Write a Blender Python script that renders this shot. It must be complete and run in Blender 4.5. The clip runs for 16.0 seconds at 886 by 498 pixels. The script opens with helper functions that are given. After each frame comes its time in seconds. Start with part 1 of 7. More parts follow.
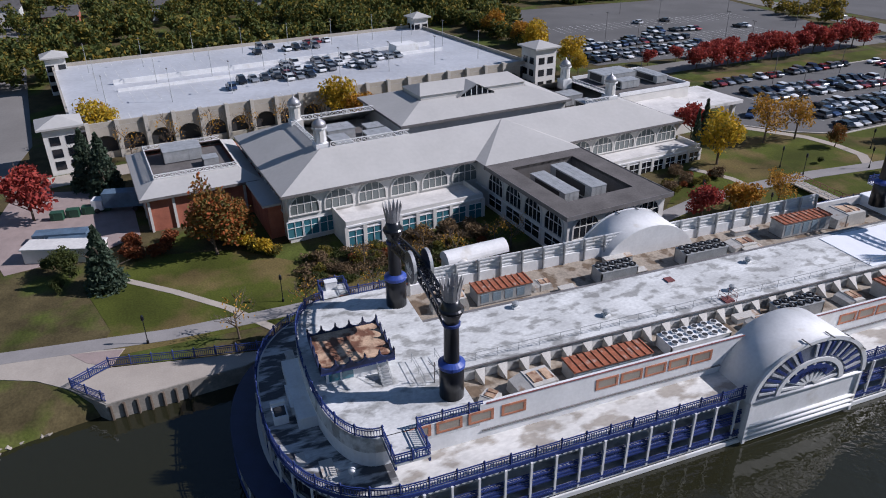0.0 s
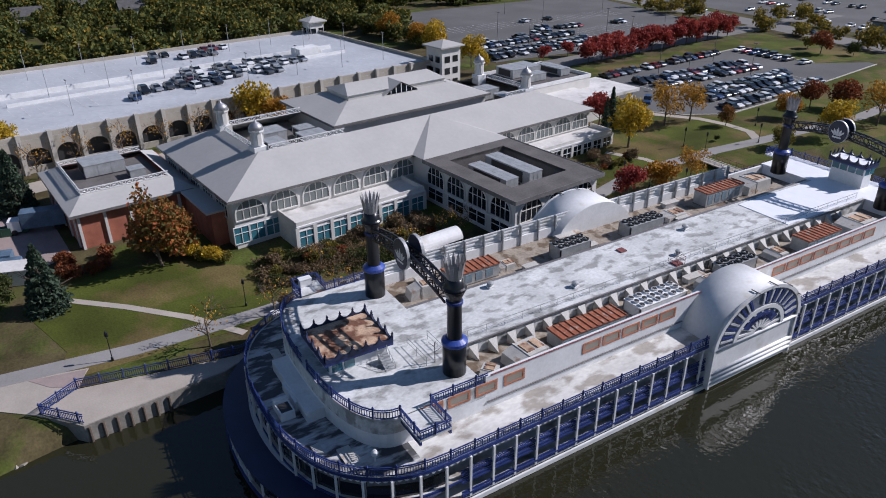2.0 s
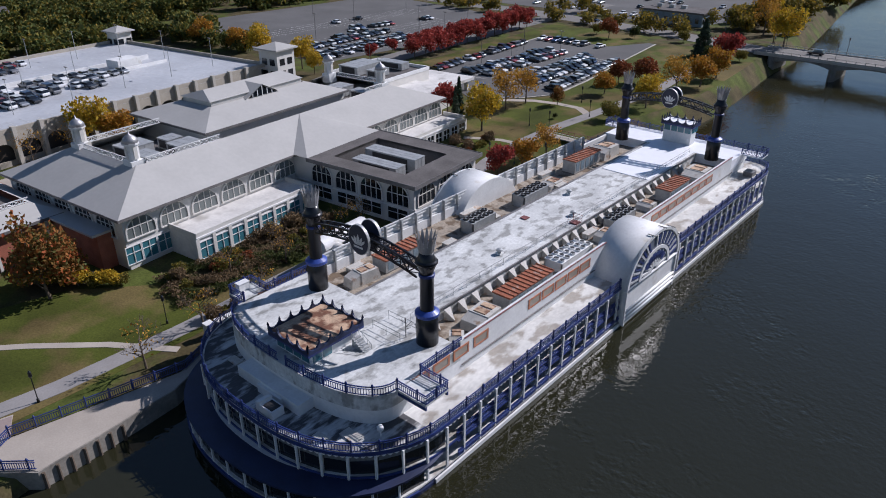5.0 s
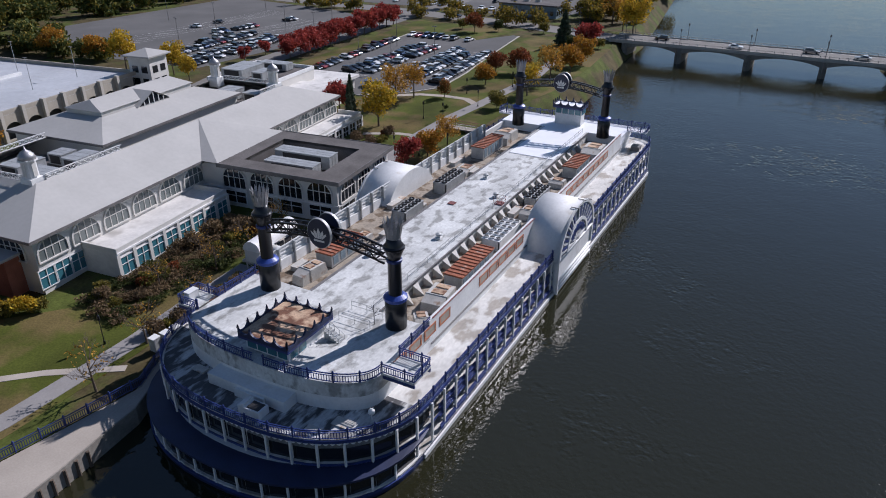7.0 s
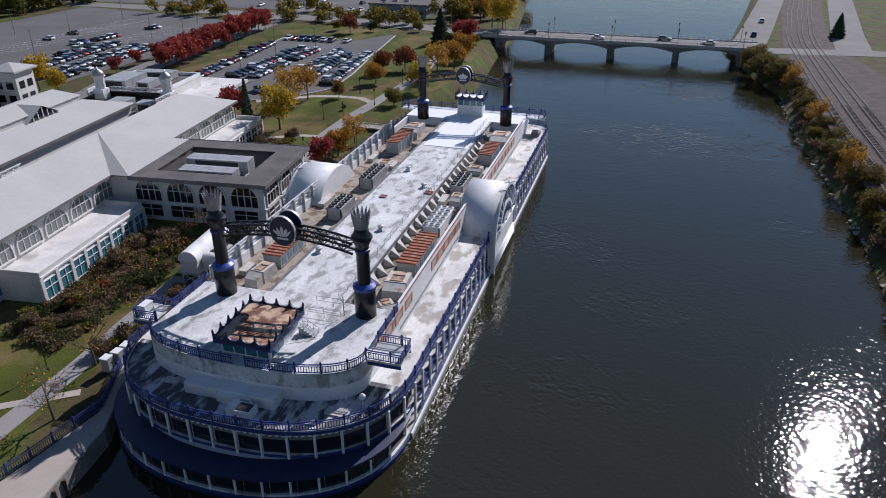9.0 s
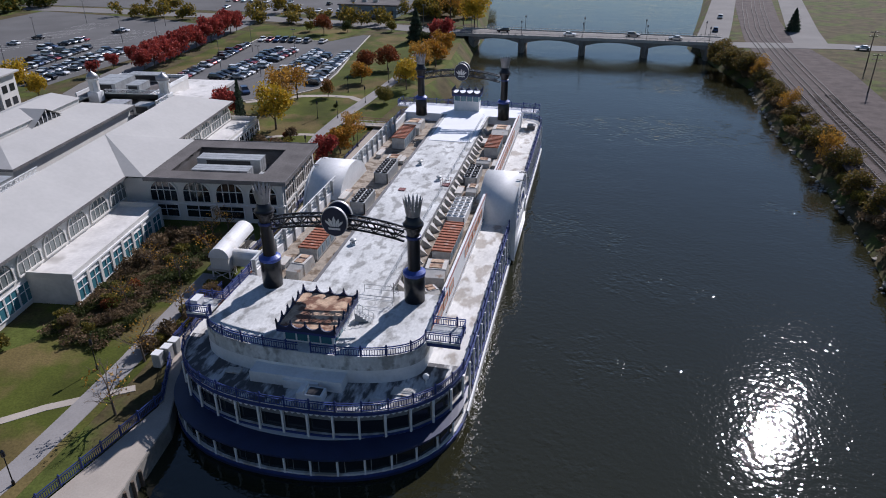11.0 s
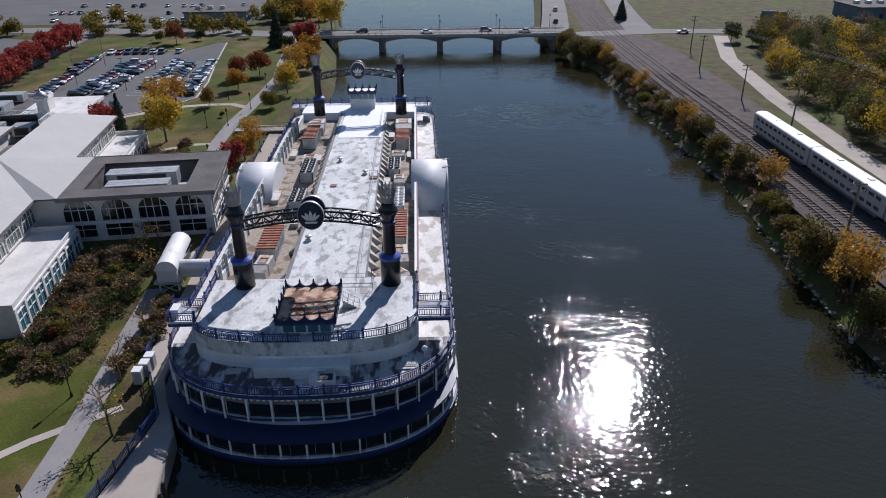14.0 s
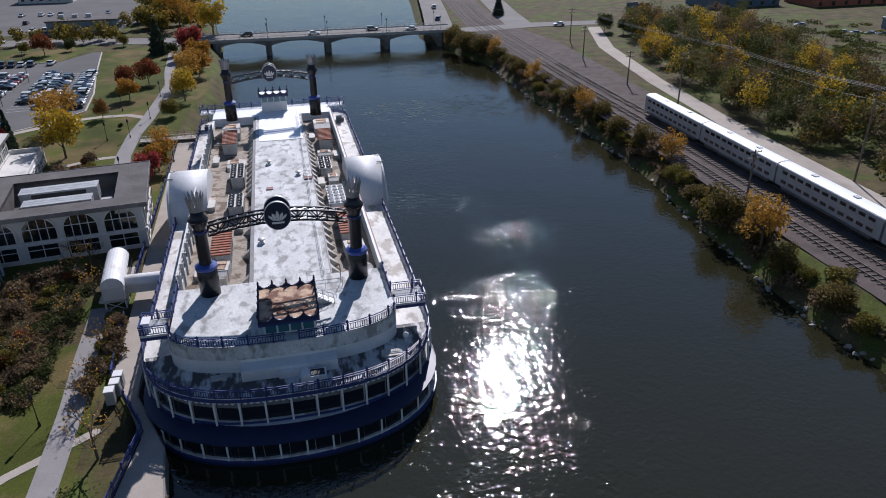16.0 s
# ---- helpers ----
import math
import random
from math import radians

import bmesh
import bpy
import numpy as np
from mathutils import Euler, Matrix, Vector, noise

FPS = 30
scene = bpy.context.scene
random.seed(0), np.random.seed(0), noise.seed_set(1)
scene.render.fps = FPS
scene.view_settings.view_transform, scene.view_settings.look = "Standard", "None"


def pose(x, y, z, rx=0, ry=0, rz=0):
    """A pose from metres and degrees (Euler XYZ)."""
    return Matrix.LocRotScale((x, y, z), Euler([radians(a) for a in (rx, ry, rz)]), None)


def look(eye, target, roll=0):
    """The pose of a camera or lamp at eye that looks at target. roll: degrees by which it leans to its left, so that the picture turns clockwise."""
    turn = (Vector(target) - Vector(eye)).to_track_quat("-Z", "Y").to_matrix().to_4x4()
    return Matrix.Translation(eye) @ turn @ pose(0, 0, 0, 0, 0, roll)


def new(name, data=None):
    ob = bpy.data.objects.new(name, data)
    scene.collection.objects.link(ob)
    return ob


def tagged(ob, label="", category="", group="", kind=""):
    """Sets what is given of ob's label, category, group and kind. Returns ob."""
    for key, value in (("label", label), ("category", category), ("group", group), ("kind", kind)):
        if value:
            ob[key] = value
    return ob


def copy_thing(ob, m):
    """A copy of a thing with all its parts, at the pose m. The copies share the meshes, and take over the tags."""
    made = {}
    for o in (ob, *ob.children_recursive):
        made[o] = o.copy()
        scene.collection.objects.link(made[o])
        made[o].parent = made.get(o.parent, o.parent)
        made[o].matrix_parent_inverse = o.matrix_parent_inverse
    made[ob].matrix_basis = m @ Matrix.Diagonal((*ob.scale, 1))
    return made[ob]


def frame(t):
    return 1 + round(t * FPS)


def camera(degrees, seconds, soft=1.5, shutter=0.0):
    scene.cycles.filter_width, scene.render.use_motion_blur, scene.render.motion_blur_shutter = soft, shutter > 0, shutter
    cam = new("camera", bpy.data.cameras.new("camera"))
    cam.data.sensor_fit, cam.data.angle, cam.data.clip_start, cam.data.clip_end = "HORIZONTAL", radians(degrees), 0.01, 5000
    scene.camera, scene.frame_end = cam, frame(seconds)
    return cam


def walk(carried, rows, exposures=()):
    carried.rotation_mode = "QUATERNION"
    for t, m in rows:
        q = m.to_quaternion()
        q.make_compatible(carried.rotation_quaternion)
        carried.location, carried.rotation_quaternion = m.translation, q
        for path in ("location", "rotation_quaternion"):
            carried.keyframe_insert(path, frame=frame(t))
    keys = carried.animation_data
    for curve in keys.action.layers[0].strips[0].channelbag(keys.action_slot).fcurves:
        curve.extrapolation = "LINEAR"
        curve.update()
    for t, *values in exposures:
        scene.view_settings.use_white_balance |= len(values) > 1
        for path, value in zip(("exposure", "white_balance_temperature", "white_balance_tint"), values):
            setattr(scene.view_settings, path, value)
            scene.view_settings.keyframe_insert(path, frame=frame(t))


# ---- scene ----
cam = camera(64.4, 16.0, soft=1.0)
PATH = [
    (0, (57.235, -18.59, 51.807), (55.574, -17.969, 50.882), -0.7),
    (0.5, (56.939, -21.417, 51.742), (55.307, -20.723, 50.819), -0.6),
    (1, (56.552, -24.091, 51.468), (54.951, -23.321, 50.55), -0.5),
    (1.5, (56.196, -26.76, 51.361), (54.631, -25.917, 50.444), -0.4),
    (2, (55.629, -29.416, 51.202), (54.108, -28.494, 50.288), -0.4),
    (2.5, (54.891, -32.11, 51.159), (53.42, -31.109, 50.246), -0.3),
    (3, (54.011, -34.706, 51.068), (52.59, -33.632, 50.157), -0.2),
    (3.5, (53.087, -37.118, 50.975), (51.721, -35.975, 50.066), -0.2),
    (4, (51.985, -39.558, 50.914), (50.68, -38.346, 50.005), -0.1),
    (6.5, (44.68, -50.925, 50.57), (43.751, -49.404, 49.664), 0.0),
    (7, (42.882, -52.874, 50.504), (42.036, -51.305, 49.597), 0.1),
    (7.5, (40.971, -54.887, 50.393), (40.214, -53.272, 49.488), 0.3),
    (8, (38.963, -56.831, 50.303), (38.294, -55.177, 49.4), 0.2),
    (8.5, (36.903, -58.471, 50.232), (36.316, -56.785, 49.33), 0.1),
    (9, (35.145, -60.058, 50.231), (34.64, -58.345, 49.33), -0.0),
    (11.5, (23.927, -67.632, 50.138), (23.59, -65.877, 49.239), -0.1),
    (12, (21.823, -69.174, 50.314), (21.551, -67.408, 49.415), -0.2),
    (12.5, (19.515, -70.409, 50.228), (19.321, -68.631, 49.332), -0.3),
    (13, (17.229, -71.525, 50.359), (17.119, -69.741, 49.462), -0.3),
    (13.5, (14.85, -72.395, 50.276), (14.826, -70.606, 49.381), -0.4),
    (14, (12.344, -73.168, 50.238), (12.404, -71.38, 49.345), -0.4),
    (14.5, (9.723, -73.723, 50.137), (9.874, -71.94, 49.244), -0.5),
    (15, (7.384, -74.418, 50.133), (7.623, -72.644, 49.241), -0.5),
    (15.5, (4.627, -74.852, 50.22), (4.958, -73.094, 49.326), -0.5),
    (16, (1.914, -75.033, 50.259), (2.313, -73.29, 49.364), -0.6),
]
walk(cam, [(t, look(eye, target, roll)) for t, eye, target, roll in PATH], ((0, 0.03, 5930, 19), (16, 0.08, 5930, 19)))

# ---- light ----
SUN_AZ, SUN_EL = radians(18.8), radians(37.0)
world = bpy.data.worlds.new("world")
scene.world = world
world.use_nodes = True
wn = world.node_tree
sky = wn.nodes.new("ShaderNodeTexSky")
sky.sky_type = "NISHITA"
sky.sun_disc = False
sky.sun_elevation, sky.sun_rotation = SUN_EL, SUN_AZ
sky.air_density, sky.dust_density, sky.ozone_density = 1.3, 0.0, 3.6
wn.links.new(sky.outputs["Color"], wn.nodes["Background"].inputs["Color"])
wn.nodes["Background"].inputs["Strength"].default_value = 0.056
sun_data = bpy.data.lights.new("sun", "SUN")
sun_data.energy, sun_data.angle, sun_data.color = 4.9, radians(0.55), (1.0, 0.96, 0.9)
sun = new("sun", sun_data)
sun.matrix_world = look((0, 0, 200), (-math.sin(SUN_AZ) * 100 * math.cos(SUN_EL), -math.cos(SUN_AZ) * 100 * math.cos(SUN_EL), 200 - 100 * math.sin(SUN_EL)))

# ---- materials ----


def mat(name, col, rough=0.7, metal=0.0, var=0.25, scale=0.6, fine=6.0, bump=0.15, bump_dist=0.02, stain=None, stain_at=0.6, stain_scale=0.25, spec=0.5, rand=0.0, stretch=None, coat=0.0):
    """A painted or natural surface: base colour with broad and fine variation, stains, and fine relief."""
    m = bpy.data.materials.new(name)
    m.use_nodes = True
    nt = m.node_tree
    n, l = nt.nodes, nt.links
    b = n["Principled BSDF"]
    b.inputs["Roughness"].default_value, b.inputs["Metallic"].default_value = rough, metal
    b.inputs["Specular IOR Level"].default_value = spec
    b.inputs["Coat Weight"].default_value = coat
    tc = n.new("ShaderNodeTexCoord")
    vec = tc.outputs["Object"]
    if stretch:
        mp = n.new("ShaderNodeMapping")
        mp.inputs["Scale"].default_value = stretch
        l.new(vec, mp.inputs["Vector"])
        vec = mp.outputs["Vector"]

    def nz(sc, det, lo, hi):
        t = n.new("ShaderNodeTexNoise")
        t.inputs["Scale"].default_value, t.inputs["Detail"].default_value = sc, det
        l.new(vec, t.inputs["Vector"])
        r = n.new("ShaderNodeMapRange")
        r.inputs["From Min"].default_value, r.inputs["From Max"].default_value = 0.3, 0.7
        r.inputs["To Min"].default_value, r.inputs["To Max"].default_value = lo, hi
        l.new(t.outputs["Fac"], r.inputs["Value"])
        return t, r

    big_t, big = nz(scale, 4, 1 - var, 1 + var)
    fine_t, fin = nz(fine, 3, 1 - var * 0.6, 1 + var * 0.6)
    mul = n.new("ShaderNodeMath")
    mul.operation = "MULTIPLY"
    l.new(big.outputs[0], mul.inputs[0])
    l.new(fin.outputs[0], mul.inputs[1])
    value = mul.outputs[0]
    if rand:
        oi = n.new("ShaderNodeObjectInfo")
        rr = n.new("ShaderNodeMapRange")
        rr.inputs["To Min"].default_value, rr.inputs["To Max"].default_value = 1 - rand, 1 + rand
        l.new(oi.outputs["Random"], rr.inputs["Value"])
        m2 = n.new("ShaderNodeMath")
        m2.operation = "MULTIPLY"
        l.new(value, m2.inputs[0])
        l.new(rr.outputs[0], m2.inputs[1])
        value = m2.outputs[0]
    base = n.new("ShaderNodeRGB")
    base.outputs[0].default_value = (*col, 1)
    cur = base.outputs[0]
    if stain:
        st, _ = nz(stain_scale, 5, 0, 1)
        ramp = n.new("ShaderNodeMapRange")
        ramp.inputs["From Min"].default_value, ramp.inputs["From Max"].default_value = stain_at - 0.05, stain_at + 0.06
        l.new(st.outputs["Fac"], ramp.inputs["Value"])
        mx = n.new("ShaderNodeMix")
        mx.data_type = "RGBA"
        l.new(ramp.outputs[0], mx.inputs["Factor"])
        l.new(cur, mx.inputs["A"])
        mx.inputs["B"].default_value = (*stain, 1)
        cur = mx.outputs["Result"]
    sc = n.new("ShaderNodeVectorMath")
    sc.operation = "SCALE"
    l.new(cur, sc.inputs[0])
    l.new(value, sc.inputs["Scale"])
    l.new(sc.outputs[0], b.inputs["Base Color"])
    if bump:
        bp = n.new("ShaderNodeBump")
        bp.inputs["Strength"].default_value, bp.inputs["Distance"].default_value = bump, bump_dist
        l.new(fine_t.outputs["Fac"], bp.inputs["Height"])
        l.new(bp.outputs[0], b.inputs["Normal"])
    return m


def glass_mat(name, col, rough=0.08):
    m = bpy.data.materials.new(name)
    m.use_nodes = True
    b = m.node_tree.nodes["Principled BSDF"]
    b.inputs["Base Color"].default_value = (*col, 1)
    b.inputs["Roughness"].default_value = rough
    b.inputs["Specular IOR Level"].default_value = 0.8
    return m


WHITE = mat("white paint", (0.7, 0.7, 0.69), 0.62, var=0.08, scale=0.4, fine=3, stain=(0.55, 0.52, 0.46), stain_at=0.66)
DECK = mat("weathered white deck coating", (0.57, 0.575, 0.56), 0.8, var=0.2, scale=0.22, fine=2.6, stain=(0.3, 0.3, 0.285), stain_at=0.56, stain_scale=0.62, stretch=(1.35, 0.8, 1))
DECK_LOW = mat("dirty white lower roof coating", (0.6, 0.59, 0.56), 0.7, var=0.16, scale=0.3, fine=2.6, stain=(0.34, 0.31, 0.27), stain_at=0.54, stain_scale=0.55, stretch=(1.2, 0.6, 1))
BOWDECK = mat("worn streaked bow deck coating", (0.5, 0.5, 0.49), 0.7, var=0.2, scale=0.3, fine=2.4, stain=(0.07, 0.07, 0.075), stain_at=0.5, stain_scale=0.42, stretch=(2.4, 0.75, 1))
DECK_NEW = mat("fresh white membrane", (0.86, 0.87, 0.9), 0.45, var=0.03)
WELL = mat("grimy tan well floor", (0.34, 0.29, 0.23), 0.85, var=0.3, scale=0.5, fine=3, stain=(0.12, 0.085, 0.055), stain_at=0.53, stain_scale=0.5)
BLUE = mat("navy blue railing paint", (0.024, 0.042, 0.16), 0.4, var=0.2, scale=0.8)
BLUE_RING = mat("bright blue band paint", (0.035, 0.07, 0.3), 0.4, var=0.15)
APRON = mat("dark blue apron canvas", (0.015, 0.023, 0.066), 0.5, var=0.2)
BLACK = mat("glossy black stack paint", (0.008, 0.009, 0.013), 0.28, var=0.2, bump=0.03)
STEEL = mat("polished crown metal", (0.34, 0.34, 0.35), 0.45, metal=0.5, var=0.15)
GREY = mat("galvanised sheet metal", (0.42, 0.43, 0.43), 0.5, metal=0.35, var=0.15, scale=1.0)
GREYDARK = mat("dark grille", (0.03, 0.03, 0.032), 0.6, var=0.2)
RUST = mat("rusted corrugated steel", (0.30, 0.095, 0.045), 0.8, var=0.3, scale=1.2, fine=7, stain=(0.42, 0.3, 0.24), stain_at=0.62, stain_scale=0.9)
RUSTTAN = mat("peeling tan and rust roofing", (0.52, 0.36, 0.24), 0.85, var=0.25, scale=0.9, fine=5, stain=(0.16, 0.07, 0.04), stain_at=0.52, stain_scale=0.6)
DUCT = mat("chalky duct metal", (0.5, 0.48, 0.44), 0.65, var=0.15, scale=0.8, stain=(0.3, 0.2, 0.13), stain_at=0.63, stain_scale=0.7)
ORANGE = mat("faded orange window frame", (0.45, 0.18, 0.10), 0.6)
WINTAN = mat("boarded tan window pane", (0.30, 0.26, 0.21), 0.35, var=0.12)
REDTRIM = mat("red trim stripe", (0.2, 0.065, 0.06), 0.6)
GLASS = glass_mat("dark window glass", (0.012, 0.015, 0.02), 0.06)
GLASS_PALE = glass_mat("pale curtained sunlit glass", (0.15, 0.17, 0.165), 0.2)
GLASS_TEAL = glass_mat("teal tinted window glass", (0.05, 0.17, 0.21), 0.15)
INNER = mat("cream gallery wall", (0.55, 0.54, 0.52), 0.6, var=0.08)
MEDAL = mat("medallion navy enamel", (0.02, 0.028, 0.06), 0.3)
ROOF = mat("warm grey membrane roof", (0.43, 0.42, 0.4), 0.75, var=0.05, scale=0.15, fine=1.5, stretch=(1, 1, 1), spec=0.15)
ROOFDARK = mat("dark gravel roof", (0.13, 0.12, 0.115), 0.9, var=0.2, scale=0.3, fine=4, spec=0.15)
FASCIA = mat("brown grey fascia metal", (0.16, 0.15, 0.145), 0.5)
STUCCO = mat("cream white stucco", (0.62, 0.6, 0.56), 0.8, var=0.07, scale=0.4)
TERRACE = mat("white terrace coating", (0.62, 0.6, 0.57), 0.75, var=0.12, scale=0.3, fine=2, stain=(0.42, 0.4, 0.37), stain_at=0.62)
BRICK = mat("red brick", (0.34, 0.115, 0.07), 0.85, var=0.2, scale=0.6, fine=9)
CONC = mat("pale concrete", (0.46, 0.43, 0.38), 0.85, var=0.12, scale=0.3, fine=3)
CONCDARK = mat("dark quay concrete", (0.24, 0.22, 0.19), 0.9, var=0.25, scale=0.4, fine=3)
PAVE = mat("beige exposed aggregate path", (0.39, 0.345, 0.295), 0.9, var=0.1, scale=0.3, fine=5, spec=0.15)
PAVEBRICK = mat("mauve paver plaza", (0.3, 0.235, 0.215), 0.9, var=0.12, scale=0.5, fine=6)
PATHGREY = mat("grey asphalt walking path", (0.27, 0.255, 0.245), 0.9, var=0.1, scale=0.25, fine=5, spec=0.15)
ASPHALT = mat("faded car park asphalt", (0.13, 0.127, 0.124), 0.9, var=0.12, scale=0.08, fine=2, spec=0.15)
ROADMAT = mat("sunlit street asphalt", (0.2, 0.19, 0.178), 0.9, var=0.1, scale=0.1, fine=2, spec=0.15)
LINE = mat("white road paint", (0.6, 0.6, 0.58), 0.7)
GARAGE_TOP = mat("pale sealed garage deck", (0.47, 0.48, 0.5), 0.42, var=0.12, scale=0.07, fine=1.0)
GARAGE_WALL = mat("precast garage concrete", (0.37, 0.335, 0.28), 0.85, var=0.1)
GRASS = mat("autumn lawn", (0.068, 0.08, 0.013), 0.95, var=0.32, scale=0.12, fine=3.5, stain=(0.12, 0.092, 0.035), stain_at=0.53, stain_scale=0.11, bump=0.5, bump_dist=0.05, spec=0.15)
EARTH = mat("leaf strewn earth", (0.08, 0.064, 0.03), 0.95, var=0.35, scale=0.25, fine=3, stain=(0.07, 0.085, 0.018), stain_at=0.52, stain_scale=0.12, bump=0.5, bump_dist=0.08, spec=0.15)
MULCH = mat("dark mulch bed", (0.06, 0.042, 0.028), 0.95, var=0.3, scale=0.5, fine=4, bump=0.5, spec=0.15)
BALLAST = mat("brown grey rail ballast", (0.1, 0.081, 0.074), 0.95, var=0.22, scale=0.4, fine=5, bump=0.6, bump_dist=0.06, spec=0.15)
RAILSTEEL = mat("worn rail steel", (0.1, 0.085, 0.078), 0.75, metal=0.0)
TIE = mat("weathered timber", (0.1, 0.075, 0.055), 0.9, rand=0.25)
WOOD = mat("grey utility pole wood", (0.17, 0.13, 0.1), 0.9)
BARK = mat("grey brown bark", (0.12, 0.09, 0.065), 0.95, var=0.3, scale=2)
ROCK = mat("pale riprap stone", (0.28, 0.25, 0.21), 0.9, var=0.3, scale=0.8)
TYRE = mat("black rubber", (0.012, 0.012, 0.012), 0.8)
HOUSEPALE = mat("pale clapboard", (0.5, 0.5, 0.48), 0.7)
SHINGLE = mat("dark roof shingles", (0.09, 0.085, 0.085), 0.9)
BLUEMETAL = mat("blue grey skip paint", (0.09, 0.14, 0.2), 0.6)
GREENMETAL = mat("dark green dumpster paint", (0.02, 0.07, 0.04), 0.5)

water_mat = bpy.data.materials.new("murky river water")
water_mat.use_nodes = True
_n, _l = water_mat.node_tree.nodes, water_mat.node_tree.links
_b = _n["Principled BSDF"]
_b.inputs["Base Color"].default_value = (0.021, 0.0208, 0.0105, 1)
_b.inputs["Roughness"].default_value = 0.03
_b.inputs["IOR"].default_value = 1.5
_tc = _n.new("ShaderNodeTexCoord")


def _wmath(op, a, b):
    m = _n.new("ShaderNodeMath")
    m.operation = op
    for i, v in enumerate((a, b)):
        if isinstance(v, (int, float)):
            m.inputs[i].default_value = v
        else:
            _l.new(v, m.inputs[i])
    return m.outputs[0]


def _wnoise(sc, det, lo, hi, a=0.0, b=1.0):
    """Noise on the water, clamped from lo..hi to a..b."""
    t = _n.new("ShaderNodeTexNoise")
    t.inputs["Scale"].default_value, t.inputs["Detail"].default_value = sc, det
    _l.new(_tc.outputs["Object"], t.inputs["Vector"])
    r = _n.new("ShaderNodeMapRange")
    for k, v in (("From Min", lo), ("From Max", hi), ("To Min", a), ("To Max", b)):
        r.inputs[k].default_value = v
    _l.new(t.outputs["Fac"], r.inputs["Value"])
    return t.outputs["Fac"], r.outputs[0]


# gusts: stretches of wind-ruffled water (x, y, half widths, strength) on the calm river
_gust = 0.0
for _x, _y, _rx, _ry, _g in ((45, 104, 30, 15, 1.0), (50, 150, 26, 14, 0.7), (23, 44, 9, 12, 0.9), (31, 40, 7, 8, 0.7), (37, 26, 11, 6, 0.8), (30, 6, 14, 8, 0.75), (19, -24, 22, 24, 0.5), (62, 60, 7, 5, 0.5)):
    _mp = _n.new("ShaderNodeMapping")
    _mp.vector_type = "TEXTURE"
    _mp.inputs["Location"].default_value, _mp.inputs["Scale"].default_value = (_x, _y, 0), (_rx, _ry, 1)
    _l.new(_tc.outputs["Object"], _mp.inputs["Vector"])
    _gr = _n.new("ShaderNodeTexGradient")
    _gr.gradient_type = "SPHERICAL"
    _l.new(_mp.outputs["Vector"], _gr.inputs["Vector"])
    _gust = _wmath("MAXIMUM", _gust, _wmath("MULTIPLY", _gr.outputs["Fac"], _g))
_, _rag = _wnoise(0.3, 4, 0.38, 0.62, -0.6, 0.5)
_gm = _n.new("ShaderNodeMapRange")
_gm.inputs["From Min"].default_value, _gm.inputs["From Max"].default_value = 0.12, 0.75
_l.new(_wmath("ADD", _gust, _wmath("MULTIPLY", _rag, _wmath("MINIMUM", _wmath("MULTIPLY", _gust, 4.0), 1.0))), _gm.inputs["Value"])
_, _patch = _wnoise(0.05, 3, 0.4, 0.62, 0.75, 1.3)
_prev = None
for _sc, _det, _st, _ds, _add in ((0.12, 1.5, 0.13, 0.5, 0.0), (0.8, 1.0, 0.11, 0.26, 0.4), (1.7, 1.0, 0.26, 0.12, 0.5)):
    _fac, _ = _wnoise(_sc, _det, 0, 1)
    _p = _n.new("ShaderNodeBump")
    _p.inputs["Distance"].default_value = _ds
    _l.new(_fac, _p.inputs["Height"])
    _l.new(_wmath("ADD", _wmath("MULTIPLY", _patch, _st), _wmath("MULTIPLY", _gm.outputs[0], _add)), _p.inputs["Strength"])
    if _prev:
        _l.new(_prev.outputs[0], _p.inputs["Normal"])
    _prev = _p
_l.new(_prev.outputs[0], _b.inputs["Normal"])

# ---- building blocks ----


def box(bm, x0, x1, y0, y1, z0, z1):
    v = [bm.verts.new(p) for p in ((x0, y0, z0), (x1, y0, z0), (x1, y1, z0), (x0, y1, z0), (x0, y0, z1), (x1, y0, z1), (x1, y1, z1), (x0, y1, z1))]
    for f in ((0, 3, 2, 1), (4, 5, 6, 7), (0, 1, 5, 4), (1, 2, 6, 5), (2, 3, 7, 6), (3, 0, 4, 7)):
        bm.faces.new([v[i] for i in f])
    return bm


def boxes(*specs):
    bm = bmesh.new()
    for s in specs:
        box(bm, *s)
    return bm


def prism(bm, pts, z0, z1):
    """An upright solid over an outline; z0 and z1 may be functions of x, y."""
    lo = z0 if callable(z0) else (lambda x, y: z0)
    hi = z1 if callable(z1) else (lambda x, y: z1)
    a = [bm.verts.new((x, y, lo(x, y))) for x, y in pts]
    b = [bm.verts.new((x, y, hi(x, y))) for x, y in pts]
    n = len(pts)
    bm.faces.new(b)
    bm.faces.new(a[::-1])
    for i in range(n):
        j = (i + 1) % n
        bm.faces.new((a[i], a[j], b[j], b[i]))
    bmesh.ops.recalc_face_normals(bm, faces=bm.faces)
    return bm


def rod(bm, p, q, r0, r1=None, n=8):
    """A capped round bar from p to q."""
    r1 = r0 if r1 is None else r1
    p, q = Vector(p), Vector(q)
    rot = (q - p).to_track_quat("Z", "Y").to_matrix()
    ring = []
    for c, r in ((p, r0), (q, r1)):
        ring.append([bm.verts.new(c + rot @ Vector((r * math.cos(2 * math.pi * i / n), r * math.sin(2 * math.pi * i / n), 0))) for i in range(n)])
    for i in range(n):
        j = (i + 1) % n
        bm.faces.new((ring[0][i], ring[0][j], ring[1][j], ring[1][i]))
    bm.faces.new(ring[0][::-1])
    bm.faces.new(ring[1])
    return bm


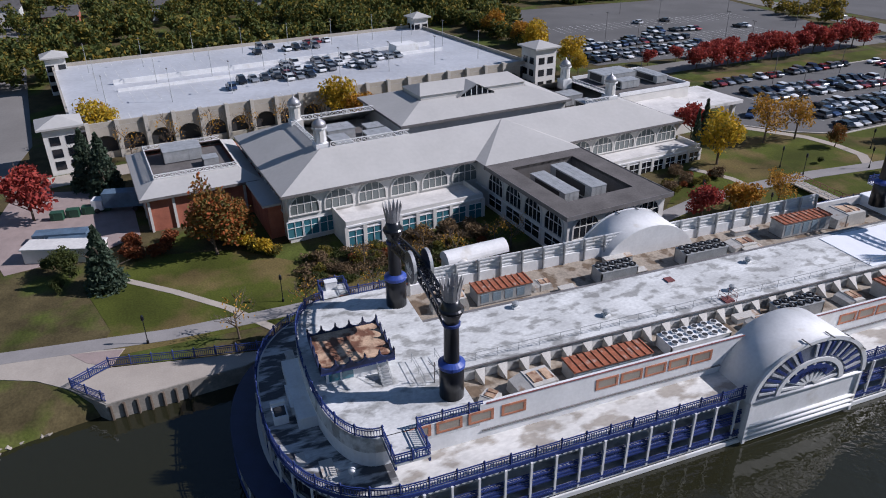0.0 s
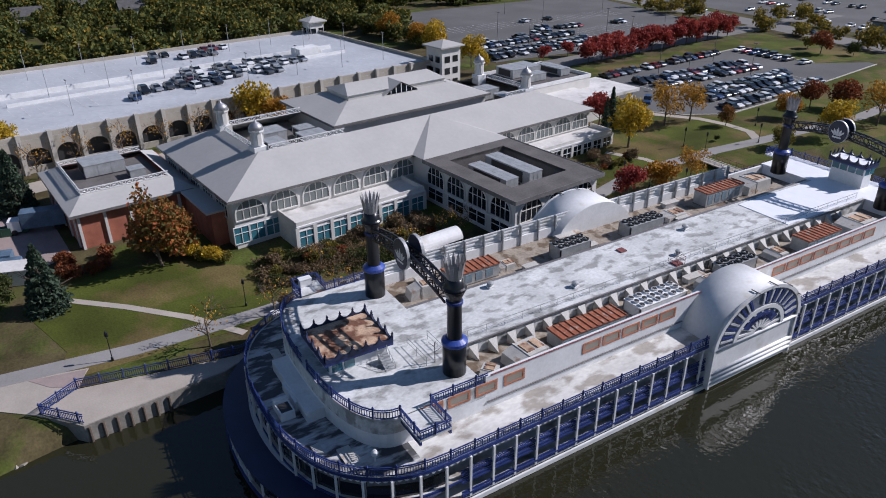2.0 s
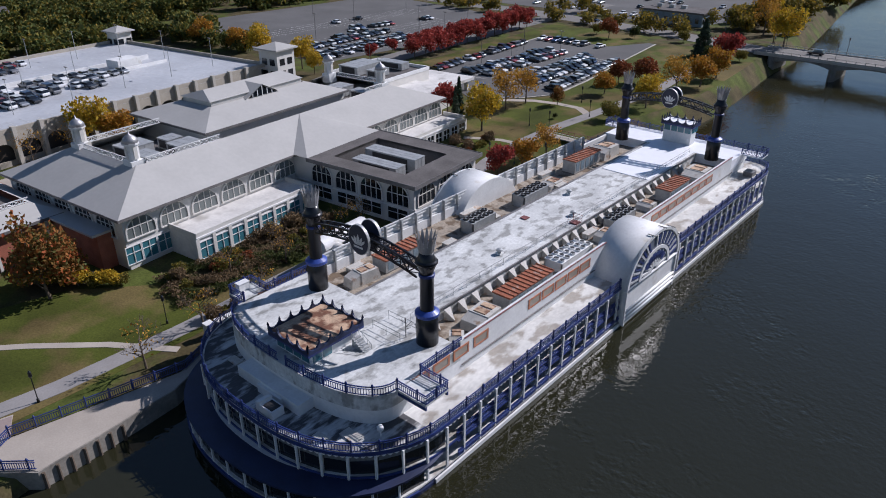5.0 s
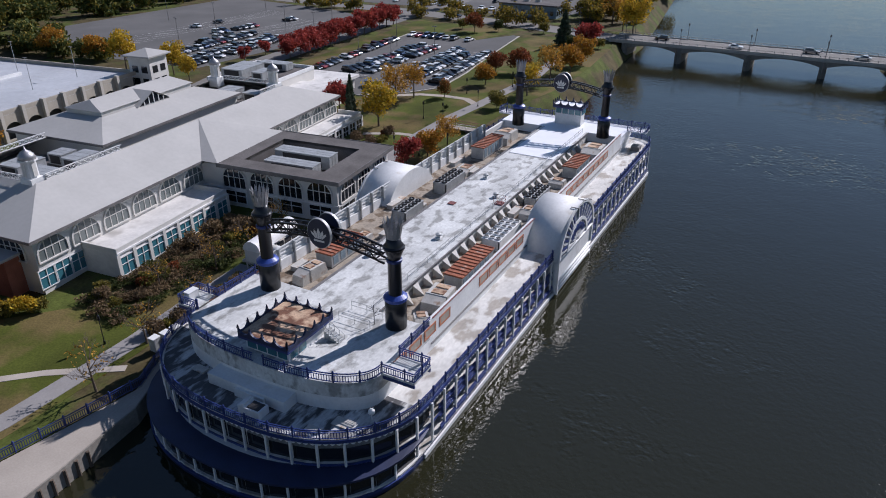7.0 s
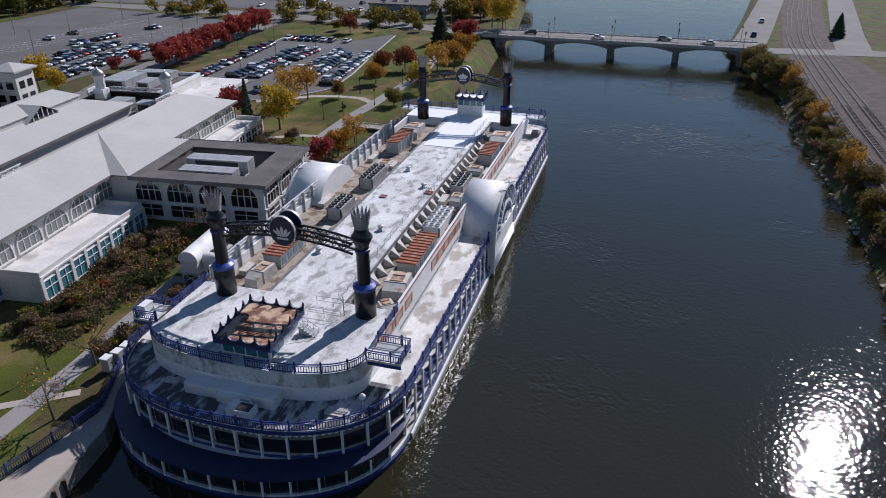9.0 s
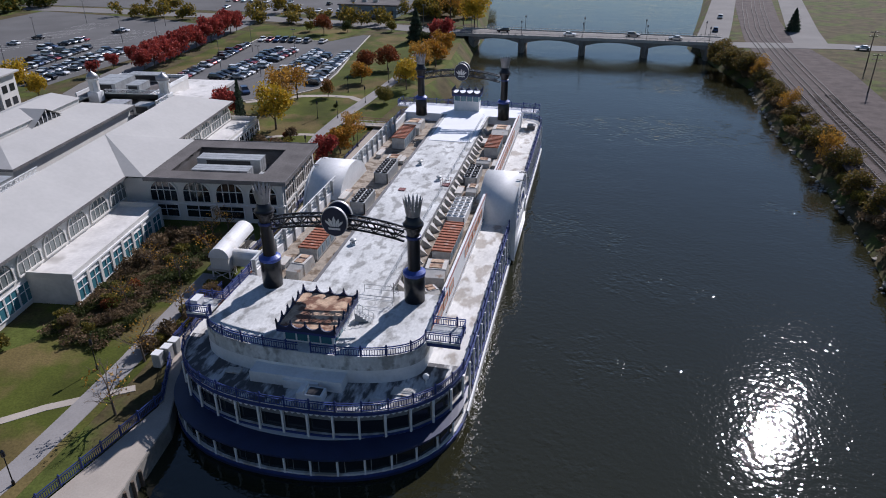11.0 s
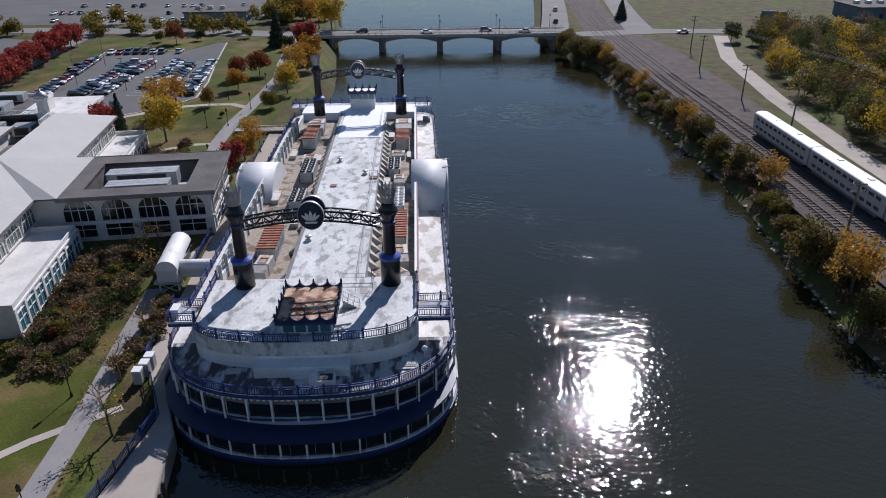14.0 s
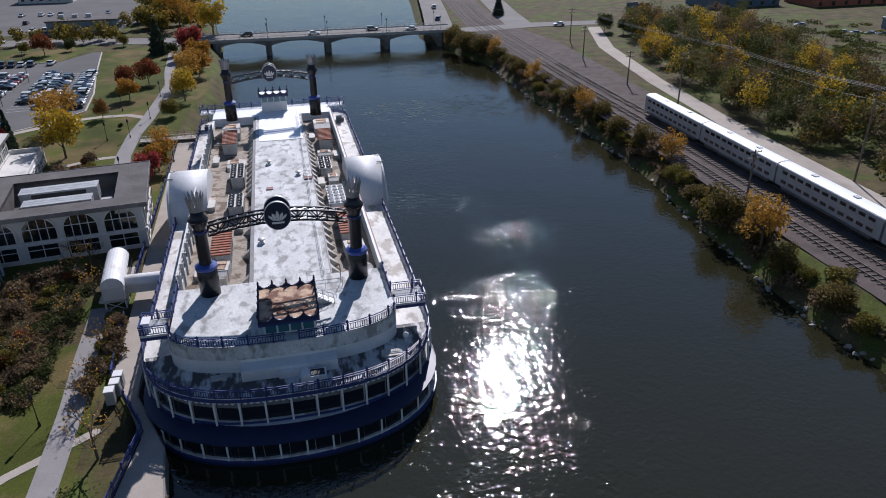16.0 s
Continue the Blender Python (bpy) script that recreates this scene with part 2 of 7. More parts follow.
def beam(bm, p, q, w, h):
    """A square bar from p to q, w wide and h high."""
    p, q = Vector(p), Vector(q)
    d = (q - p).normalized()
    side = Vector((-d.y, d.x, 0))
    side = (side.normalized() if side.length > 1e-4 else Vector((1, 0, 0))) * w / 2
    up = d.cross(side.normalized()) * -h / 2 if abs(d.z) > 0.7 else Vector((0, 0, h / 2))
    a = [bm.verts.new(p + s * side + u * up) for s, u in ((-1, -1), (1, -1), (1, 1), (-1, 1))]
    b = [bm.verts.new(q + s * side + u * up) for s, u in ((-1, -1), (1, -1), (1, 1), (-1, 1))]
    for i in range(4):
        j = (i + 1) % 4
        bm.faces.new((a[i], a[j], b[j], b[i]))
    bm.faces.new(a[::-1])
    bm.faces.new(b)
    return bm


def lathe(bm, cx, cy, profile, n=20):
    """A turned solid about an upright axis; profile: (radius, z) from below."""
    rings = [[bm.verts.new((cx + r * math.cos(2 * math.pi * i / n), cy + r * math.sin(2 * math.pi * i / n), z)) for i in range(n)] for r, z in profile]
    for a, b in zip(rings, rings[1:]):
        for i in range(n):
            j = (i + 1) % n
            bm.faces.new((a[i], a[j], b[j], b[i]))
    bm.faces.new(rings[0][::-1])
    bm.faces.new(rings[-1])
    return bm


def quads(bm, *faces):
    for f in faces:
        bm.faces.new([bm.verts.new(p) for p in f])
    return bm


def smooth(bm):
    for f in bm.faces:
        f.smooth = True
    return bm


def mesh_of(name, bm, material):
    if name == "roof":
        bmesh.ops.remove_doubles(bm, verts=bm.verts, dist=0.001)
    me = bpy.data.meshes.new(name)
    bm.to_mesh(me)
    bm.free()
    me.materials.append(material)
    return me


def part(name, bm, material, parent, label=""):
    """One mesh under a thing or under a part."""
    ob = new(name, bm if isinstance(bm, bpy.types.Mesh) else mesh_of(name, bm, material))
    ob.parent = parent
    return tagged(ob, label=label)


def thing(name, label, category, m=None, group="", kind=""):
    ob = new(name)
    ob.empty_display_size = 0.5
    if m is not None:
        ob.matrix_basis = m
    return tagged(ob, label, category, group, kind)


def solid(name, bm, material, label, category, kind="", group=""):
    """A thing of one mesh."""
    return tagged(new(name, mesh_of(name, bm, material)), label, category, group, kind)

# ---- ground and river ----


def lerp_table(table, v):
    for (a, p), (b, q) in zip(table, table[1:]):
        if v <= b:
            return p + (q - p) * max(0.0, (v - a) / (b - a))
    return table[-1][1]


def shore_west(y):
    return lerp_table(((-3000, -2), (-60, -7), (-43, -10), (-36, -14), (-30, -14), (-8, -17.5), (82, -18.5), (100, -16.5), (125, -12.5), (150, -14), (185, -17.5), (215, -18), (420, -45), (3000, -500)), y)


def shore_east(y):
    return lerp_table(((-3000, 75), (-20, 67), (-6, 66), (21, 68), (45, 71), (75, 71), (111, 69), (150, 70), (185, 63), (210, 58), (250, 64.5), (320, 75), (420, 88), (3000, 300)), y)


def ground_z(y):
    return 2.0 + 2.5 * min(1.0, max(0.0, (y + 10) / 110))


def make_ground():
    bm = bmesh.new()
    ys = [-3000, -1000, -400, -200, -120] + list(range(-90, 261, 10)) + [300, 350, 420, 600, 1000, 3000]
    rows = []
    for y in ys:
        w, e, g = shore_west(y), shore_east(y), ground_z(y)
        steep = -36 < y < 85
        cols = [(-4000, g), (-1000, g), (-400, g), (-200, g), (-100, g), (-60, g), (-40, g), (w - 6, g), (w - (0.6 if steep else 3.5), g), (w, g - 0.3 if steep else 1.0), (w + 1.5, -1.2), (w + 5, -3),
                (e - 4, -3), (e - 0.5, -0.5), (e + 1.2, 1.0), (e + 6.5, 4.0), (e + 20, 4.1), (e + 60, 4.1), (e + 150, 5.0), (e + 400, 6), (4000, 6)]
        rows.append([bm.verts.new((x, y, z)) for x, z in cols])
    for a, b in zip(rows, rows[1:]):
        for i in range(len(a) - 1):
            bm.faces.new((a[i], a[i + 1], b[i + 1], b[i]))
    return solid("ground", smooth(bm), EARTH, "leaf-strewn earth and rough grass falling to the river banks", "ground", "structure")


make_ground()
solid("river", quads(bmesh.new(), ((-260, -600, 0), (120, -600, 0), (120, 900, 0), (-260, 900, 0))), water_mat, "murky brown river with small sunlit ripples", "river", "structure")


def sheet(name, pts, material, label, category, lift=0.05, thick=0.12, east=False, kind="structure"):
    """A thin slab that follows the ground."""
    bm = bmesh.new()
    f = bm.faces.new([bm.verts.new((x, y, 0)) for x, y in pts])
    if f.normal.z < 0 or (f.normal_update() or f.normal.z < 0):
        f.normal_flip()
    if not east:
        for cut in range(-10, 101, 10):
            bmesh.ops.bisect_plane(bm, geom=bm.verts[:] + bm.edges[:] + bm.faces[:], plane_co=(0, cut, 0), plane_no=(0, 1, 0))
    for v in bm.verts:
        v.co.z = (4.1 if east else ground_z(v.co.y)) + lift
    r = bmesh.ops.extrude_face_region(bm, geom=bm.faces[:])
    for v in [g for g in r["geom"] if isinstance(g, bmesh.types.BMVert)]:
        v.co.z -= thick
    bmesh.ops.recalc_face_normals(bm, faces=bm.faces)
    return solid(name, bm, material, label, category, kind)


def ribbon(pts, w):
    """The outline of a strip w wide along a line of points."""
    left, right = [], []
    for i, p in enumerate(pts):
        a, b = Vector(pts[max(0, i - 1)]), Vector(pts[min(len(pts) - 1, i + 1)])
        d = (b - a).normalized()
        s = Vector((-d.y, d.x)) * w / 2
        left.append(tuple(Vector(p) + s))
        right.append(tuple(Vector(p) - s))
    return left + right[::-1]


# lawns, paths, car parks, streets on the west side
sheet("lawn", [(-21, -34), (-27, -32), (-40, -36), (-48, -33), (-44, -15), (-34, -4), (-27, 4), (-21.5, 4), (-21, -10)], GRASS, "patchy autumn lawn by the river walk", "lawn", 0.03)
sheet("lawn", [(-21.5, 48), (-30, 54), (-37, 62), (-46, 70), (-55, 84), (-60, 90), (-50, 99), (-45, 108), (-46.5, 126), (-50, 150), (-55, 180), (-54, 191), (-23, 191), (-20.5, 180), (-18, 150), (-17, 125), (-20.5, 100), (-21.5, 80)], GRASS, "mown green lawn among young trees", "lawn", 0.03)
sheet("lawn", [(-96, 108), (-87.5, 110), (-92.5, 171.5), (-66, 172.8), (-61, 188), (-62, 198), (-104, 200)], GRASS, "green verge beside the car park", "lawn", 0.03)
sheet("river_walk", [(-11.7, -31.9), (-12.2, -26), (-13.2, -17.0), (-16.9, -8), (-17.2, 82), (-20.6, 82), (-20.0, -4), (-15.3, -14.2), (-16.6, -22), (-18.5, -31.8), (-16.0, -35.6)], PAVE, "pale concrete river walk with a dark quay edge", "walkway", 0.2, 0.35)
sheet("path", ribbon([(-24, -60), (-25.5, -45), (-24.4, -35), (-23.3, -25), (-23.3, -17), (-23.4, -8), (-23.8, 0), (-24, 12)], 2.6), PATHGREY, "grey asphalt path through the park", "path", 0.09)
sheet("path", ribbon([(-40.5, -31), (-34, -24), (-27.1, -17.6), (-19.8, -12.6)], 1.1), PAVE, "narrow pale footpath across the lawn", "path", 0.07)
sheet("plaza", [(-16.1, -36.0), (-18.6, -32.0), (-22.2, -30.2), (-23.9, -37.3), (-25.0, -45.0), (-25.4, -60), (-22.5, -52), (-20.9, -43.5), (-19.1, -39.6)], PAVE, "beige plaza beside the river walk", "plaza", 0.08)
sheet("plaza", [(-22.0, -30.4), (-18.8, -31.7), (-20.6, -34.4), (-23.2, -36.4)], PAVEBRICK, "mauve paver corner of the plaza", "plaza", 0.11)
sheet("path", ribbon([(-24, 40), (-26.5, 50), (-29.3, 60), (-30.6, 72), (-30.4, 86), (-29, 98), (-28.2, 114), (-27.6, 131), (-29.6, 148), (-32, 184), (-33, 200)], 3.0), PATHGREY, "grey asphalt path through the park", "path", 0.09)
sheet("path", ribbon([(-29.2, 98), (-34, 101.5), (-40, 101.5), (-46, 100), (-52, 96), (-58, 92)], 2.0), PAVE, "pale curved concrete footpath", "path", 0.07)
sheet("path", ribbon([(-30.6, 72), (-35, 71.5), (-42, 68)], 1.4), PAVE, "pale footpath to the hall", "path", 0.07)
sheet("car_park", [(-60, 92), (-80, 104), (-87, 110), (-92, 171), (-66, 172), (-58, 187), (-55.5, 186), (-50.5, 150), (-46.5, 126), (-45, 108), (-50, 99.5)], ASPHALT, "grey asphalt car park with marked bays", "car park", 0.06)
sheet("car_park", [(-118, 95), (-112, 190), (-150, 205), (-215, 215), (-215, 110), (-150, 92)], ASPHALT, "large half-empty asphalt car park", "car park", 0.06)
sheet("road", ribbon([(-100, 75), (-106, 100), (-109, 130), (-113, 195), (-115, 260)], 9), ROADMAT, "sunlit grey two-lane street", "road", 0.07)
sheet("road", ribbon([(-420, 222), (-200, 222), (-120, 217), (-60, 208), (-18, 198.5)], 12), ROADMAT, "street leading to the bridge", "road", 0.08)
sheet("car_park", [(-120, 232), (-60, 226), (-40, 300), (-60, 420), (-420, 420), (-420, 232)], ASPHALT, "far sunlit car park beyond the street", "car park", 0.05)
sheet("road", ribbon([(-60, -85), (-82, -58), (-110, -55), (-175, -64), (-300, -80)], 9), ROADMAT, "bare sunlit service street", "road", 0.07)
sheet("service_yard", [(-48, -47), (-51, -34), (-55, -28.5), (-76, -30.5), (-82, -50), (-62, -52)], PAVEBRICK, "shaded paved delivery yard", "yard", 0.06)
sheet("road", ribbon([(-84, -52), (-90, -20), (-94, 10), (-98, 45), (-101, 78)], 6), PAVE, "narrow lane between hall and garage", "road", 0.06)
# east bank
sheet("track_bed", [(72.5, -90), (73, 0), (74, 46), (74, 85), (75, 154), (77, 209), (82, 255), (89, 318), (100, 380), (118, 380), (107, 320), (98, 257), (94, 211), (99, 160), (97, 110), (93, 60), (89, 20), (88, -90)], BALLAST, "brown grey ballast bed under the tracks", "track bed", 0.05, 0.3, True)
sheet("dirt_lane", ribbon([(95, -60), (97, 20), (99, 60), (103, 100), (111, 150), (124, 190)], 5), PAVE, "dusty lane beside the railway", "lane", 0.06, 0.12, True)
sheet("road", ribbon([(58, 197), (74, 197), (103, 201), (135, 199), (185, 177), (260, 150)], 10), ROADMAT, "bright street over the level crossing", "road", 0.12, 0.2, True)
sheet("road", ribbon([(65, 203), (68.5, 222), (73.5, 251), (85, 322), (98, 400)], 11), ROADMAT, "pale sunlit riverside street", "road", 0.08, 0.2, True)
sheet("road", ribbon([(98, 203), (102, 235), (116, 324), (128, 400)], 11), ROADMAT, "pale street along the railway", "road", 0.08, 0.2, True)

# ---- the riverboat ----
boat = thing("riverboat", "white and navy paddle-wheel casino riverboat moored at the quay", "riverboat")


def bow_outline(b, y_flat, depth, y_stern, stern_r=4.0, n=28, inset=0.0, e=2.6, q=0.4545):
    """The plan of a deck: a rounded bow, straight sides, rounded stern corners."""
    b, depth = b - inset, depth - inset
    pts = []
    for i in range(n + 1):
        a = math.pi * i / n
        x = -math.cos(a) * b
        k = abs(x) / b
        pts.append((x, y_flat - depth * max(0.0, 1 - k ** e) ** q))
    y1 = y_stern - inset
    for i in range(7):
        a = math.pi / 2 * i / 6
        pts.append((b - stern_r + stern_r * math.cos(a), y1 - stern_r + stern_r * math.sin(a)))
    for i in range(7):
        a = math.pi / 2 * i / 6
        pts.append((-b + stern_r - stern_r * math.sin(a), y1 - stern_r + stern_r * math.cos(a)))
    out = []
    for p in pts:
        if not out or (Vector(p) - Vector(out[-1])).length > 0.02:
            out.append(p)
    return out


LOW = dict(b=16.1, y_flat=-7.2, depth=12.6, y_stern=87.0, e=2.25, q=0.444)
TOP = dict(b=15.9, y_flat=-5.0, depth=11.7, y_stern=86.5)
part("hull", prism(bmesh.new(), bow_outline(**LOW), -1.2, 0.38), APRON, boat, "dark blue steel hull at the waterline")
for sgn in (1, -1):
    part("rubbing_band", boxes((min(sgn * 16.02, sgn * 16.22), max(sgn * 16.02, sgn * 16.22), -7.0, 83.0, 0.05, 0.55)), WHITE, boat, "narrow white band along the hull")
part("bow_band", prism(bmesh.new(), [p for p in bow_outline(**LOW, inset=-0.05)[:29] if p[1] < -7.4], 0.36, 0.58), BLUE, boat, "navy band round the bow")
part("main_deck", prism(bmesh.new(), bow_outline(**LOW, inset=0.15), 0.6, 0.8), DECK_LOW, boat)
part("cabin_lower", prism(bmesh.new(), bow_outline(**LOW, inset=2.6), 0.8, 2.9), INNER, boat, "cream cabin wall behind the gallery")
part("cabin_upper", prism(bmesh.new(), bow_outline(**TOP, inset=1.9), 3.15, 5.7), INNER, boat, "cream cabin wall behind the gallery")
part("gallery_deck", prism(bmesh.new(), bow_outline(**TOP, inset=0.0), 2.9, 3.12), BLUE, boat, "blue-edged gallery deck")
part("gallery_floor", prism(bmesh.new(), bow_outline(**TOP, inset=0.12), 3.12, 3.15), DECK_LOW, boat, "pale gallery floor")
# glazed saloons close behind the bow columns
for OUT, ins, za, zb, y_cut in ((TOP, 0.45, 2.6, 5.6, -4.0), (LOW, 0.5, 0.8, 2.6, -9.0)):
    part("bow_saloon", prism(bmesh.new(), [p for p in bow_outline(**OUT, inset=ins)[:29] if p[1] < y_cut], za, zb), INNER, boat, "glazed bow saloon")
part("fascia", prism(bmesh.new(), bow_outline(**TOP), 5.6, 5.96), BLUE, boat, "navy fascia under the roof deck")
part("roof_deck", prism(bmesh.new(), bow_outline(**TOP, inset=0.12), 5.96, 6.05), DECK_LOW, boat, "stained white roof deck")
part("bow_deck_coating", prism(bmesh.new(), [p for p in bow_outline(**TOP, inset=0.3)[:29] if p[1] < -5.4], 6.05, 6.056), BOWDECK, boat, "dark streaked worn bow deck")

# blue apron between the two galleries round the bow
bm = bmesh.new()
hi, lo = bow_outline(**TOP)[:29], bow_outline(**LOW)[:29]
for i in range(28):
    quads(bm, ((*hi[i], 2.88), (*lo[i], 2.78), (*lo[i + 1], 2.78), (*hi[i + 1], 2.88)), ((*lo[i], 2.78), (*lo[i], 2.55), (*lo[i + 1], 2.55), (*lo[i + 1], 2.78)))
part("apron", bm, APRON, boat, "dark blue apron round the bow")


def along(pts, step, closed=False):
    """Points and headings at even steps along a line."""
    out, left = [], 0.0
    seq = list(pts) + ([pts[0]] if closed else [])
    for p, q in zip(seq, seq[1:]):
        p, q = Vector(p), Vector(q)
        d = (q - p).length
        s = left
        while s < d:
            out.append((p + (q - p) * s / d, (q - p) / d))
            s += step
        left = s - d
    return out


def railing(pts, z, parent, h=1.02, post_step=2.55, pick=0.26, name="railing", posts=True):
    """A navy railing with posts and pickets along a line."""
    bm = bmesh.new()
    for p, q in zip(pts, pts[1:]):
        for dz, t in ((h, 0.1), (0.12, 0.07), (h * 0.78, 0.05)):
            beam(bm, (*p, z + dz), (*q, z + dz), 0.09, t)
    rail = part(name, bm, BLUE, parent, "navy blue railing")
    bm = bmesh.new()
    for c, d in along(pts, pick):
        s = Vector((d.x, d.y)) * 0.035
        n = Vector((-d.y, d.x)) * 0.02
        a = [c - s - n, c + s - n, c + s + n, c - s + n]
        prism_fast(bm, a, z + 0.1, z + h * 0.8)
    tagged(part("picket", bm, BLUE, rail), kind="stuff")
    if posts:
        me = mesh_of("rail_post", lathe(bmesh.new(), 0, 0, ((0.09, 0), (0.09, h + 0.05), (0.14, h + 0.08), (0.1, h + 0.22), (0.0, h + 0.36)), 6), BLUE)
        for c, d in along(pts, post_step):
            ob = part("rail_post", me, None, rail)
            ob.location = (c.x, c.y, z)
    return rail


def prism_fast(bm, a, z0, z1):
    lo = [bm.verts.new((p[0], p[1], z0)) for p in a]
    hi = [bm.verts.new((p[0], p[1], z1)) for p in a]
    bm.faces.new(hi)
    n = len(a)
    for i in range(n):
        j = (i + 1) % n
        bm.faces.new((lo[i], lo[j], hi[j], hi[i]))


outline_top = bow_outline(**TOP, inset=0.1)
PAD_Y0, PAD_Y1 = 29.0, 43.8
PAD_C, PAD_A, PAD_B, PAD_Z = 36.4, 7.4, 6.2, 5.3
side = {1: 15.8, -1: -15.8}


def ring_runs(outline):
    """Splits a deck's edge into runs that stop at the paddle boxes."""
    b = max(p[0] for p in outline)
    k = min(i for i, p in enumerate(outline) if p[0] > b - 1e-6)
    bow = outline[:k + 1]
    rest = outline[k + 1:]
    return [[(-b, PAD_Y0)] + bow + [(b, PAD_Y0)], [(b, PAD_Y1)] + rest + [(-b, PAD_Y1)]]


for run in ring_runs(outline_top):
    railing(run, 6.05, boat)
for sgn in (1, -1):
    for y0, y1 in ((-3.5, PAD_Y0), (PAD_Y1, 82.5)):
        railing([(sgn * 15.78, y0), (sgn * 15.78, y1)], 3.15, boat, h=0.95, pick=0.4, posts=False)
        railing([(sgn * 15.98, y0), (sgn * 15.98, y1)], 0.8, boat, h=0.85, pick=0.3, posts=False)
        for zb, xb in ((2.62, 15.86), (3.62, 15.8), (1.2, 16.0)):
            part("rail_board", boxes((min(sgn * xb, sgn * (xb + 0.1)), max(sgn * xb, sgn * (xb + 0.1)), y0, y1, zb, zb + 0.2)), BLUE, boat, "navy rail board along the gallery")
# gallery columns: straight along the sides, in two tiers round the bow
col_side = mesh_of("column", boxes((-0.11, 0.11, -0.11, 0.11, 0.8, 5.62)), WHITE)
col_up = mesh_of("column", boxes((-0.1, 0.1, -0.1, 0.1, 2.85, 5.62)), WHITE)
col_low = mesh_of("column", boxes((-0.09, 0.09, -0.09, 0.09, 0.4, 2.6)), WHITE)
for run in ring_runs(bow_outline(**TOP, inset=-0.06)):
    for c, d in along(run, 2.55):
        straight = abs(d.x) < 0.2
        part("column", col_side if straight else col_up, None, boat).location = (c.x, c.y, 0)
for c, d in along(bow_outline(**LOW, inset=0.2)[:29], 2.6):
    if abs(d.x) > 0.2:
        part("column", col_low, None, boat).location = (c.x, c.y, 0)
# scalloped white trim hanging under the fascia
bm = bmesh.new()
for run in ring_runs(bow_outline(**TOP, inset=0.03)):
    for c, d in along(run, 0.62):
        s = Vector((d.x, d.y)) * 0.29
        pts = [(c + s * k, 5.62 - 0.26 * (1 - abs(k)) ** 0.5) for k in (-1, -0.5, 0, 0.5, 1)]
        bm.faces.new([bm.verts.new((p.x, p.y, z)) for p, z in [(c - s, 5.64)] + pts + [(c + s, 5.64)]])
tagged(part("scalloped_trim", bm, WHITE, boat, "white scalloped lace trim"), kind="stuff")
BLIND = mat("grey window blind", (0.16, 0.17, 0.18), 0.7)
# windows behind the galleries
win_bow = mesh_of("window", boxes((-1.16, 1.16, -0.04, 0.04, 3.0, 5.4)), GLASS)
win_bow_low = mesh_of("window", boxes((-1.22, 1.22, -0.04, 0.04, 0.7, 2.5)), GLASS)
blind = mesh_of("blind", boxes((-1.1, 1.1, -0.06, 0.06, 4.75, 5.38)), BLIND)
for mesh, OUT, ins, y_cut in ((win_bow, TOP, 0.43, -4.4), (win_bow_low, LOW, 0.48, -8.2)):
    for c, d in along(bow_outline(**OUT, inset=ins)[:29], 2.5):
        if c.y < y_cut:
            ob = part("window", mesh, None, boat)
            ob.location, ob.rotation_euler = (c.x, c.y, 0), (0, 0, math.atan2(d.y, d.x))
            if mesh == win_bow:
                part("blind", blind, None, ob)
win_up = mesh_of("window", boxes((-0.95, 0.95, -0.04, 0.04, 3.5, 5.4)), GLASS)
win_low = mesh_of("window", boxes((-0.95, 0.95, -0.04, 0.04, 1.1, 2.8)), GLASS)
for mesh, outline in ((win_up, bow_outline(**TOP, inset=1.86)), (win_low, bow_outline(**LOW, inset=2.56))):
    for run in ring_runs(outline):
        for c, d in along(run, 2.55):
            ob = part("window", mesh, None, boat)
            ob.location, ob.rotation_euler = (c.x, c.y, 0), (0, 0, math.atan2(d.y, d.x))

# the upper house
HOUSE = dict(b=12.6, y_flat=-7.4, depth=4.6, y_stern=83.0, stern_r=1.0)
h_out = [(x * 0.968 - 0.4, y) for x, y in bow_outline(**HOUSE)]
part("upper_house", prism(bmesh.new(), h_out, 6.0, 7.6), WHITE, boat, "white upper house wall")
FRONT_Y = 1.8
part("well_floor", boxes((-12.2, 11.4, FRONT_Y, 75, 7.6, 7.66)), WELL, boat, "grimy rust-stained equipment well")
front = [p for p in h_out if p[1] < FRONT_Y - 0.5]
front = [(-12.6, FRONT_Y)] + front + [(11.8, FRONT_Y)]
part("front_deck", prism(bmesh.new(), front, 7.6, 9.25), DECK, boat, "worn white front deck")
part("centre_roof", boxes((-3.8, 5.4, FRONT_Y, 75.2, 7.6, 9.25)), DECK, boat, "worn white centre roof with grey patches")
part("rear_deck", boxes((-12.6, 11.8, 75.2, 83, 7.6, 9.25)), DECK_NEW, boat, "clean white rear deck")
part("new_membrane", boxes((-3.2, 5.0, 57.3, 75.1, 9.25, 9.33)), DECK_NEW, boat, "bright white new roof membrane")
part("parapet", boxes((11.4, 11.8, FRONT_Y, 75.2, 7.6, 9.95)), WHITE, boat)
part("parapet", boxes((-12.6, -12.2, FRONT_Y, 75.2, 7.6, 9.0)), WHITE, boat)
part("trim_stripe", boxes((11.72, 11.87, 2.4, 75.2, 9.953, 10.0)), REDTRIM, boat, "dull red coping stripe")
part("gutter", boxes((11.78, 11.94, 2, 29, 6.9, 7.0), (11.78, 11.94, 44, 76, 6.9, 7.0)), FASCIA, boat)
part("gutter", boxes((5.4, 5.58, FRONT_Y, 75, 9.17, 9.32), (-4.3, -3.8, FRONT_Y, 75, 9.05, 9.2)), FASCIA, boat, "dark roof edge gutter")
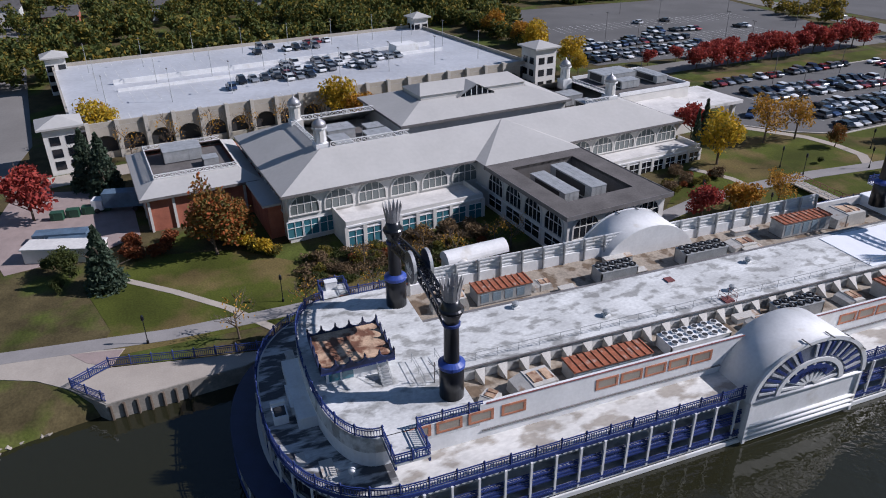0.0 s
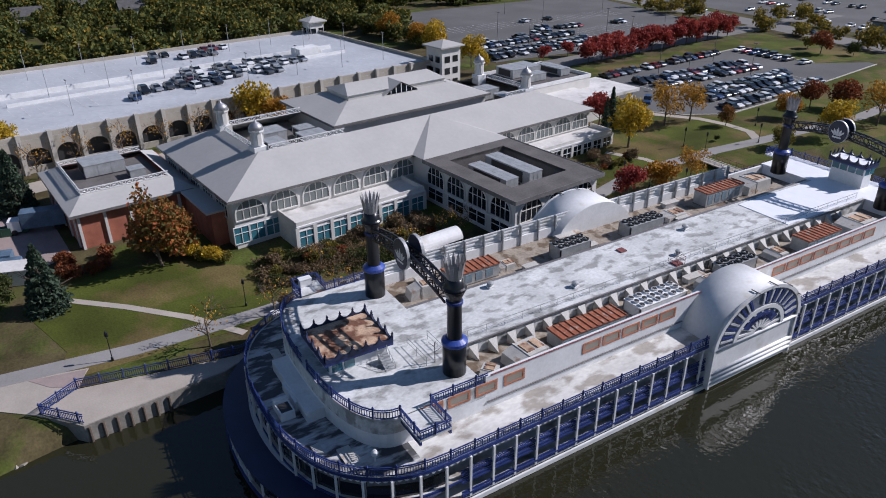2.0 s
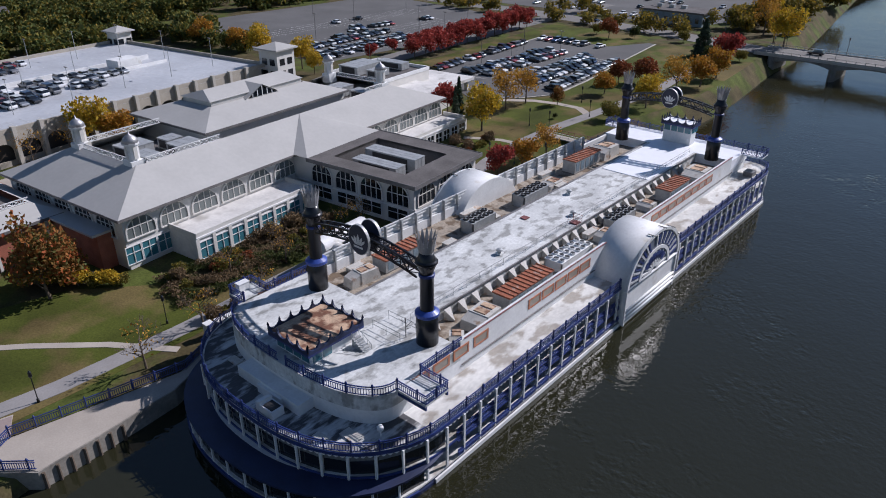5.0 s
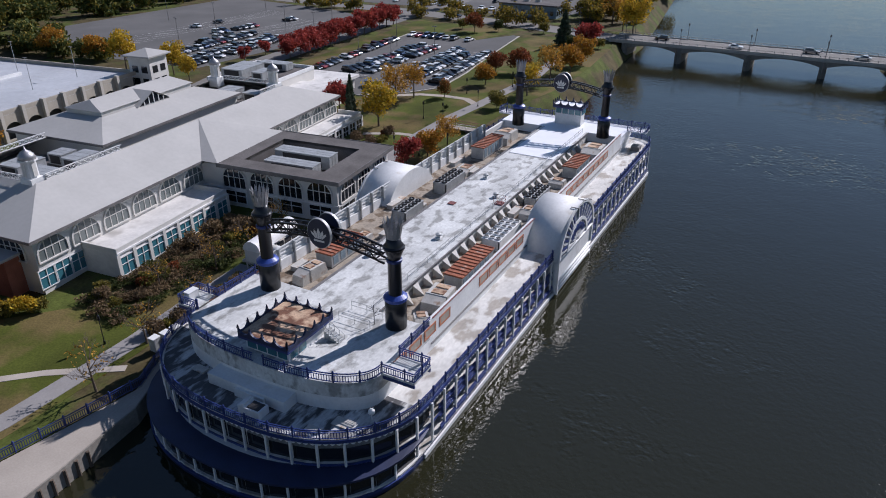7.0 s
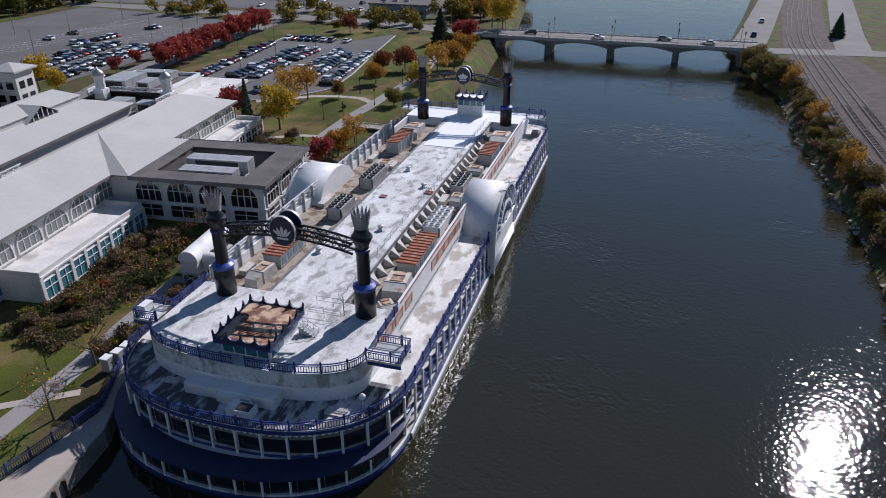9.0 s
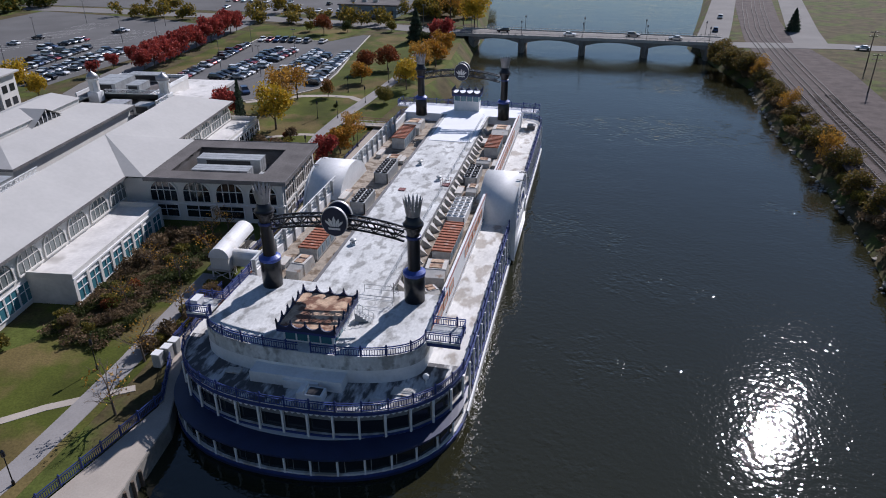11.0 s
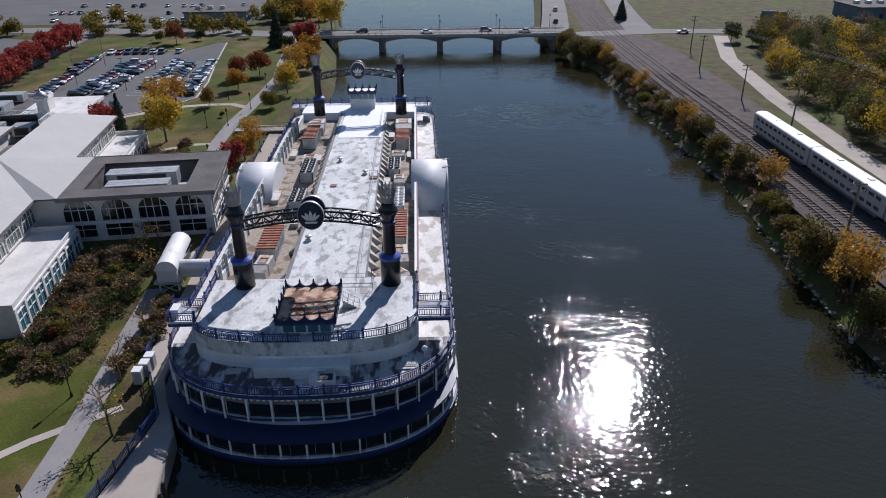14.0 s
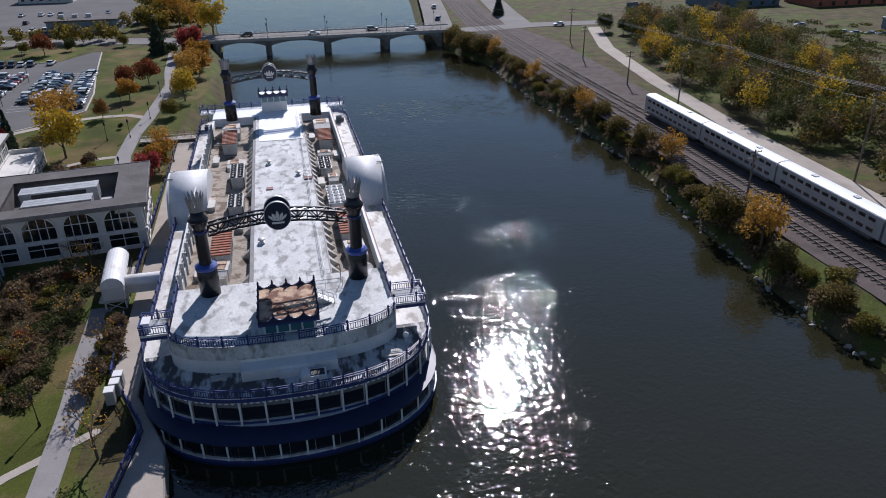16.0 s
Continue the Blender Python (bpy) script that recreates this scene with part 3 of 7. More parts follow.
for sgn in (1, -1):
    HX = 11.8 if sgn > 0 else 12.6
    fr = mesh_of("window_frame", boxes((HX - 0.01, HX + 0.06, -1.25, 1.25, 8.0, 8.22), (HX - 0.01, HX + 0.06, -1.25, 1.25, 9.05, 9.28), (HX - 0.01, HX + 0.06, -1.25, -0.98, 8.22, 9.05), (HX - 0.01, HX + 0.06, 0.98, 1.25, 8.22, 9.05)), ORANGE)
    pn = mesh_of("pane", boxes((HX - 0.01, HX + 0.03, -0.98, 0.98, 8.22, 9.05)), WINTAN)
    for y in (-4.2, -1.2, 1.9, 5.2, 15.2, 18.0, 20.8, 23.6, 26.4, 46, 48.8, 51.6, 54.4, 57.2, 60, 62.8, 65.6):
        w = part("window_frame", fr, None, boat, "faded orange window surround")
        w.location, w.scale = (0, y, 0), (sgn, 1, 1)
        part("pane", pn, None, w)
# white triangular buttresses along the centre roof
bt = bmesh.new()
prism(bt, [(0, -0.55), (1.2, 0), (0, 0.55)], 0, lambda x, y: 1.3 if x < 0.5 else 0.1)
bt = mesh_of("buttress", bt, DUCT)
for sgn, x in ((1, 5.58), (-1, -4.3)):
    for i in range(27):
        y = 4.5 + i * 2.45
        if y < 70 and (sgn > 0 or i > 12 or i % 3 == 0):
            b = part("buttress", bt, None, boat)
            b.location, b.scale = (x, y, 7.66), (sgn, 1, 1)
# louvred screen along the port side
screen = part("louvre_screen", boxes(*[(-12.5, -12.42, 3, 66, z, z + 0.16) for z in (8.1, 8.6, 9.1, 9.6, 10.1, 10.5)]), WHITE, boat, "white louvred screen")
post = mesh_of("screen_post", boxes((-12.42, -12.0, -0.08, 0.08, 7.6, 10.7)), GREY)
for i in range(22):
    part("screen_post", post, None, screen).location = (0, 3 + i * 3, 0)
part("screen_panel", boxes((-12.62, -12.55, 3, 66, 7.6, 10.6)), WHITE, screen)
# front railing, side wings and house front
k = [(x * 0.968 - 0.4, y) for x, y in bow_outline(**HOUSE, inset=0.1) if y < -6.5]
railing([p for p in k if p[0] < 0.1], 9.25, boat)
railing([p for p in k if p[0] > -0.1], 9.25, boat)
for sgn in (1, -1):
    x0, x1 = (11.7, 15.3) if sgn > 0 else (-12.4, -15.4)
    part("wing_platform", boxes((min(x0, x1), max(x0, x1), -7.4, -4.2, 9.0, 9.25)), DECK, boat, "railed side lookout platform")
    part("wing_bracket", boxes((min(x0, x1), max(x0, x1), -7.4, -7.2, 8.6, 9.0), (min(x0, x1), max(x0, x1), -4.4, -4.2, 8.6, 9.0)), BLUE, boat)
    railing([(x0, -7.35), (x1, -7.35), (x1, -4.25), (x0, -4.25), (x0, FRONT_Y + 0.3)], 9.25, boat)
    railing([(x0, 82.8), (sgn * 2, 82.8)], 9.25, boat)
    part("wing_platform", boxes((min(x0, x1), max(x0, x1), 80, 83, 9.0, 9.25)), DECK_NEW, boat, "railed side lookout platform")
    railing([(x0, 83), (x1, 83), (x1, 80), (x0, 80)], 9.25, boat)
part("bow_step", boxes((-5.2, 4.6, -13.6, -11.6, 6.05, 7.3)), WHITE, boat, "low white casing before the house")
part("bow_box", boxes((-1.5, 2.2, -13.9, -13.5, 6.05, 7.0)), WHITE, boat)


def scallop_crown(x0, x1, y0, y1, z, parent):
    """Blue wave-edged cresting round a little roof."""
    for a, b in (((x0, y0), (x1, y0)), ((x1, y0), (x1, y1)), ((x1, y1), (x0, y1)), ((x0, y1), (x0, y0))):
        bm = bmesh.new()
        a, b = Vector(a), Vector(b)
        n = max(3, round((b - a).length / 1.5))
        d = (b - a) / n
        nrm = Vector((-d.y, d.x)).normalized() * 0.1
        for i in range(n):
            p = a + d * i
            tops = [(0, 0.95), (0.12, 0.62), (0.3, 0.4), (0.5, 0.34), (0.7, 0.4), (0.88, 0.62), (1, 0.95)]
            for (t0, h0), (t1, h1) in zip(tops, tops[1:]):
                q0, q1 = p + d * t0, p + d * t1
                for s in (1, -1):
                    quads(bm, ((*(q0 + nrm * s), z), (*(q1 + nrm * s), z), (*(q1 + nrm * s), z + h1), (*(q0 + nrm * s), z + h0)))
                quads(bm, ((*(q0 + nrm), z + h0), (*(q1 + nrm), z + h1), (*(q1 - nrm), z + h1), (*(q0 - nrm), z + h0)))
        for f in range(n + 1):
            c = a + d * f
            rod(bm, (c.x, c.y, z + 0.9), (c.x, c.y, z + 1.25), 0.14, 0.03, 6)
        part("cresting", bm, APRON, parent, "dark blue crown cresting")


def pilothouse(x0, x1, y0, y1, z0, z1, roof_mat, label):
    """A small cabin with windows and a crested roof."""
    cab = part("pilothouse", boxes((x0 + 0.35, x1 - 0.35, y0 + 0.5, y1 - 0.5, z0, z1)), WHITE, boat, label)
    part("roof", boxes((x0, x1, y0, y1, z1, z1 + 0.22)), roof_mat, cab)
    part("fascia", boxes((x0 - 0.06, x1 + 0.06, y0 - 0.06, y1 + 0.06, z1 - 0.35, z1 + 0.1)), BLUE, cab)
    scallop_crown(x0, x1, y0, y1, z1 - 0.05, cab)
    gl = mesh_of("pane", boxes((-0.55, 0.55, -0.03, 0.03, z1 - 1.5, z1 - 0.5)), GLASS_TEAL)
    n = int((x1 - x0 - 0.7) / 1.3)
    for i in range(n):
        x = (x0 + x1) / 2 + (i - (n - 1) / 2) * 1.3
        part("pane", gl, None, cab).location = (x, y0 + 0.48, 0)
        part("pane", gl, None, cab).location = (x, y1 - 0.48, 0)
    for i in range(2):
        for x in (x0 + 0.33, x1 - 0.33):
            ob = part("pane", gl, None, cab)
            ob.location, ob.rotation_euler = (x, y0 + 1.3 + i * 1.3, 0), (0, 0, math.pi / 2)
    return cab


pilothouse(-3.0, 3.2, -10.8, -3.6, 9.25, 10.95, RUSTTAN, "small front cabin under a peeling rusty roof")
pilothouse(-2.8, 3.2, 77.6, 80.8, 9.25, 12.9, DECK_NEW, "small white rear pilothouse")


def smokestack(x, y):
    st = part("smokestack", smooth(lathe(bmesh.new(), x, y, ((1.16, 9.2), (1.16, 12.7), (0.8, 13.0), (0.72, 13.3), (0.7, 17.6), (0.78, 17.8), (1.08, 18.5), (1.08, 18.8), (0.8, 19.2), (0.74, 19.7)), 24)), BLACK, boat, "tall black smokestack with blue bands and a metal crown")
    part("band", lathe(bmesh.new(), x, y, ((1.2, 12.55), (1.27, 12.65), (1.27, 12.95), (0.86, 13.25)), 24), BLUE_RING, st)
    part("band", lathe(bmesh.new(), x, y, ((0.73, 17.0), (0.82, 17.05), (0.82, 17.3), (0.73, 17.35)), 24), BLUE, st)
    part("collar", lathe(bmesh.new(), x, y, ((0.84, 18.2), (1.14, 18.55), (1.14, 18.75), (0.84, 19.1)), 24), BLACK, st)
    bm = lathe(bmesh.new(), x, y, ((0.72, 19.5), (0.82, 20.4), (0.55, 20.4)), 20)
    part("crown", bm, STEEL, st, "flared metal crown")
    bm = bmesh.new()
    for i in range(14):
        a = 2 * math.pi * i / 14
        c, s = math.cos(a), math.sin(a)
        t = Vector((-s, c, 0))
        def at(r, z, w):
            return Vector((x + r * c, y + r * s, z)) + t * w
        rows = [(0.78, 19.9, 0.12), (0.9, 20.7, 0.18), (1.02, 21.3, 0.13), (1.12, 21.8, 0.0)]
        for (r0, z0, w0), (r1, z1, w1) in zip(rows, rows[1:]):
            if w1:
                quads(bm, (at(r0, z0, -w0), at(r0, z0, w0), at(r1, z1, w1), at(r1, z1, -w1)), (at(r0 - .05, z0, w0), at(r0 - .05, z0, -w0), at(r1 - .05, z1, -w1), at(r1 - .05, z1, w1)))
            else:
                quads(bm, (at(r0, z0, -w0), at(r0, z0, w0), at(r1, z1, 0)), (at(r0 - .05, z0, w0), at(r0 - .05, z0, -w0), at(r1, z1, 0)))
    part("crown_petals", bm, STEEL, st)
    return st


def truss(x0, x1, y):
    """The arched lattice bridge between two stacks, with a round badge on either face."""
    bm = bmesh.new()
    n = 14
    mid, half = (x0 + x1) / 2, (x1 - x0) / 2

    def arch(i):
        x = x0 + (x1 - x0) * i / n
        return x, 16.75 + 0.95 * (1 - ((x - mid) / half) ** 2)

    for i in range(n):
        (xa, za), (xb, zb) = arch(i), arch(i + 1)
        for yy in (y - 0.5, y + 0.5):
            beam(bm, (xa, yy, za), (xb, yy, zb), 0.17, 0.2)
            beam(bm, (xa, yy, za + 1.15), (xb, yy, zb + 1.15), 0.17, 0.2)
            p, q = ((xa, yy, za), (xb, yy, zb + 1.15)) if i % 2 else ((xa, yy, za + 1.15), (xb, yy, zb))
            rod(bm, p, q, 0.075, n=5)
            rod(bm, (xa, yy, za), (xa, yy, za + 1.15), 0.06, n=5)
        for dz in (0, 1.15):
            rod(bm, (xa, y - 0.5, za + dz), (xa, y + 0.5, za + dz), 0.06, n=5)
            rod(bm, (xa, y - 0.5, za + dz), (xb, y + 0.5, zb + dz), 0.05, n=5)
    tr = part("truss", bm, BLACK, boat, "black arched lattice truss between the stacks")
    for sgn in (-1, 1):
        yy = y + sgn * 0.85
        def oval(name, rx, rz, t, m, dz=18.55):
            bm = bmesh.new()
            ring = [[bm.verts.new((mid + rx * math.cos(2 * math.pi * i / 32), yy + s * t, dz + rz * math.sin(2 * math.pi * i / 32))) for i in range(32)] for s in (-1, 1)]
            for i in range(32):
                j = (i + 1) % 32
                bm.faces.new((ring[0][i], ring[0][j], ring[1][j], ring[1][i]))
            bm.faces.new(ring[0][::-1])
            bm.faces.new(ring[1])
            bmesh.ops.recalc_face_normals(bm, faces=bm.faces)
            return part(name, bm, m, tr)
        oval("badge_rim", 1.5, 1.72, 0.16, GREY)
        tagged(oval("badge", 1.42, 1.64, 0.2, MEDAL), label="navy oval badge with a pale crown shape")
        bm = bmesh.new()
        yf = yy + sgn * 0.22
        for i in range(5):
            a = (i - 2) * 0.5
            bx, tx = mid + 0.2 * (i - 2), mid + 1.2 * math.sin(a)
            tz = 18.15 + 1.1 * math.cos(a) - (0.12 if i % 2 else 0)
            mx_, mz_ = tx * 0.62 + bx * 0.38, 18.05 + (tz - 18.05) * 0.62
            quads(bm, ((bx - 0.09, yf, 18.0), (bx + 0.09, yf, 18.0), (mx_ + 0.2, yf, mz_), (tx, yf, tz), (mx_ - 0.2, yf, mz_)))
        quads(bm, ((mid - 0.66, yf, 17.62), (mid + 0.66, yf, 17.62), (mid + 0.7, yf, 17.86), (mid - 0.7, yf, 17.86)))
        part("badge_crown", bm, WHITE, tr)


for y in (0.3, 74.0):
    smokestack(8.6, y)
    smokestack(-8.6, y)
    truss(-7.7, 7.7, y)

# paddle boxes
def paddle_box(sgn):
    bm = bmesh.new()
    n = 32
    arc = [(PAD_C - PAD_A * math.cos(math.pi * i / n), PAD_Z + PAD_B * math.sin(math.pi * i / n)) for i in range(n + 1)]
    xi, xo = 10.9, 16.55
    prof = [(PAD_C - PAD_A, 0.3)] + arc + [(PAD_C + PAD_A, 0.3)]
    a = [bm.verts.new((sgn * xi, y, max(z, 6.0) if i in (0, len(prof) - 1) else z)) for i, (y, z) in enumerate(prof)]
    b = [bm.verts.new((sgn * xo, y, z)) for y, z in prof]
    for i in range(len(prof) - 1):
        f = bm.faces.new((a[i], a[i + 1], b[i + 1], b[i]))
        f.smooth = 0 < i < len(prof) - 2
    bm.faces.new(a[::-1])
    bm.faces.new(b)
    bmesh.ops.recalc_face_normals(bm, faces=bm.faces)
    pb = part("paddle_box", bm, WHITE, boat, "white rounded paddle-wheel box with a fan-shaped sign")

    def arc_band(name, r0, r1, x0, x1, m, z0=PAD_Z + 0.35, start=0.0, end=math.pi, label=""):
        """A raised half-oval band on the face."""
        bm = bmesh.new()
        rings = []
        for i in range(n + 1):
            t = start + (end - start) * i / n
            rings.append([bm.verts.new((sgn * x, PAD_C - PAD_A * r * math.cos(t), z0 + PAD_B * r * math.sin(t) * 0.93)) for x, r in ((x0, r0), (x1, r0), (x1, r1), (x0, r1))])
        for p, q in zip(rings, rings[1:]):
            for i in range(4):
                j = (i + 1) % 4
                bm.faces.new((p[i], p[j], q[j], q[i]))
        bm.faces.new(rings[0])
        bm.faces.new(rings[-1])
        bmesh.ops.recalc_face_normals(bm, faces=bm.faces)
        return part(name, bm, m, pb, label)

    arc_band("sign_panel", 0.56, 0.97, xo, xo + 0.06, GREY_BLUE, label="grey-blue lettered arch panel")
    arc_band("sign_rim", 0.95, 1.02, xo, xo + 0.25, WHITE)
    arc_band("sign_rim", 0.52, 0.6, xo, xo + 0.25, WHITE)
    arc_band("hub_panel", 0.0, 0.53, xo, xo + 0.05, GREY_BLUE)
    arc_band("hub_plate", 0.30, 0.46, xo, xo + 0.2, BLUE, start=0.5, end=math.pi - 0.5, label="navy curved name plate")
    # raised strokes of the lettering round the arch, as plain bars
    for i in range(13):
        if i == 5:
            continue
        t = 0.2 + (math.pi - 0.4) * i / 12
        for w in (-0.05, 0.05):
            bm = bmesh.new()
            p = [(PAD_C - PAD_A * r * math.cos(t + w + k), PAD_Z + 0.35 + PAD_B * r * 0.93 * math.sin(t + w + k)) for r, k in ((0.64, -0.03), (0.64, 0.03), (0.91, 0.026), (0.91, -0.026))]
            prof2 = [bm.verts.new((sgn * (xo + 0.24), yy, z)) for yy, z in p]
            back = [bm.verts.new((sgn * (xo + 0.04), yy, z)) for yy, z in p]
            bm.faces.new(prof2)
            for q in range(4):
                bm.faces.new((prof2[q], prof2[(q + 1) % 4], back[(q + 1) % 4], back[q]))
            bmesh.ops.recalc_face_normals(bm, faces=bm.faces)
            part("lettering_bar", bm, (LETTER if w < 0 else BLUE), pb, "raised lettering stroke")
    # spokes under the name plate
    for i in range(9):
        t = math.pi * (i + 0.5) / 9
        bm = bmesh.new()
        y0, z0 = PAD_C - 0.7 * math.cos(t), PAD_Z + 0.4 + 0.5 * math.sin(t)
        y1, z1 = PAD_C - PAD_A * 0.5 * math.cos(t), PAD_Z + 0.35 + PAD_B * 0.46 * math.sin(t)
        beam(bm, (sgn * (xo + 0.1), y0, z0), (sgn * (xo + 0.1), y1, z1), 0.16, 0.3)
        part("spoke", bm, WHITE, pb)
    txt = bpy.data.curves.new("casino", "FONT")
    txt.body, txt.size, txt.align_x, txt.extrude = "CASINO", 1.0, "CENTER", 0.02
    tmp = bpy.data.objects.new("casino", txt)
    scene.collection.objects.link(tmp)
    me = bpy.data.meshes.new_from_object(tmp.evaluated_get(bpy.context.evaluated_depsgraph_get()))
    bpy.data.objects.remove(tmp)
    me.materials.clear()
    me.materials.append(WHITE)
    for v in me.vertices:
        u, w = v.co.x, v.co.y
        t = math.pi / 2 - u / 2.7
        r = 2.42 + w
        yy = PAD_C - sgn * -1 * r * math.cos(t) if sgn > 0 else PAD_C - r * math.cos(t)
        v.co = (sgn * (xo + 0.23 + abs(v.co.z)), yy, PAD_Z + 0.35 + r * math.sin(t) * 0.71)
    part("lettering", me, None, pb, "white letters reading CASINO")
    # the panelled lower face with its rounded mouldings
    part("face_frame", boxes(*[(min(sgn * xo, sgn * (xo + 0.2)), max(sgn * xo, sgn * (xo + 0.2)), y0, y1, 0.3, PAD_Z + 0.3) for y0, y1 in ((PAD_Y0, PAD_Y0 + 0.35), (PAD_Y1 - 0.35, PAD_Y1))]), WHITE, pb)
    for z, r in ((PAD_Z + 0.15, 0.2), (2.35, 0.22), (1.7, 0.22), (1.05, 0.22)):
        part("moulding", smooth(rod(bmesh.new(), (sgn * (xo + 0.05), PAD_Y0 + 0.2, z), (sgn * (xo + 0.05), PAD_Y1 - 0.2, z), r, n=10)), WHITE, pb)
    lug = mesh_of("lug", boxes((-0.6, 0.6, -0.04, 0.04, -0.05, 0.05)), FASCIA)
    for i in range(4):
        t = math.pi * (0.42 + 0.13 * i)
        ob = part("lug", lug, None, pb)
        ob.location = (sgn * xo, PAD_C - PAD_A * 1.01 * math.cos(t), PAD_Z + PAD_B * 1.02 * math.sin(t))


GREY_BLUE = mat("grey blue sign enamel", (0.13, 0.15, 0.2), 0.45)
LETTER = mat("pale grey letter paint", (0.5, 0.51, 0.53), 0.5)
paddle_box(1)
paddle_box(-1)

# ---- plant and clutter on the boat ----


def chiller(x, y, z, w, ln, h, rows, cols, label, color=None):
    """A fan-topped air-cooled chiller on a frame."""
    c = thing("chiller", label, "chiller", Matrix.Translation((x, y, z)), group="chillers on the boat")
    part("frame", boxes((-w / 2, -w / 2 + 0.15, -ln / 2, ln / 2, 0, h), (w / 2 - 0.15, w / 2, -ln / 2, ln / 2, 0, h), (-w / 2, w / 2, -ln / 2, -ln / 2 + 0.15, 0, h), (-w / 2, w / 2, ln / 2 - 0.15, ln / 2, 0, h)), color or GREY, c)
    part("coil", boxes((-w / 2 + 0.15, w / 2 - 0.15, -ln / 2 + 0.15, ln / 2 - 0.15, 0.15, h - 0.15)), GREYDARK, c)
    part("top_panel", boxes((-w / 2 - 0.03, w / 2 + 0.03, -ln / 2 - 0.03, ln / 2 + 0.03, h, h + 0.12)), color or GREY, c)
    sx, sy = w / cols, ln / rows
    r = min(sx, sy) * 0.42
    fan = mesh_of("fan_shroud", lathe(bmesh.new(), 0, 0, ((r, h + 0.12), (r * 1.05, h + 0.34), (r * 0.9, h + 0.34), (r * 0.86, h + 0.2)), 14), color or GREYDARK)
    hub = mesh_of("fan_hub", lathe(bmesh.new(), 0, 0, ((r * 0.86, h + 0.28), (r * 0.8, h + 0.345), (r * 0.3, h + 0.36)) if color else ((r * 0.3, h + 0.2), (r * 0.25, h + 0.36)), 12), GREYDARK if color else GREY)
    for i in range(rows):
        for j in range(cols):
            f = part("fan_shroud", fan, None, c)
            f.location = (-w / 2 + sx * (j + 0.5), -ln / 2 + sy * (i + 0.5), 0)
            part("fan_hub", hub, None, f)


def rusty_unit(x, y, z, w, ln, h, label):
    """A plant container with a ribbed rusted roof and louvred sides."""
    c = thing("plant_container", label, "plant container", Matrix.Translation((x, y, z)), group="rusty plant containers")
    part("body", boxes((-w / 2, w / 2, -ln / 2, ln / 2, 0.15, h)), GREY, c)
    bm = boxes((-w / 2 - 0.1, w / 2 + 0.1, -ln / 2 - 0.1, ln / 2 + 0.1, h, h + 0.1))
    part("roof", bm, RUST, c, "rusted ribbed roof")
    rib = mesh_of("roof_rib", boxes((-w / 2 - 0.1, w / 2 + 0.1, -0.07, 0.07, h + 0.1, h + 0.2)), RUST)
    n = max(3, round(ln / 0.8))
    for i in range(n + 1):
        part("roof_rib", rib, None, c).location = (0, -ln / 2 + ln * i / n, 0)
    lv = mesh_of("louvre", boxes((-w / 2 - 0.04, w / 2 + 0.04, -0.5, 0.5, 0.4, h - 0.3)), BLUEGREY)
    for i in range(max(2, int(ln / 1.6))):
        part("louvre", lv, None, c).location = (0, -ln / 2 + 0.9 + 1.55 * i, 0)
    part("skid", boxes((-w / 2, w / 2, -ln / 2, ln / 2, 0, 0.15)), FASCIA, c)


BLUEGREY = mat("blue grey louvre paint", (0.2, 0.26, 0.3), 0.6)
WZ = 7.66
rusty_unit(9.0, 17.0, WZ, 2.4, 9.0, 1.7, "grey louvred plant container with a rusted roof")
chiller(8.5, 28.0, WZ, 2.6, 7.6, 1.3, 6, 3, "pale fan bank with rows of round fans", WHITE)
chiller(7.9, 42.6, WZ, 2.1, 6.0, 1.5, 5, 2, "grey air-cooled chiller with two rows of fans")
rusty_unit(9.1, 57.5, WZ, 2.4, 7.0, 2.0, "grey louvred plant container with a brown rusted roof")
rusty_unit(-8.0, 13.1, WZ, 2.4, 7.0, 1.8, "grey louvred plant container with a rusted roof")
chiller(-6.6, 28.0, WZ, 2.3, 5.2, 1.75, 5, 2, "grey air-cooled chiller with two rows of fans")
chiller(-6.7, 41.2, WZ, 2.3, 6.6, 1.75, 6, 2, "grey air-cooled chiller with two rows of fans")
rusty_unit(-8.5, 59.5, WZ, 2.4, 8.4, 2.2, "grey louvred plant container with a brown rusted roof")


def duct_hood(x, y, z, w, ln, h, deg, label):
    """A pale sheet-metal duct housing with sloped ends."""
    m = Matrix.Translation((x, y, z)) @ Matrix.Rotation(radians(deg), 4, "Z")
    d = thing("duct_housing", label, "duct housing", m, group="duct housings")
    bm = bmesh.new()
    pr = [(-ln / 2, 0), (-ln / 2 + 0.2, h * 0.7), (-ln / 2 + ln * 0.35, h), (ln / 2 - 0.3, h), (ln / 2, h * 0.35), (ln / 2, 0)]
    a = [bm.verts.new((-w / 2, y0, z0)) for y0, z0 in pr]
    b = [bm.verts.new((w / 2, y0, z0)) for y0, z0 in pr]
    for i in range(len(pr)):
        j = (i + 1) % len(pr)
        bm.faces.new((a[i], a[j], b[j], b[i]))
    bm.faces.new(a[::-1])
    bm.faces.new(b)
    bmesh.ops.recalc_face_normals(bm, faces=bm.faces)
    part("housing", bm, DUCT, d)
    part("cap", boxes((-w * 0.3, w * 0.3, -ln * 0.1, ln * 0.12, h, h + 0.12)), RUSTTAN, d, "rust-stained cap")
    part("cap", boxes((-w * 0.3, w * 0.3, ln * 0.2, ln * 0.38, h, h + 0.12)), RUSTTAN, d, "rust-stained cap")
    part("flange", boxes((-w / 2 - 0.06, w / 2 + 0.06, -ln * 0.16, -ln * 0.13, 0, h + 0.04)), DUCT, d)


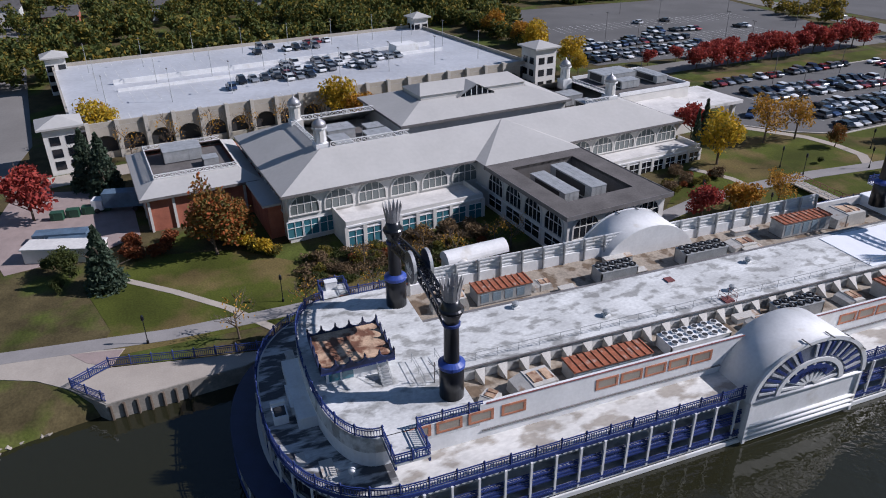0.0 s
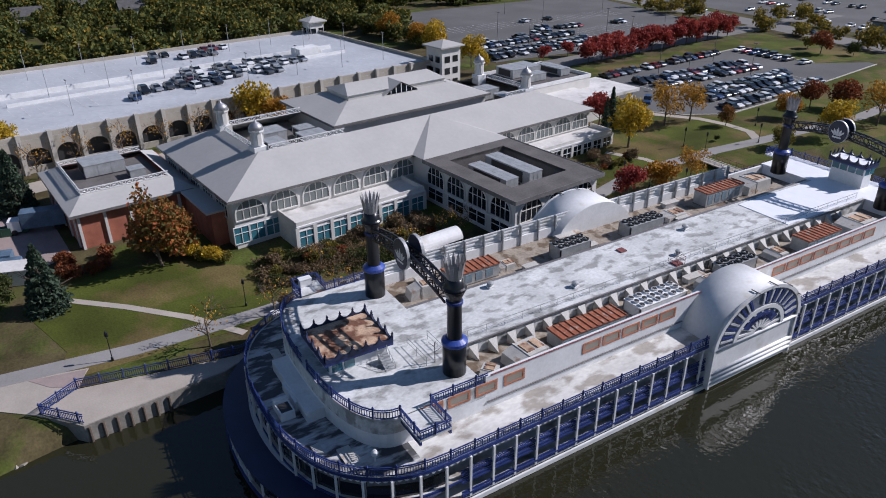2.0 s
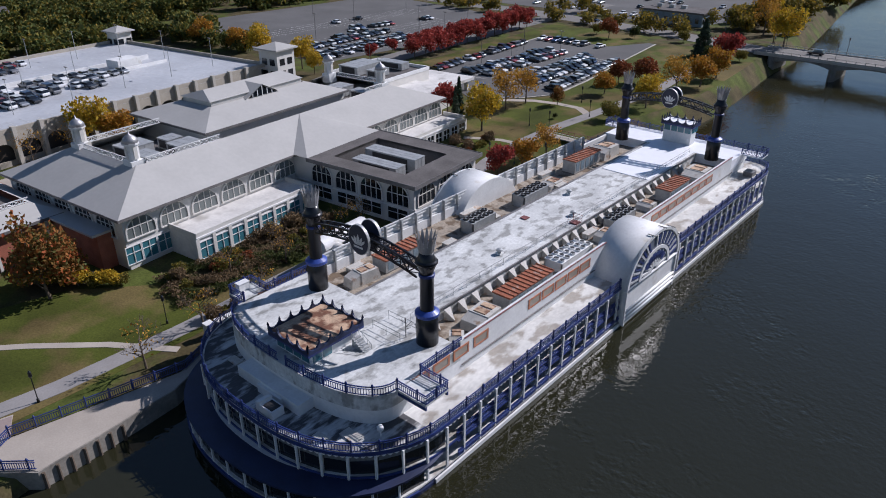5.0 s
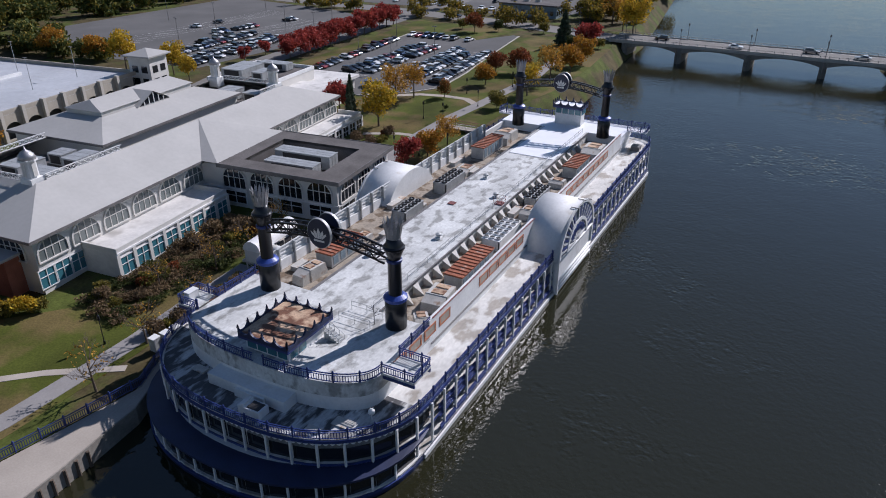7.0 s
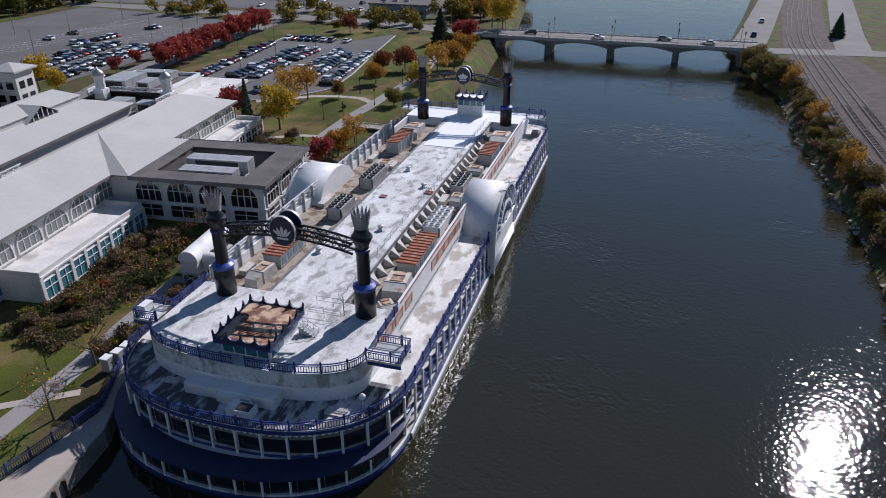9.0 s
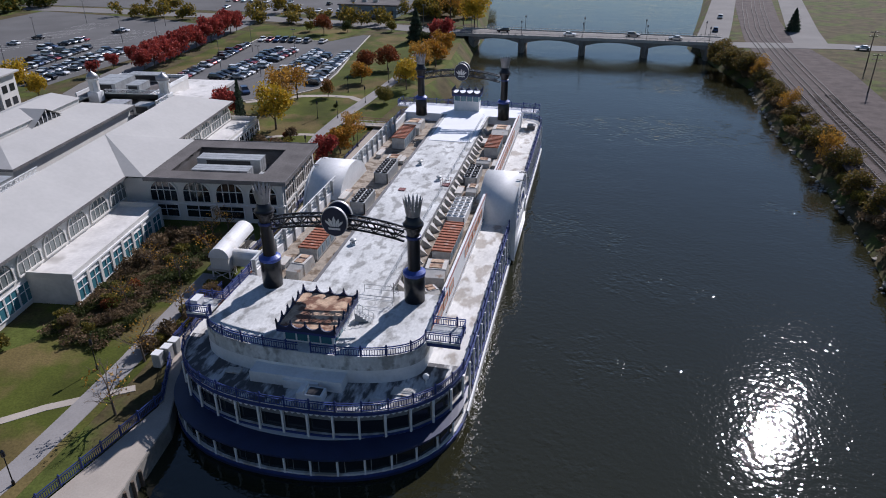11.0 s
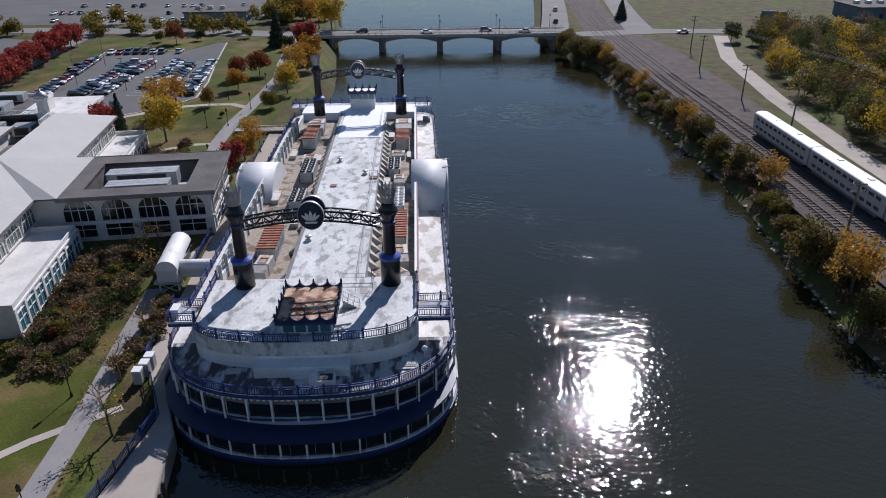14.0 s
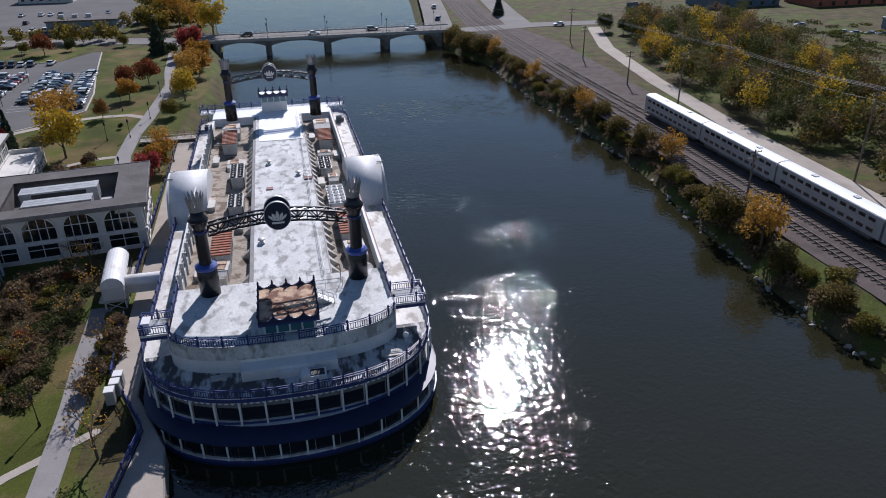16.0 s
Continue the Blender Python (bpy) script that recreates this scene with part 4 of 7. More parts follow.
duct_hood(9.2, 8.6, WZ, 2.6, 4.6, 1.6, 4, "pale rust-stained duct housing")
duct_hood(9.7, 3.7, WZ, 1.6, 2.4, 1.2, 40, "pale leaning metal duct cowl")
duct_hood(-7.8, 6.4, WZ, 1.8, 4.4, 1.6, -6, "pale rust-stained duct housing")
duct_hood(-8.6, 67.4, WZ, 3.4, 5.5, 1.9, 0, "grey sheet-metal duct housing")
duct_hood(9.2, 66.5, WZ, 3.2, 5.5, 1.9, 0, "grey sheet-metal duct housing")
duct_hood(8.8, 36.6, WZ, 1.6, 3.2, 1.2, 0, "pale sheet-metal duct housing")
duct_hood(8.4, 50.2, WZ, 2.4, 2.6, 1.0, 0, "pale sheet-metal duct housing")
duct_hood(-7.5, 48.4, WZ, 2.4, 4.0, 0.9, 0, "low pale duct housing")
duct_hood(-8.0, 18.5, WZ, 1.6, 2.6, 0.8, 0, "low pale duct housing")
for x, y, ln in ((-10.6, 8, 2.5), (-6.0, 21, 2.0), (-10.4, 31, 4), (-6.0, 49, 3), (10.6, 34, 2), (6.8, 36.5, 3), (-10.8, 52, 4), (10.6, 50, 3), (6.9, 62, 3), (-6.4, 31.5, 2)):
    b = thing("equipment_box", "small grey equipment box in the well", "equipment box", Matrix.Translation((x, y, WZ)), group="equipment boxes")
    part("body", boxes((-0.5, 0.5, -ln / 2, ln / 2, 0, 0.6)), GREY, b)
    part("lid", boxes((-0.56, 0.56, -ln / 2 - 0.06, ln / 2 + 0.06, 0.6, 0.68)), DUCT, b)
# round roof fans and hatches on the centre roof
for x, y in ((-2.8, 12.5), (2.4, 21.0), (-1.5, 44), (3.2, 37.5)):
    v = thing("roof_vent", "small white mushroom roof vent", "roof vent", Matrix.Translation((x, y, 9.25)), group="roof vents")
    part("curb", boxes((-0.4, 0.4, -0.4, 0.4, 0, 0.2)), WHITE, v)
    part("cowl", lathe(bmesh.new(), 0, 0, ((0.22, 0.2), (0.24, 0.45), (0.46, 0.5), (0.4, 0.68), (0.12, 0.78)), 14), GREY, v)
h = thing("roof_hatch", "small dark red roof hatch", "roof hatch", Matrix.Translation((-1.5, 32.2, 9.25)))
part("lid", boxes((-0.5, 0.5, -0.5, 0.5, 0.05, 0.16)), REDTRIM, h)
part("curb", boxes((-0.45, 0.45, -0.45, 0.45, 0, 0.05)), GREY, h)
cage = thing("hatch_cage", "dark red hatch with a pipe guard cage", "roof hatch", Matrix.Translation((4.7, 35.5, 9.25)))
part("lid", boxes((-0.6, 0.6, -0.6, 0.6, 0.0, 0.18)), REDTRIM, cage)
bm = bmesh.new()
for cx, cy in ((-0.7, -0.7), (0.7, -0.7), (0.7, 0.7), (-0.7, 0.7)):
    rod(bm, (cx, cy, 0), (cx, cy, 1.1), 0.03, n=5)
for z in (0.6, 1.1):
    for p, q in (((-0.7, -0.7), (0.7, -0.7)), ((0.7, -0.7), (0.7, 0.7)), ((0.7, 0.7), (-0.7, 0.7))):
        rod(bm, (*p, z), (*q, z), 0.025, n=5)
part("guard_cage", bm, REDTRIM, cage)
# thin guard rail along the starboard edge of the centre roof
g = part("guard_rail", boxes((4.62, 4.66, 2, 74, 10.2, 10.25), (4.62, 4.66, 2, 74, 9.75, 9.79)), GREY, boat, "thin grey pipe guard rail")
gp = mesh_of("stanchion", rod(bmesh.new(), (4.64, 0, 9.25), (4.64, 0, 10.25), 0.025, n=5), GREY)
for i in range(31):
    part("stanchion", gp, None, g).location = (0, 2 + i * 2.4, 0)
# a stair and pipe frames at the front of the centre roof
st = part("deck_stair", boxes(*[(3.4 + 0.3 * i, 3.7 + 0.3 * i, -5.4, -4.4, 9.25, 9.3 + 0.18 * (5 - i)) for i in range(6)]), GREY, boat, "small grey deck stair")
bm = bmesh.new()
for y in (-5.4, -4.4):
    for i in range(4):
        rod(bm, (3.4 + 0.6 * i, y, 10.0 - 0.3 * i), (3.4 + 0.6 * i, y, 10.9 - 0.36 * i), 0.03, n=5)
    rod(bm, (3.4, y, 10.9), (5.2, y, 9.85), 0.03, n=5)
tagged(part("hand_rail", bm, GREY, st), kind="stuff")
bm = bmesh.new()
for x in (2.5, 4.5, 6.5):
    rod(bm, (x, -1.6, 9.25), (x, -1.6, 10.3), 0.03, n=5)
    rod(bm, (x, 0.8, 9.25), (x, 0.8, 10.3), 0.03, n=5)
for z in (9.75, 10.3):
    rod(bm, (2.5, -1.6, z), (6.5, -1.6, z), 0.03, n=5)
    rod(bm, (2.5, 0.8, z), (6.5, 0.8, z), 0.03, n=5)
part("guard_rail", bm, GREY, boat, "thin grey pipe guard rail")
# antenna cluster by the starboard stack
an = thing("antenna_mast", "thin branching antenna mast by the stack", "antenna", Matrix.Translation((6.4, -0.6, 9.25)))
part("mast", rod(bmesh.new(), (0, 0, 0), (0, 0, 2.4), 0.05, n=6), FASCIA, an)
for i in range(5):
    a = i * 1.25
    part("arm", rod(bmesh.new(), (0, 0, 1.0 + 0.25 * i), (0.7 * math.cos(a), 0.7 * math.sin(a), 1.5 + 0.25 * i), 0.025, n=5), FASCIA, an)
# roof unit, hatch lids and lamps on the bow roof deck
u = thing("roof_unit", "white rooftop air unit on the bow deck", "air unit", Matrix.Translation((2.0, -15.0, 6.05)))
part("body", boxes((-1.3, 1.3, -0.7, 0.7, 0.1, 1.0)), WHITE, u)
part("hood", prism(bmesh.new(), [(-1.3, -0.7), (-0.5, -0.7), (-0.5, 0.7), (-1.3, 0.7)], 1.0, lambda x, y: 1.05 if x < -1 else 1.35), WHITE, u)
part("grille", boxes((-0.3, 1.1, -0.55, 0.55, 1.0, 1.03)), GREYDARK, u)
for x, y, s in ((-7.6, -12.4, 0.8), (10.4, -12.2, 1.0), (8.4, -14.2, 0.7)):
    c = thing("deck_hatch", "tan flat deck hatch", "hatch", Matrix.Translation((x, y, 6.05)), group="deck hatches")
    part("lid", boxes((-s, s, -s * 0.6, s * 0.6, 0.05, 0.16)), DUCT, c)
    part("coaming", boxes((-s * 0.9, s * 0.9, -s * 0.5, s * 0.5, 0, 0.05)), FASCIA, c)
c = thing("satellite_dome", "small white dome on a post", "antenna dome", Matrix.Translation((12.4, -10.4, 6.05)))
part("post", rod(bmesh.new(), (0, 0, 0), (0, 0, 0.7), 0.06, n=6), WHITE, c)
part("dome", smooth(lathe(bmesh.new(), 0, 0, ((0.1, 0.65), (0.32, 0.8), (0.34, 1.05), (0.2, 1.25), (0.02, 1.32)), 12)), WHITE, c)
locker = thing("deck_locker", "white locker on the lookout wing", "locker", Matrix.Translation((-14.8, -5.9, 9.25)))
part("body", boxes((-0.4, 0.4, -0.7, 0.7, 0, 0.95)), WHITE, locker)
part("lid", boxes((-0.45, 0.45, -0.75, 0.75, 0.95, 1.03)), WHITE, locker)
for x in (-14, 14.0):
    part("deck_box", boxes((x - 0.8, x + 0.8, 78, 80, 6.05, 6.9)), FASCIA, boat)

# ---- the pavilion hall ----
BLD = Matrix.Translation((-41.7, -7.3, 0)) @ Matrix.Rotation(radians(6.0), 4, "Z")
hall = thing("pavilion", "long two-storey cream pavilion with grey hipped roofs and arched windows", "building", BLD)


def ring_roof(name, outer, inner, z0, z1, m, thick=0.35, label="", parent=None):
    """A sloping roof skirt between an outer eave and an inner edge (u0, u1, v0, v1)."""
    bm = bmesh.new()
    o = [(outer[0], outer[2]), (outer[1], outer[2]), (outer[1], outer[3]), (outer[0], outer[3])]
    i = [(inner[0], inner[2]), (inner[1], inner[2]), (inner[1], inner[3]), (inner[0], inner[3])]
    for k in range(4):
        j = (k + 1) % 4
        quads(bm, ((*o[k], z0), (*o[j], z0), (*i[j], z1), (*i[k], z1)), ((*o[k], z0 - thick), (*o[j], z0 - thick), (*o[j], z0), (*o[k], z0)), ((*o[j], z0 - thick), (*o[k], z0 - thick), (*i[k], z0 - thick), (*i[j], z0 - thick)))
    bmesh.ops.remove_doubles(bm, verts=bm.verts, dist=0.001)
    return part(name, bm, m, parent or hall, label)


def eave_band(u0, u1, v0, v1, z, parent=None):
    part("fascia", boxes((u1, u1 + 0.08, v0 - 0.08, v1 + 0.08, z - 0.4, z + 0.02), (u0 - 0.08, u0, v0 - 0.08, v1 + 0.08, z - 0.4, z + 0.02), (u0, u1, v0 - 0.08, v0, z - 0.4, z + 0.02), (u0, u1, v1, v1 + 0.08, z - 0.4, z + 0.02)), FASCIA, parent or hall, "dark metal eave fascia")


def arch_points(w, h, n=14):
    r = w / 2
    return [(-r, 0)] + [(-r * math.cos(math.pi * i / n), h - r * 0.95 + r * 0.95 * math.sin(math.pi * i / n)) for i in range(n + 1)] + [(r, 0)]


def arch_meshes(w, h, glass=None):
    """Pane and frame of an arched window, standing in the local xz plane and facing -y."""
    pts = arch_points(w, h)
    bm = bmesh.new()
    bm.faces.new([bm.verts.new((x, -0.03, z)) for x, z in pts])
    pane = mesh_of("pane", bm, glass or GLASS)
    bm = bmesh.new()
    big = arch_points(w + 0.5, h + 0.28)
    for (a, b), (c, d) in zip(zip(pts, pts[1:]), zip(big, big[1:])):
        quads(bm, ((a[0], -0.16, a[1]), (b[0], -0.16, b[1]), (d[0], -0.16, d[1]), (c[0], -0.16, c[1])), ((a[0], 0, a[1]), (b[0], 0, b[1]), (b[0], -0.16, b[1]), (a[0], -0.16, a[1])), ((c[0], -0.16, c[1]), (d[0], -0.16, d[1]), (d[0], 0, d[1]), (c[0], 0, c[1])))
    for x in (-w / 4, 0, w / 4):
        zt = h - w / 2 + math.sqrt(max(0.01, (w / 2) ** 2 - x * x)) * 0.95
        box(bm, x - 0.06, x + 0.06, -0.1, -0.02, 0, zt)
    box(bm, -w / 2, w / 2, -0.1, -0.02, h * 0.52, h * 0.52 + 0.12)
    box(bm, -w / 2 - 0.25, w / 2 + 0.25, -0.25, 0, -0.15, 0.02)
    frame_me = mesh_of("window_frame", bm, STUCCO)
    return pane, frame_me


ARCH = arch_meshes(4.4, 3.45)
# east arches: pane colour lightened for blinds and for the sun on that front
ARCH_PALE = arch_meshes(4.5, 3.05, GLASS_PALE)


def rect_meshes(w, h, glass):
    """Pane and one-piece lattice frame of a four-light window."""
    pane = mesh_of("pane", boxes((-w / 2, w / 2, -0.05, 0.02, 0, h)), glass)
    xs = [-w / 2 - 0.12, -w / 2, -0.05, 0.05, w / 2, w / 2 + 0.12]
    zs = [-0.12, 0, h * 0.6, h * 0.6 + 0.08, h, h + 0.12]
    bm = bmesh.new()
    grid = [[bm.verts.new((x, -0.14, z)) for z in zs] for x in xs]
    for i in range(5):
        for j in range(5):
            if i % 2 == 0 or j % 2 == 0:
                bm.faces.new((grid[i][j], grid[i + 1][j], grid[i + 1][j + 1], grid[i][j + 1]))
    ext = bmesh.ops.extrude_face_region(bm, geom=bm.faces[:])
    for v in [g for g in ext["geom"] if isinstance(g, bmesh.types.BMVert)]:
        v.co.y = 0.0
    bmesh.ops.recalc_face_normals(bm, faces=bm.faces)
    return pane, mesh_of("window_frame", bm, WHITE)


TEALWIN = rect_meshes(2.3, 2.6, GLASS_TEAL)
WIDEWIN = rect_meshes(4.0, 2.0, GLASS)


def window(meshes, u, v, z, turn, parent=None):
    """turn: degrees by which the window, facing -v, is turned."""
    w = part("window", meshes[1], None, parent or hall)
    w.location, w.rotation_euler = (u, v, z), (0, 0, radians(turn))
    part("pane", meshes[0], None, w)
    return w


Z0 = 1.6
# main ring: walls, roof skirt, flat well inside
part("wall", boxes((-31.6, -0.9, 0.9, 78.2, Z0, 10.2)), STUCCO, hall, "cream stucco wall")
ring_roof("roof", (-32.5, 0, 0, 79.2), (-24.5, -8, 9, 69.5), 10.4, 14.0, ROOF, label="grey hipped roof skirt")
eave_band(-32.5, 0, 0, 79.2, 10.4)
part("roof_well", boxes((-24.4, -8.1, 9.1, 69.4, 10.6, 11.2)), ROOFDARK, hall, "dark flat roof well for equipment")
# cross hip over the river front
bm = bmesh.new()
quads(bm, ((-8, 43, 14.05), (3.2, 33.2, 10.42), (3.2, 52.4, 10.42)), ((-8, 43, 14.05), (-0.1, 33.2, 10.42), (3.2, 33.2, 10.42)), ((-8, 43, 14.05), (3.2, 52.4, 10.42), (-0.1, 52.4, 10.42)))
part("roof", bm, ROOF, hall, "grey cross hip")
# flat-roofed river wing with its sunken plant well
part("wall", boxes((-1.0, 5.9, 34, 51.7, Z0, 9.9)), STUCCO, hall)
part("wall", boxes((21.5, 25.2, 34, 51.7, Z0, 9.9)), STUCCO, hall)
part("wall", boxes((5.9, 21.5, 34, 36.5, Z0, 9.9)), STUCCO, hall)
part("wall", boxes((5.9, 21.5, 48.7, 51.7, Z0, 9.9)), STUCCO, hall)
for slab in ((2.9, 26.0, 33.2, 36.6), (2.9, 26.0, 48.6, 52.4), (2.9, 6.0, 36.6, 48.6), (21.4, 26.0, 36.6, 48.6)):
    part("roof_slab", boxes((*slab, 9.9, 10.4)), ROOFDARK, hall, "dark gravel flat roof round a sunken plant well")
part("roof_well", boxes((5.9, 21.5, 36.5, 48.7, 7.0, 7.6)), ROOFDARK, hall, "deep plant well in the flat roof")
# added dark sheets over the pale pit walls, standing for the well's shade
for s in ((5.85, 6.0, 36.5, 48.7), (21.4, 21.55, 36.5, 48.7), (6.0, 21.4, 36.45, 36.6), (6.0, 21.4, 48.6, 48.75)):
    part("well_lining", boxes((*s, 7.6, 10.38)), ROOFDARK, hall)
part("fascia", boxes((2.9, 26.1, 33.1, 33.2, 9.8, 10.5), (26, 26.1, 33.2, 52.4, 9.8, 10.5), (2.9, 26.1, 52.4, 52.5, 9.8, 10.5)), FASCIA, hall)
for i in range(4):
    window(ARCH, 5.6 + i * 5.45, 33.97, 6.25, 0)
    window(WIDEWIN, 5.6 + i * 5.45, 33.97, 3.6, 0)
for i in range(3):
    window(ARCH, 25.23, 37.2 + i * 5.6, 6.25, 90)
    window(WIDEWIN, 25.23, 37.2 + i * 5.6, 3.6, 90)
part("string_course", boxes((-1, 25.5, 33.75, 34, 5.85, 6.08), (25.2, 25.45, 33.75, 51.7, 5.85, 6.08)), WHITE, hall)
# east front of the main ring: arched upper windows, terraces below
for i in range(6):
    window(ARCH_PALE, -0.87, 3.6 + i * 5.6, 6.7, 90)
for i in range(5):
    window(ARCH_PALE, -0.87, 55.6 + i * 5.1, 6.7, 90)
for i in range(3):
    window(TEALWIN, -0.87, 2.2 + i * 2.6 - 0.4, 3.0, 90)
for i in range(5):
    window(ARCH, -5 - i * 5.6, 0.88, 6.7, 0)


def terrace(u1, v0, v1, zt, glass):
    part("terrace", boxes((-0.9, u1, v0, v1, Z0, zt)), TERRACE, hall, "white flat terrace over the ground floor")
    part("terrace_parapet", boxes((u1 - 0.25, u1, v0, v1, zt, zt + 0.75), (-0.9, u1 - 0.25, v0, v0 + 0.25, zt, zt + 0.75), (-0.9, u1 - 0.25, v1 - 0.25, v1, zt, zt + 0.75)), STUCCO, hall)
    part("cornice", boxes((u1, u1 + 0.2, v0 - 0.1, v1 + 0.1, zt - 0.15, zt + 0.1)), WHITE, hall)
    n = round((v1 - v0) / 3.0)
    st = (v1 - v0) / n
    pil = mesh_of("pilaster", boxes((0, 0.22, -0.28, 0.28, Z0, zt - 0.1)), STUCCO)
    for i in range(n + 1):
        part("pilaster", pil, None, hall).location = (u1, v0 + i * st, 0)
    for i in range(n):
        window(glass, u1 + 0.02, v0 + (i + 0.5) * st, zt - 3.4, 90)


terrace(5.6, 7.9, 31.5, 6.1, TEALWIN)
terrace(4.8, 53.5, 79.6, 6.3, rect_meshes(2.2, 2.8, GLASS))
# inner hall with its clerestory
part("wall", boxes((-33.2, -13.2, 26, 60.7, 9.5, 13.8)), STUCCO, hall)
ring_roof("roof", (-34, -12.4, 25.2, 61.4), (-27.6, -19.0, 32.0, 55.2), 14.0, 16.0, ROOF, label="grey upper hall roof")
eave_band(-34, -12.4, 25.2, 61.4, 14.0)
part("clerestory", boxes((-27.3, -19.3, 32.3, 54.9, 15.5, 16.9)), STUCCO, hall, "low clerestory")
bm = bmesh.new()
quads(bm, ((-19, 32, 16.8), (-19, 55.2, 16.8), (-23.3, 53.4, 18.1), (-23.3, 34, 18.1)), ((-27.6, 55.2, 16.8), (-27.6, 32, 16.8), (-23.3, 34, 18.1), (-23.3, 53.4, 18.1)), ((-27.6, 32, 16.8), (-19, 32, 16.8), (-23.3, 34, 18.1)), ((-19, 55.2, 16.8), (-27.6, 55.2, 16.8), (-23.3, 53.4, 18.1)))
part("roof", bm, ROOF, hall)
bm = bmesh.new()
quads(bm, ((-18.2, 40, 15.9), (-18.2, 47, 15.9), (-18.2, 43.5, 17.7)))
part("gable_glass", bm, GLASS, hall, "glazed gable")
bm = bmesh.new()
quads(bm, ((-18, 39.4, 15.9), (-18, 43.5, 17.95), (-23.3, 43.5, 17.95), (-22, 39.4, 15.9)), ((-18, 43.5, 17.95), (-18, 47.6, 15.9), (-22, 47.6, 15.9), (-23.3, 43.5, 17.95)))
part("roof", bm, ROOF, hall, "small glazed gable roof")
for d in (-2.4, -1.2, 0, 1.2, 2.4):
    part("mullion", boxes((-18.18, -18.08, 43.5 + d - 0.07, 43.5 + d + 0.07, 15.9, 17.7 - abs(d) * 0.5)), WHITE, hall)


def cupola(u, v):
    c = part("cupola", boxes((u - 1.1, u + 1.1, v - 1.1, v + 1.1, 12.6, 14.6)), WHITE, hall, "white rooftop cupola with a small dome")
    part("lantern", lathe(bmesh.new(), u, v, ((1.0, 14.6), (0.95, 17.0), (1.3, 17.05), (1.3, 17.3)), 8), WHITE, c)
    part("dome", smooth(lathe(bmesh.new(), u, v, ((1.2, 17.3), (1.05, 17.9), (0.6, 18.35), (0.15, 18.6), (0.05, 19.1)), 16)), STEEL, c)
    pl = mesh_of("louvre", boxes((-0.32, 0.32, -0.05, 0.05, 14.9, 16.8)), STUCCO)
    for k in range(4):
        a = math.pi / 2 * k
        ob = part("louvre", pl, None, c)
        ob.location, ob.rotation_euler = (u + 0.95 * math.sin(a), v - 0.95 * math.cos(a), 0), (0, 0, a)


for u, v in ((-9.3, 9.6), (-23.6, 9.6), (-9.3, 68.3), (-24.2, 68.3)):
    cupola(u, v)


def balustrade(u0, v0, u1, v1, z, h=0.9):
    """A white criss-cross roof balustrade."""
    bm = bmesh.new()
    beam(bm, (u0, v0, z + h), (u1, v1, z + h), 0.12, 0.12)
    beam(bm, (u0, v0, z + 0.1), (u1, v1, z + 0.1), 0.12, 0.12)
    n = max(2, round(math.hypot(u1 - u0, v1 - v0) / 1.1))
    for i in range(n):
        a, b = i / n, (i + 1) / n
        p = lambda t, zz: (u0 + (u1 - u0) * t, v0 + (v1 - v0) * t, zz)
        rod(bm, p(a, z + 0.1), p(b, z + h), 0.05, n=4)
        rod(bm, p(a, z + h), p(b, z + 0.1), 0.05, n=4)
        rod(bm, p(a, z), p(a, z + h + 0.1), 0.06, n=4)
    part("balustrade", bm, WHITE, hall, "white criss-cross roof balustrade")


for s in ((-8.1, 10.8, -8.1, 24.8), (-10.4, 9.1, -22.4, 9.1), (-24.4, 10.8, -24.4, 24.8), (-8.1, 61.6, -8.1, 67), (-10.4, 69.4, -22.9, 69.4)):
    balustrade(*s, 13.9)
# west service block in brick
part("wall", boxes((-37.4, -15.7, -17.9, 0.9, Z0, 7.8)), BRICK, hall, "red brick service wing with white pilasters")
ring_roof("roof", (-38.3, -14.8, -18.8, 0.6), (-35.6, -19.8, -15.8, -2.2), 8.0, 9.2, ROOF, label="grey roof skirt round a plant well")
eave_band(-38.3, -14.8, -18.8, 0.0, 8.0)
part("roof_well", boxes((-35.5, -19.9, -15.7, -2.3, 8.0, 8.2)), ROOFDARK, hall)
pil = mesh_of("pilaster", boxes((-0.3, 0.3, -0.2, 0.2, Z0, 7.7)), STUCCO)
for v in (-17.6, -13.8, -10, -6.2, -2.4):
    part("pilaster", pil, None, hall).location = (-15.7, v, 0)
for u in (-17, -22, -27, -32, -37):
    part("pilaster", pil, None, hall).location = (u, -17.9, 0)
for s in ((-35.6, -15.8, -19.8, -15.8), (-19.8, -15.8, -19.8, -2.2), (-35.6, -15.8, -35.6, -2.2)):
    balustrade(*s, 9.2, 0.8)
part("wall", boxes((-15.7, -4, -1.4, 0.9, Z0, 7.6)), BRICK, hall)
part("roof", boxes((-15.7, -3.6, -2.2, 0.9, 7.6, 7.95)), ROOF, hall)
# entrance wing and porte-cochere to the north
part("wall", boxes((-36, -19, 79.2, 99, Z0, 10.4)), STUCCO, hall)
part("roof", boxes((-35.7, -19.3, 79.5, 98.7, 10.4, 10.5)), ROOFDARK, hall, "flat roof with plant")
part("parapet", boxes((-36.1, -18.9, 98.7, 99.1, 10.4, 11.2), (-19.3, -18.9, 79.2, 98.7, 10.4, 11.2), (-36.1, -35.7, 79.2, 98.7, 10.4, 11.2)), WHITE, hall)
part("wall", boxes((-19, -8, 79.2, 93, Z0, 8.2)), STUCCO, hall)
part("roof", boxes((-19, -7.6, 79.2, 93.4, 8.2, 8.7)), TERRACE, hall)
part("roof", boxes((-25, -11, 93.4, 108, 7.2, 7.9)), TERRACE, hall, "white porte-cochere roof")
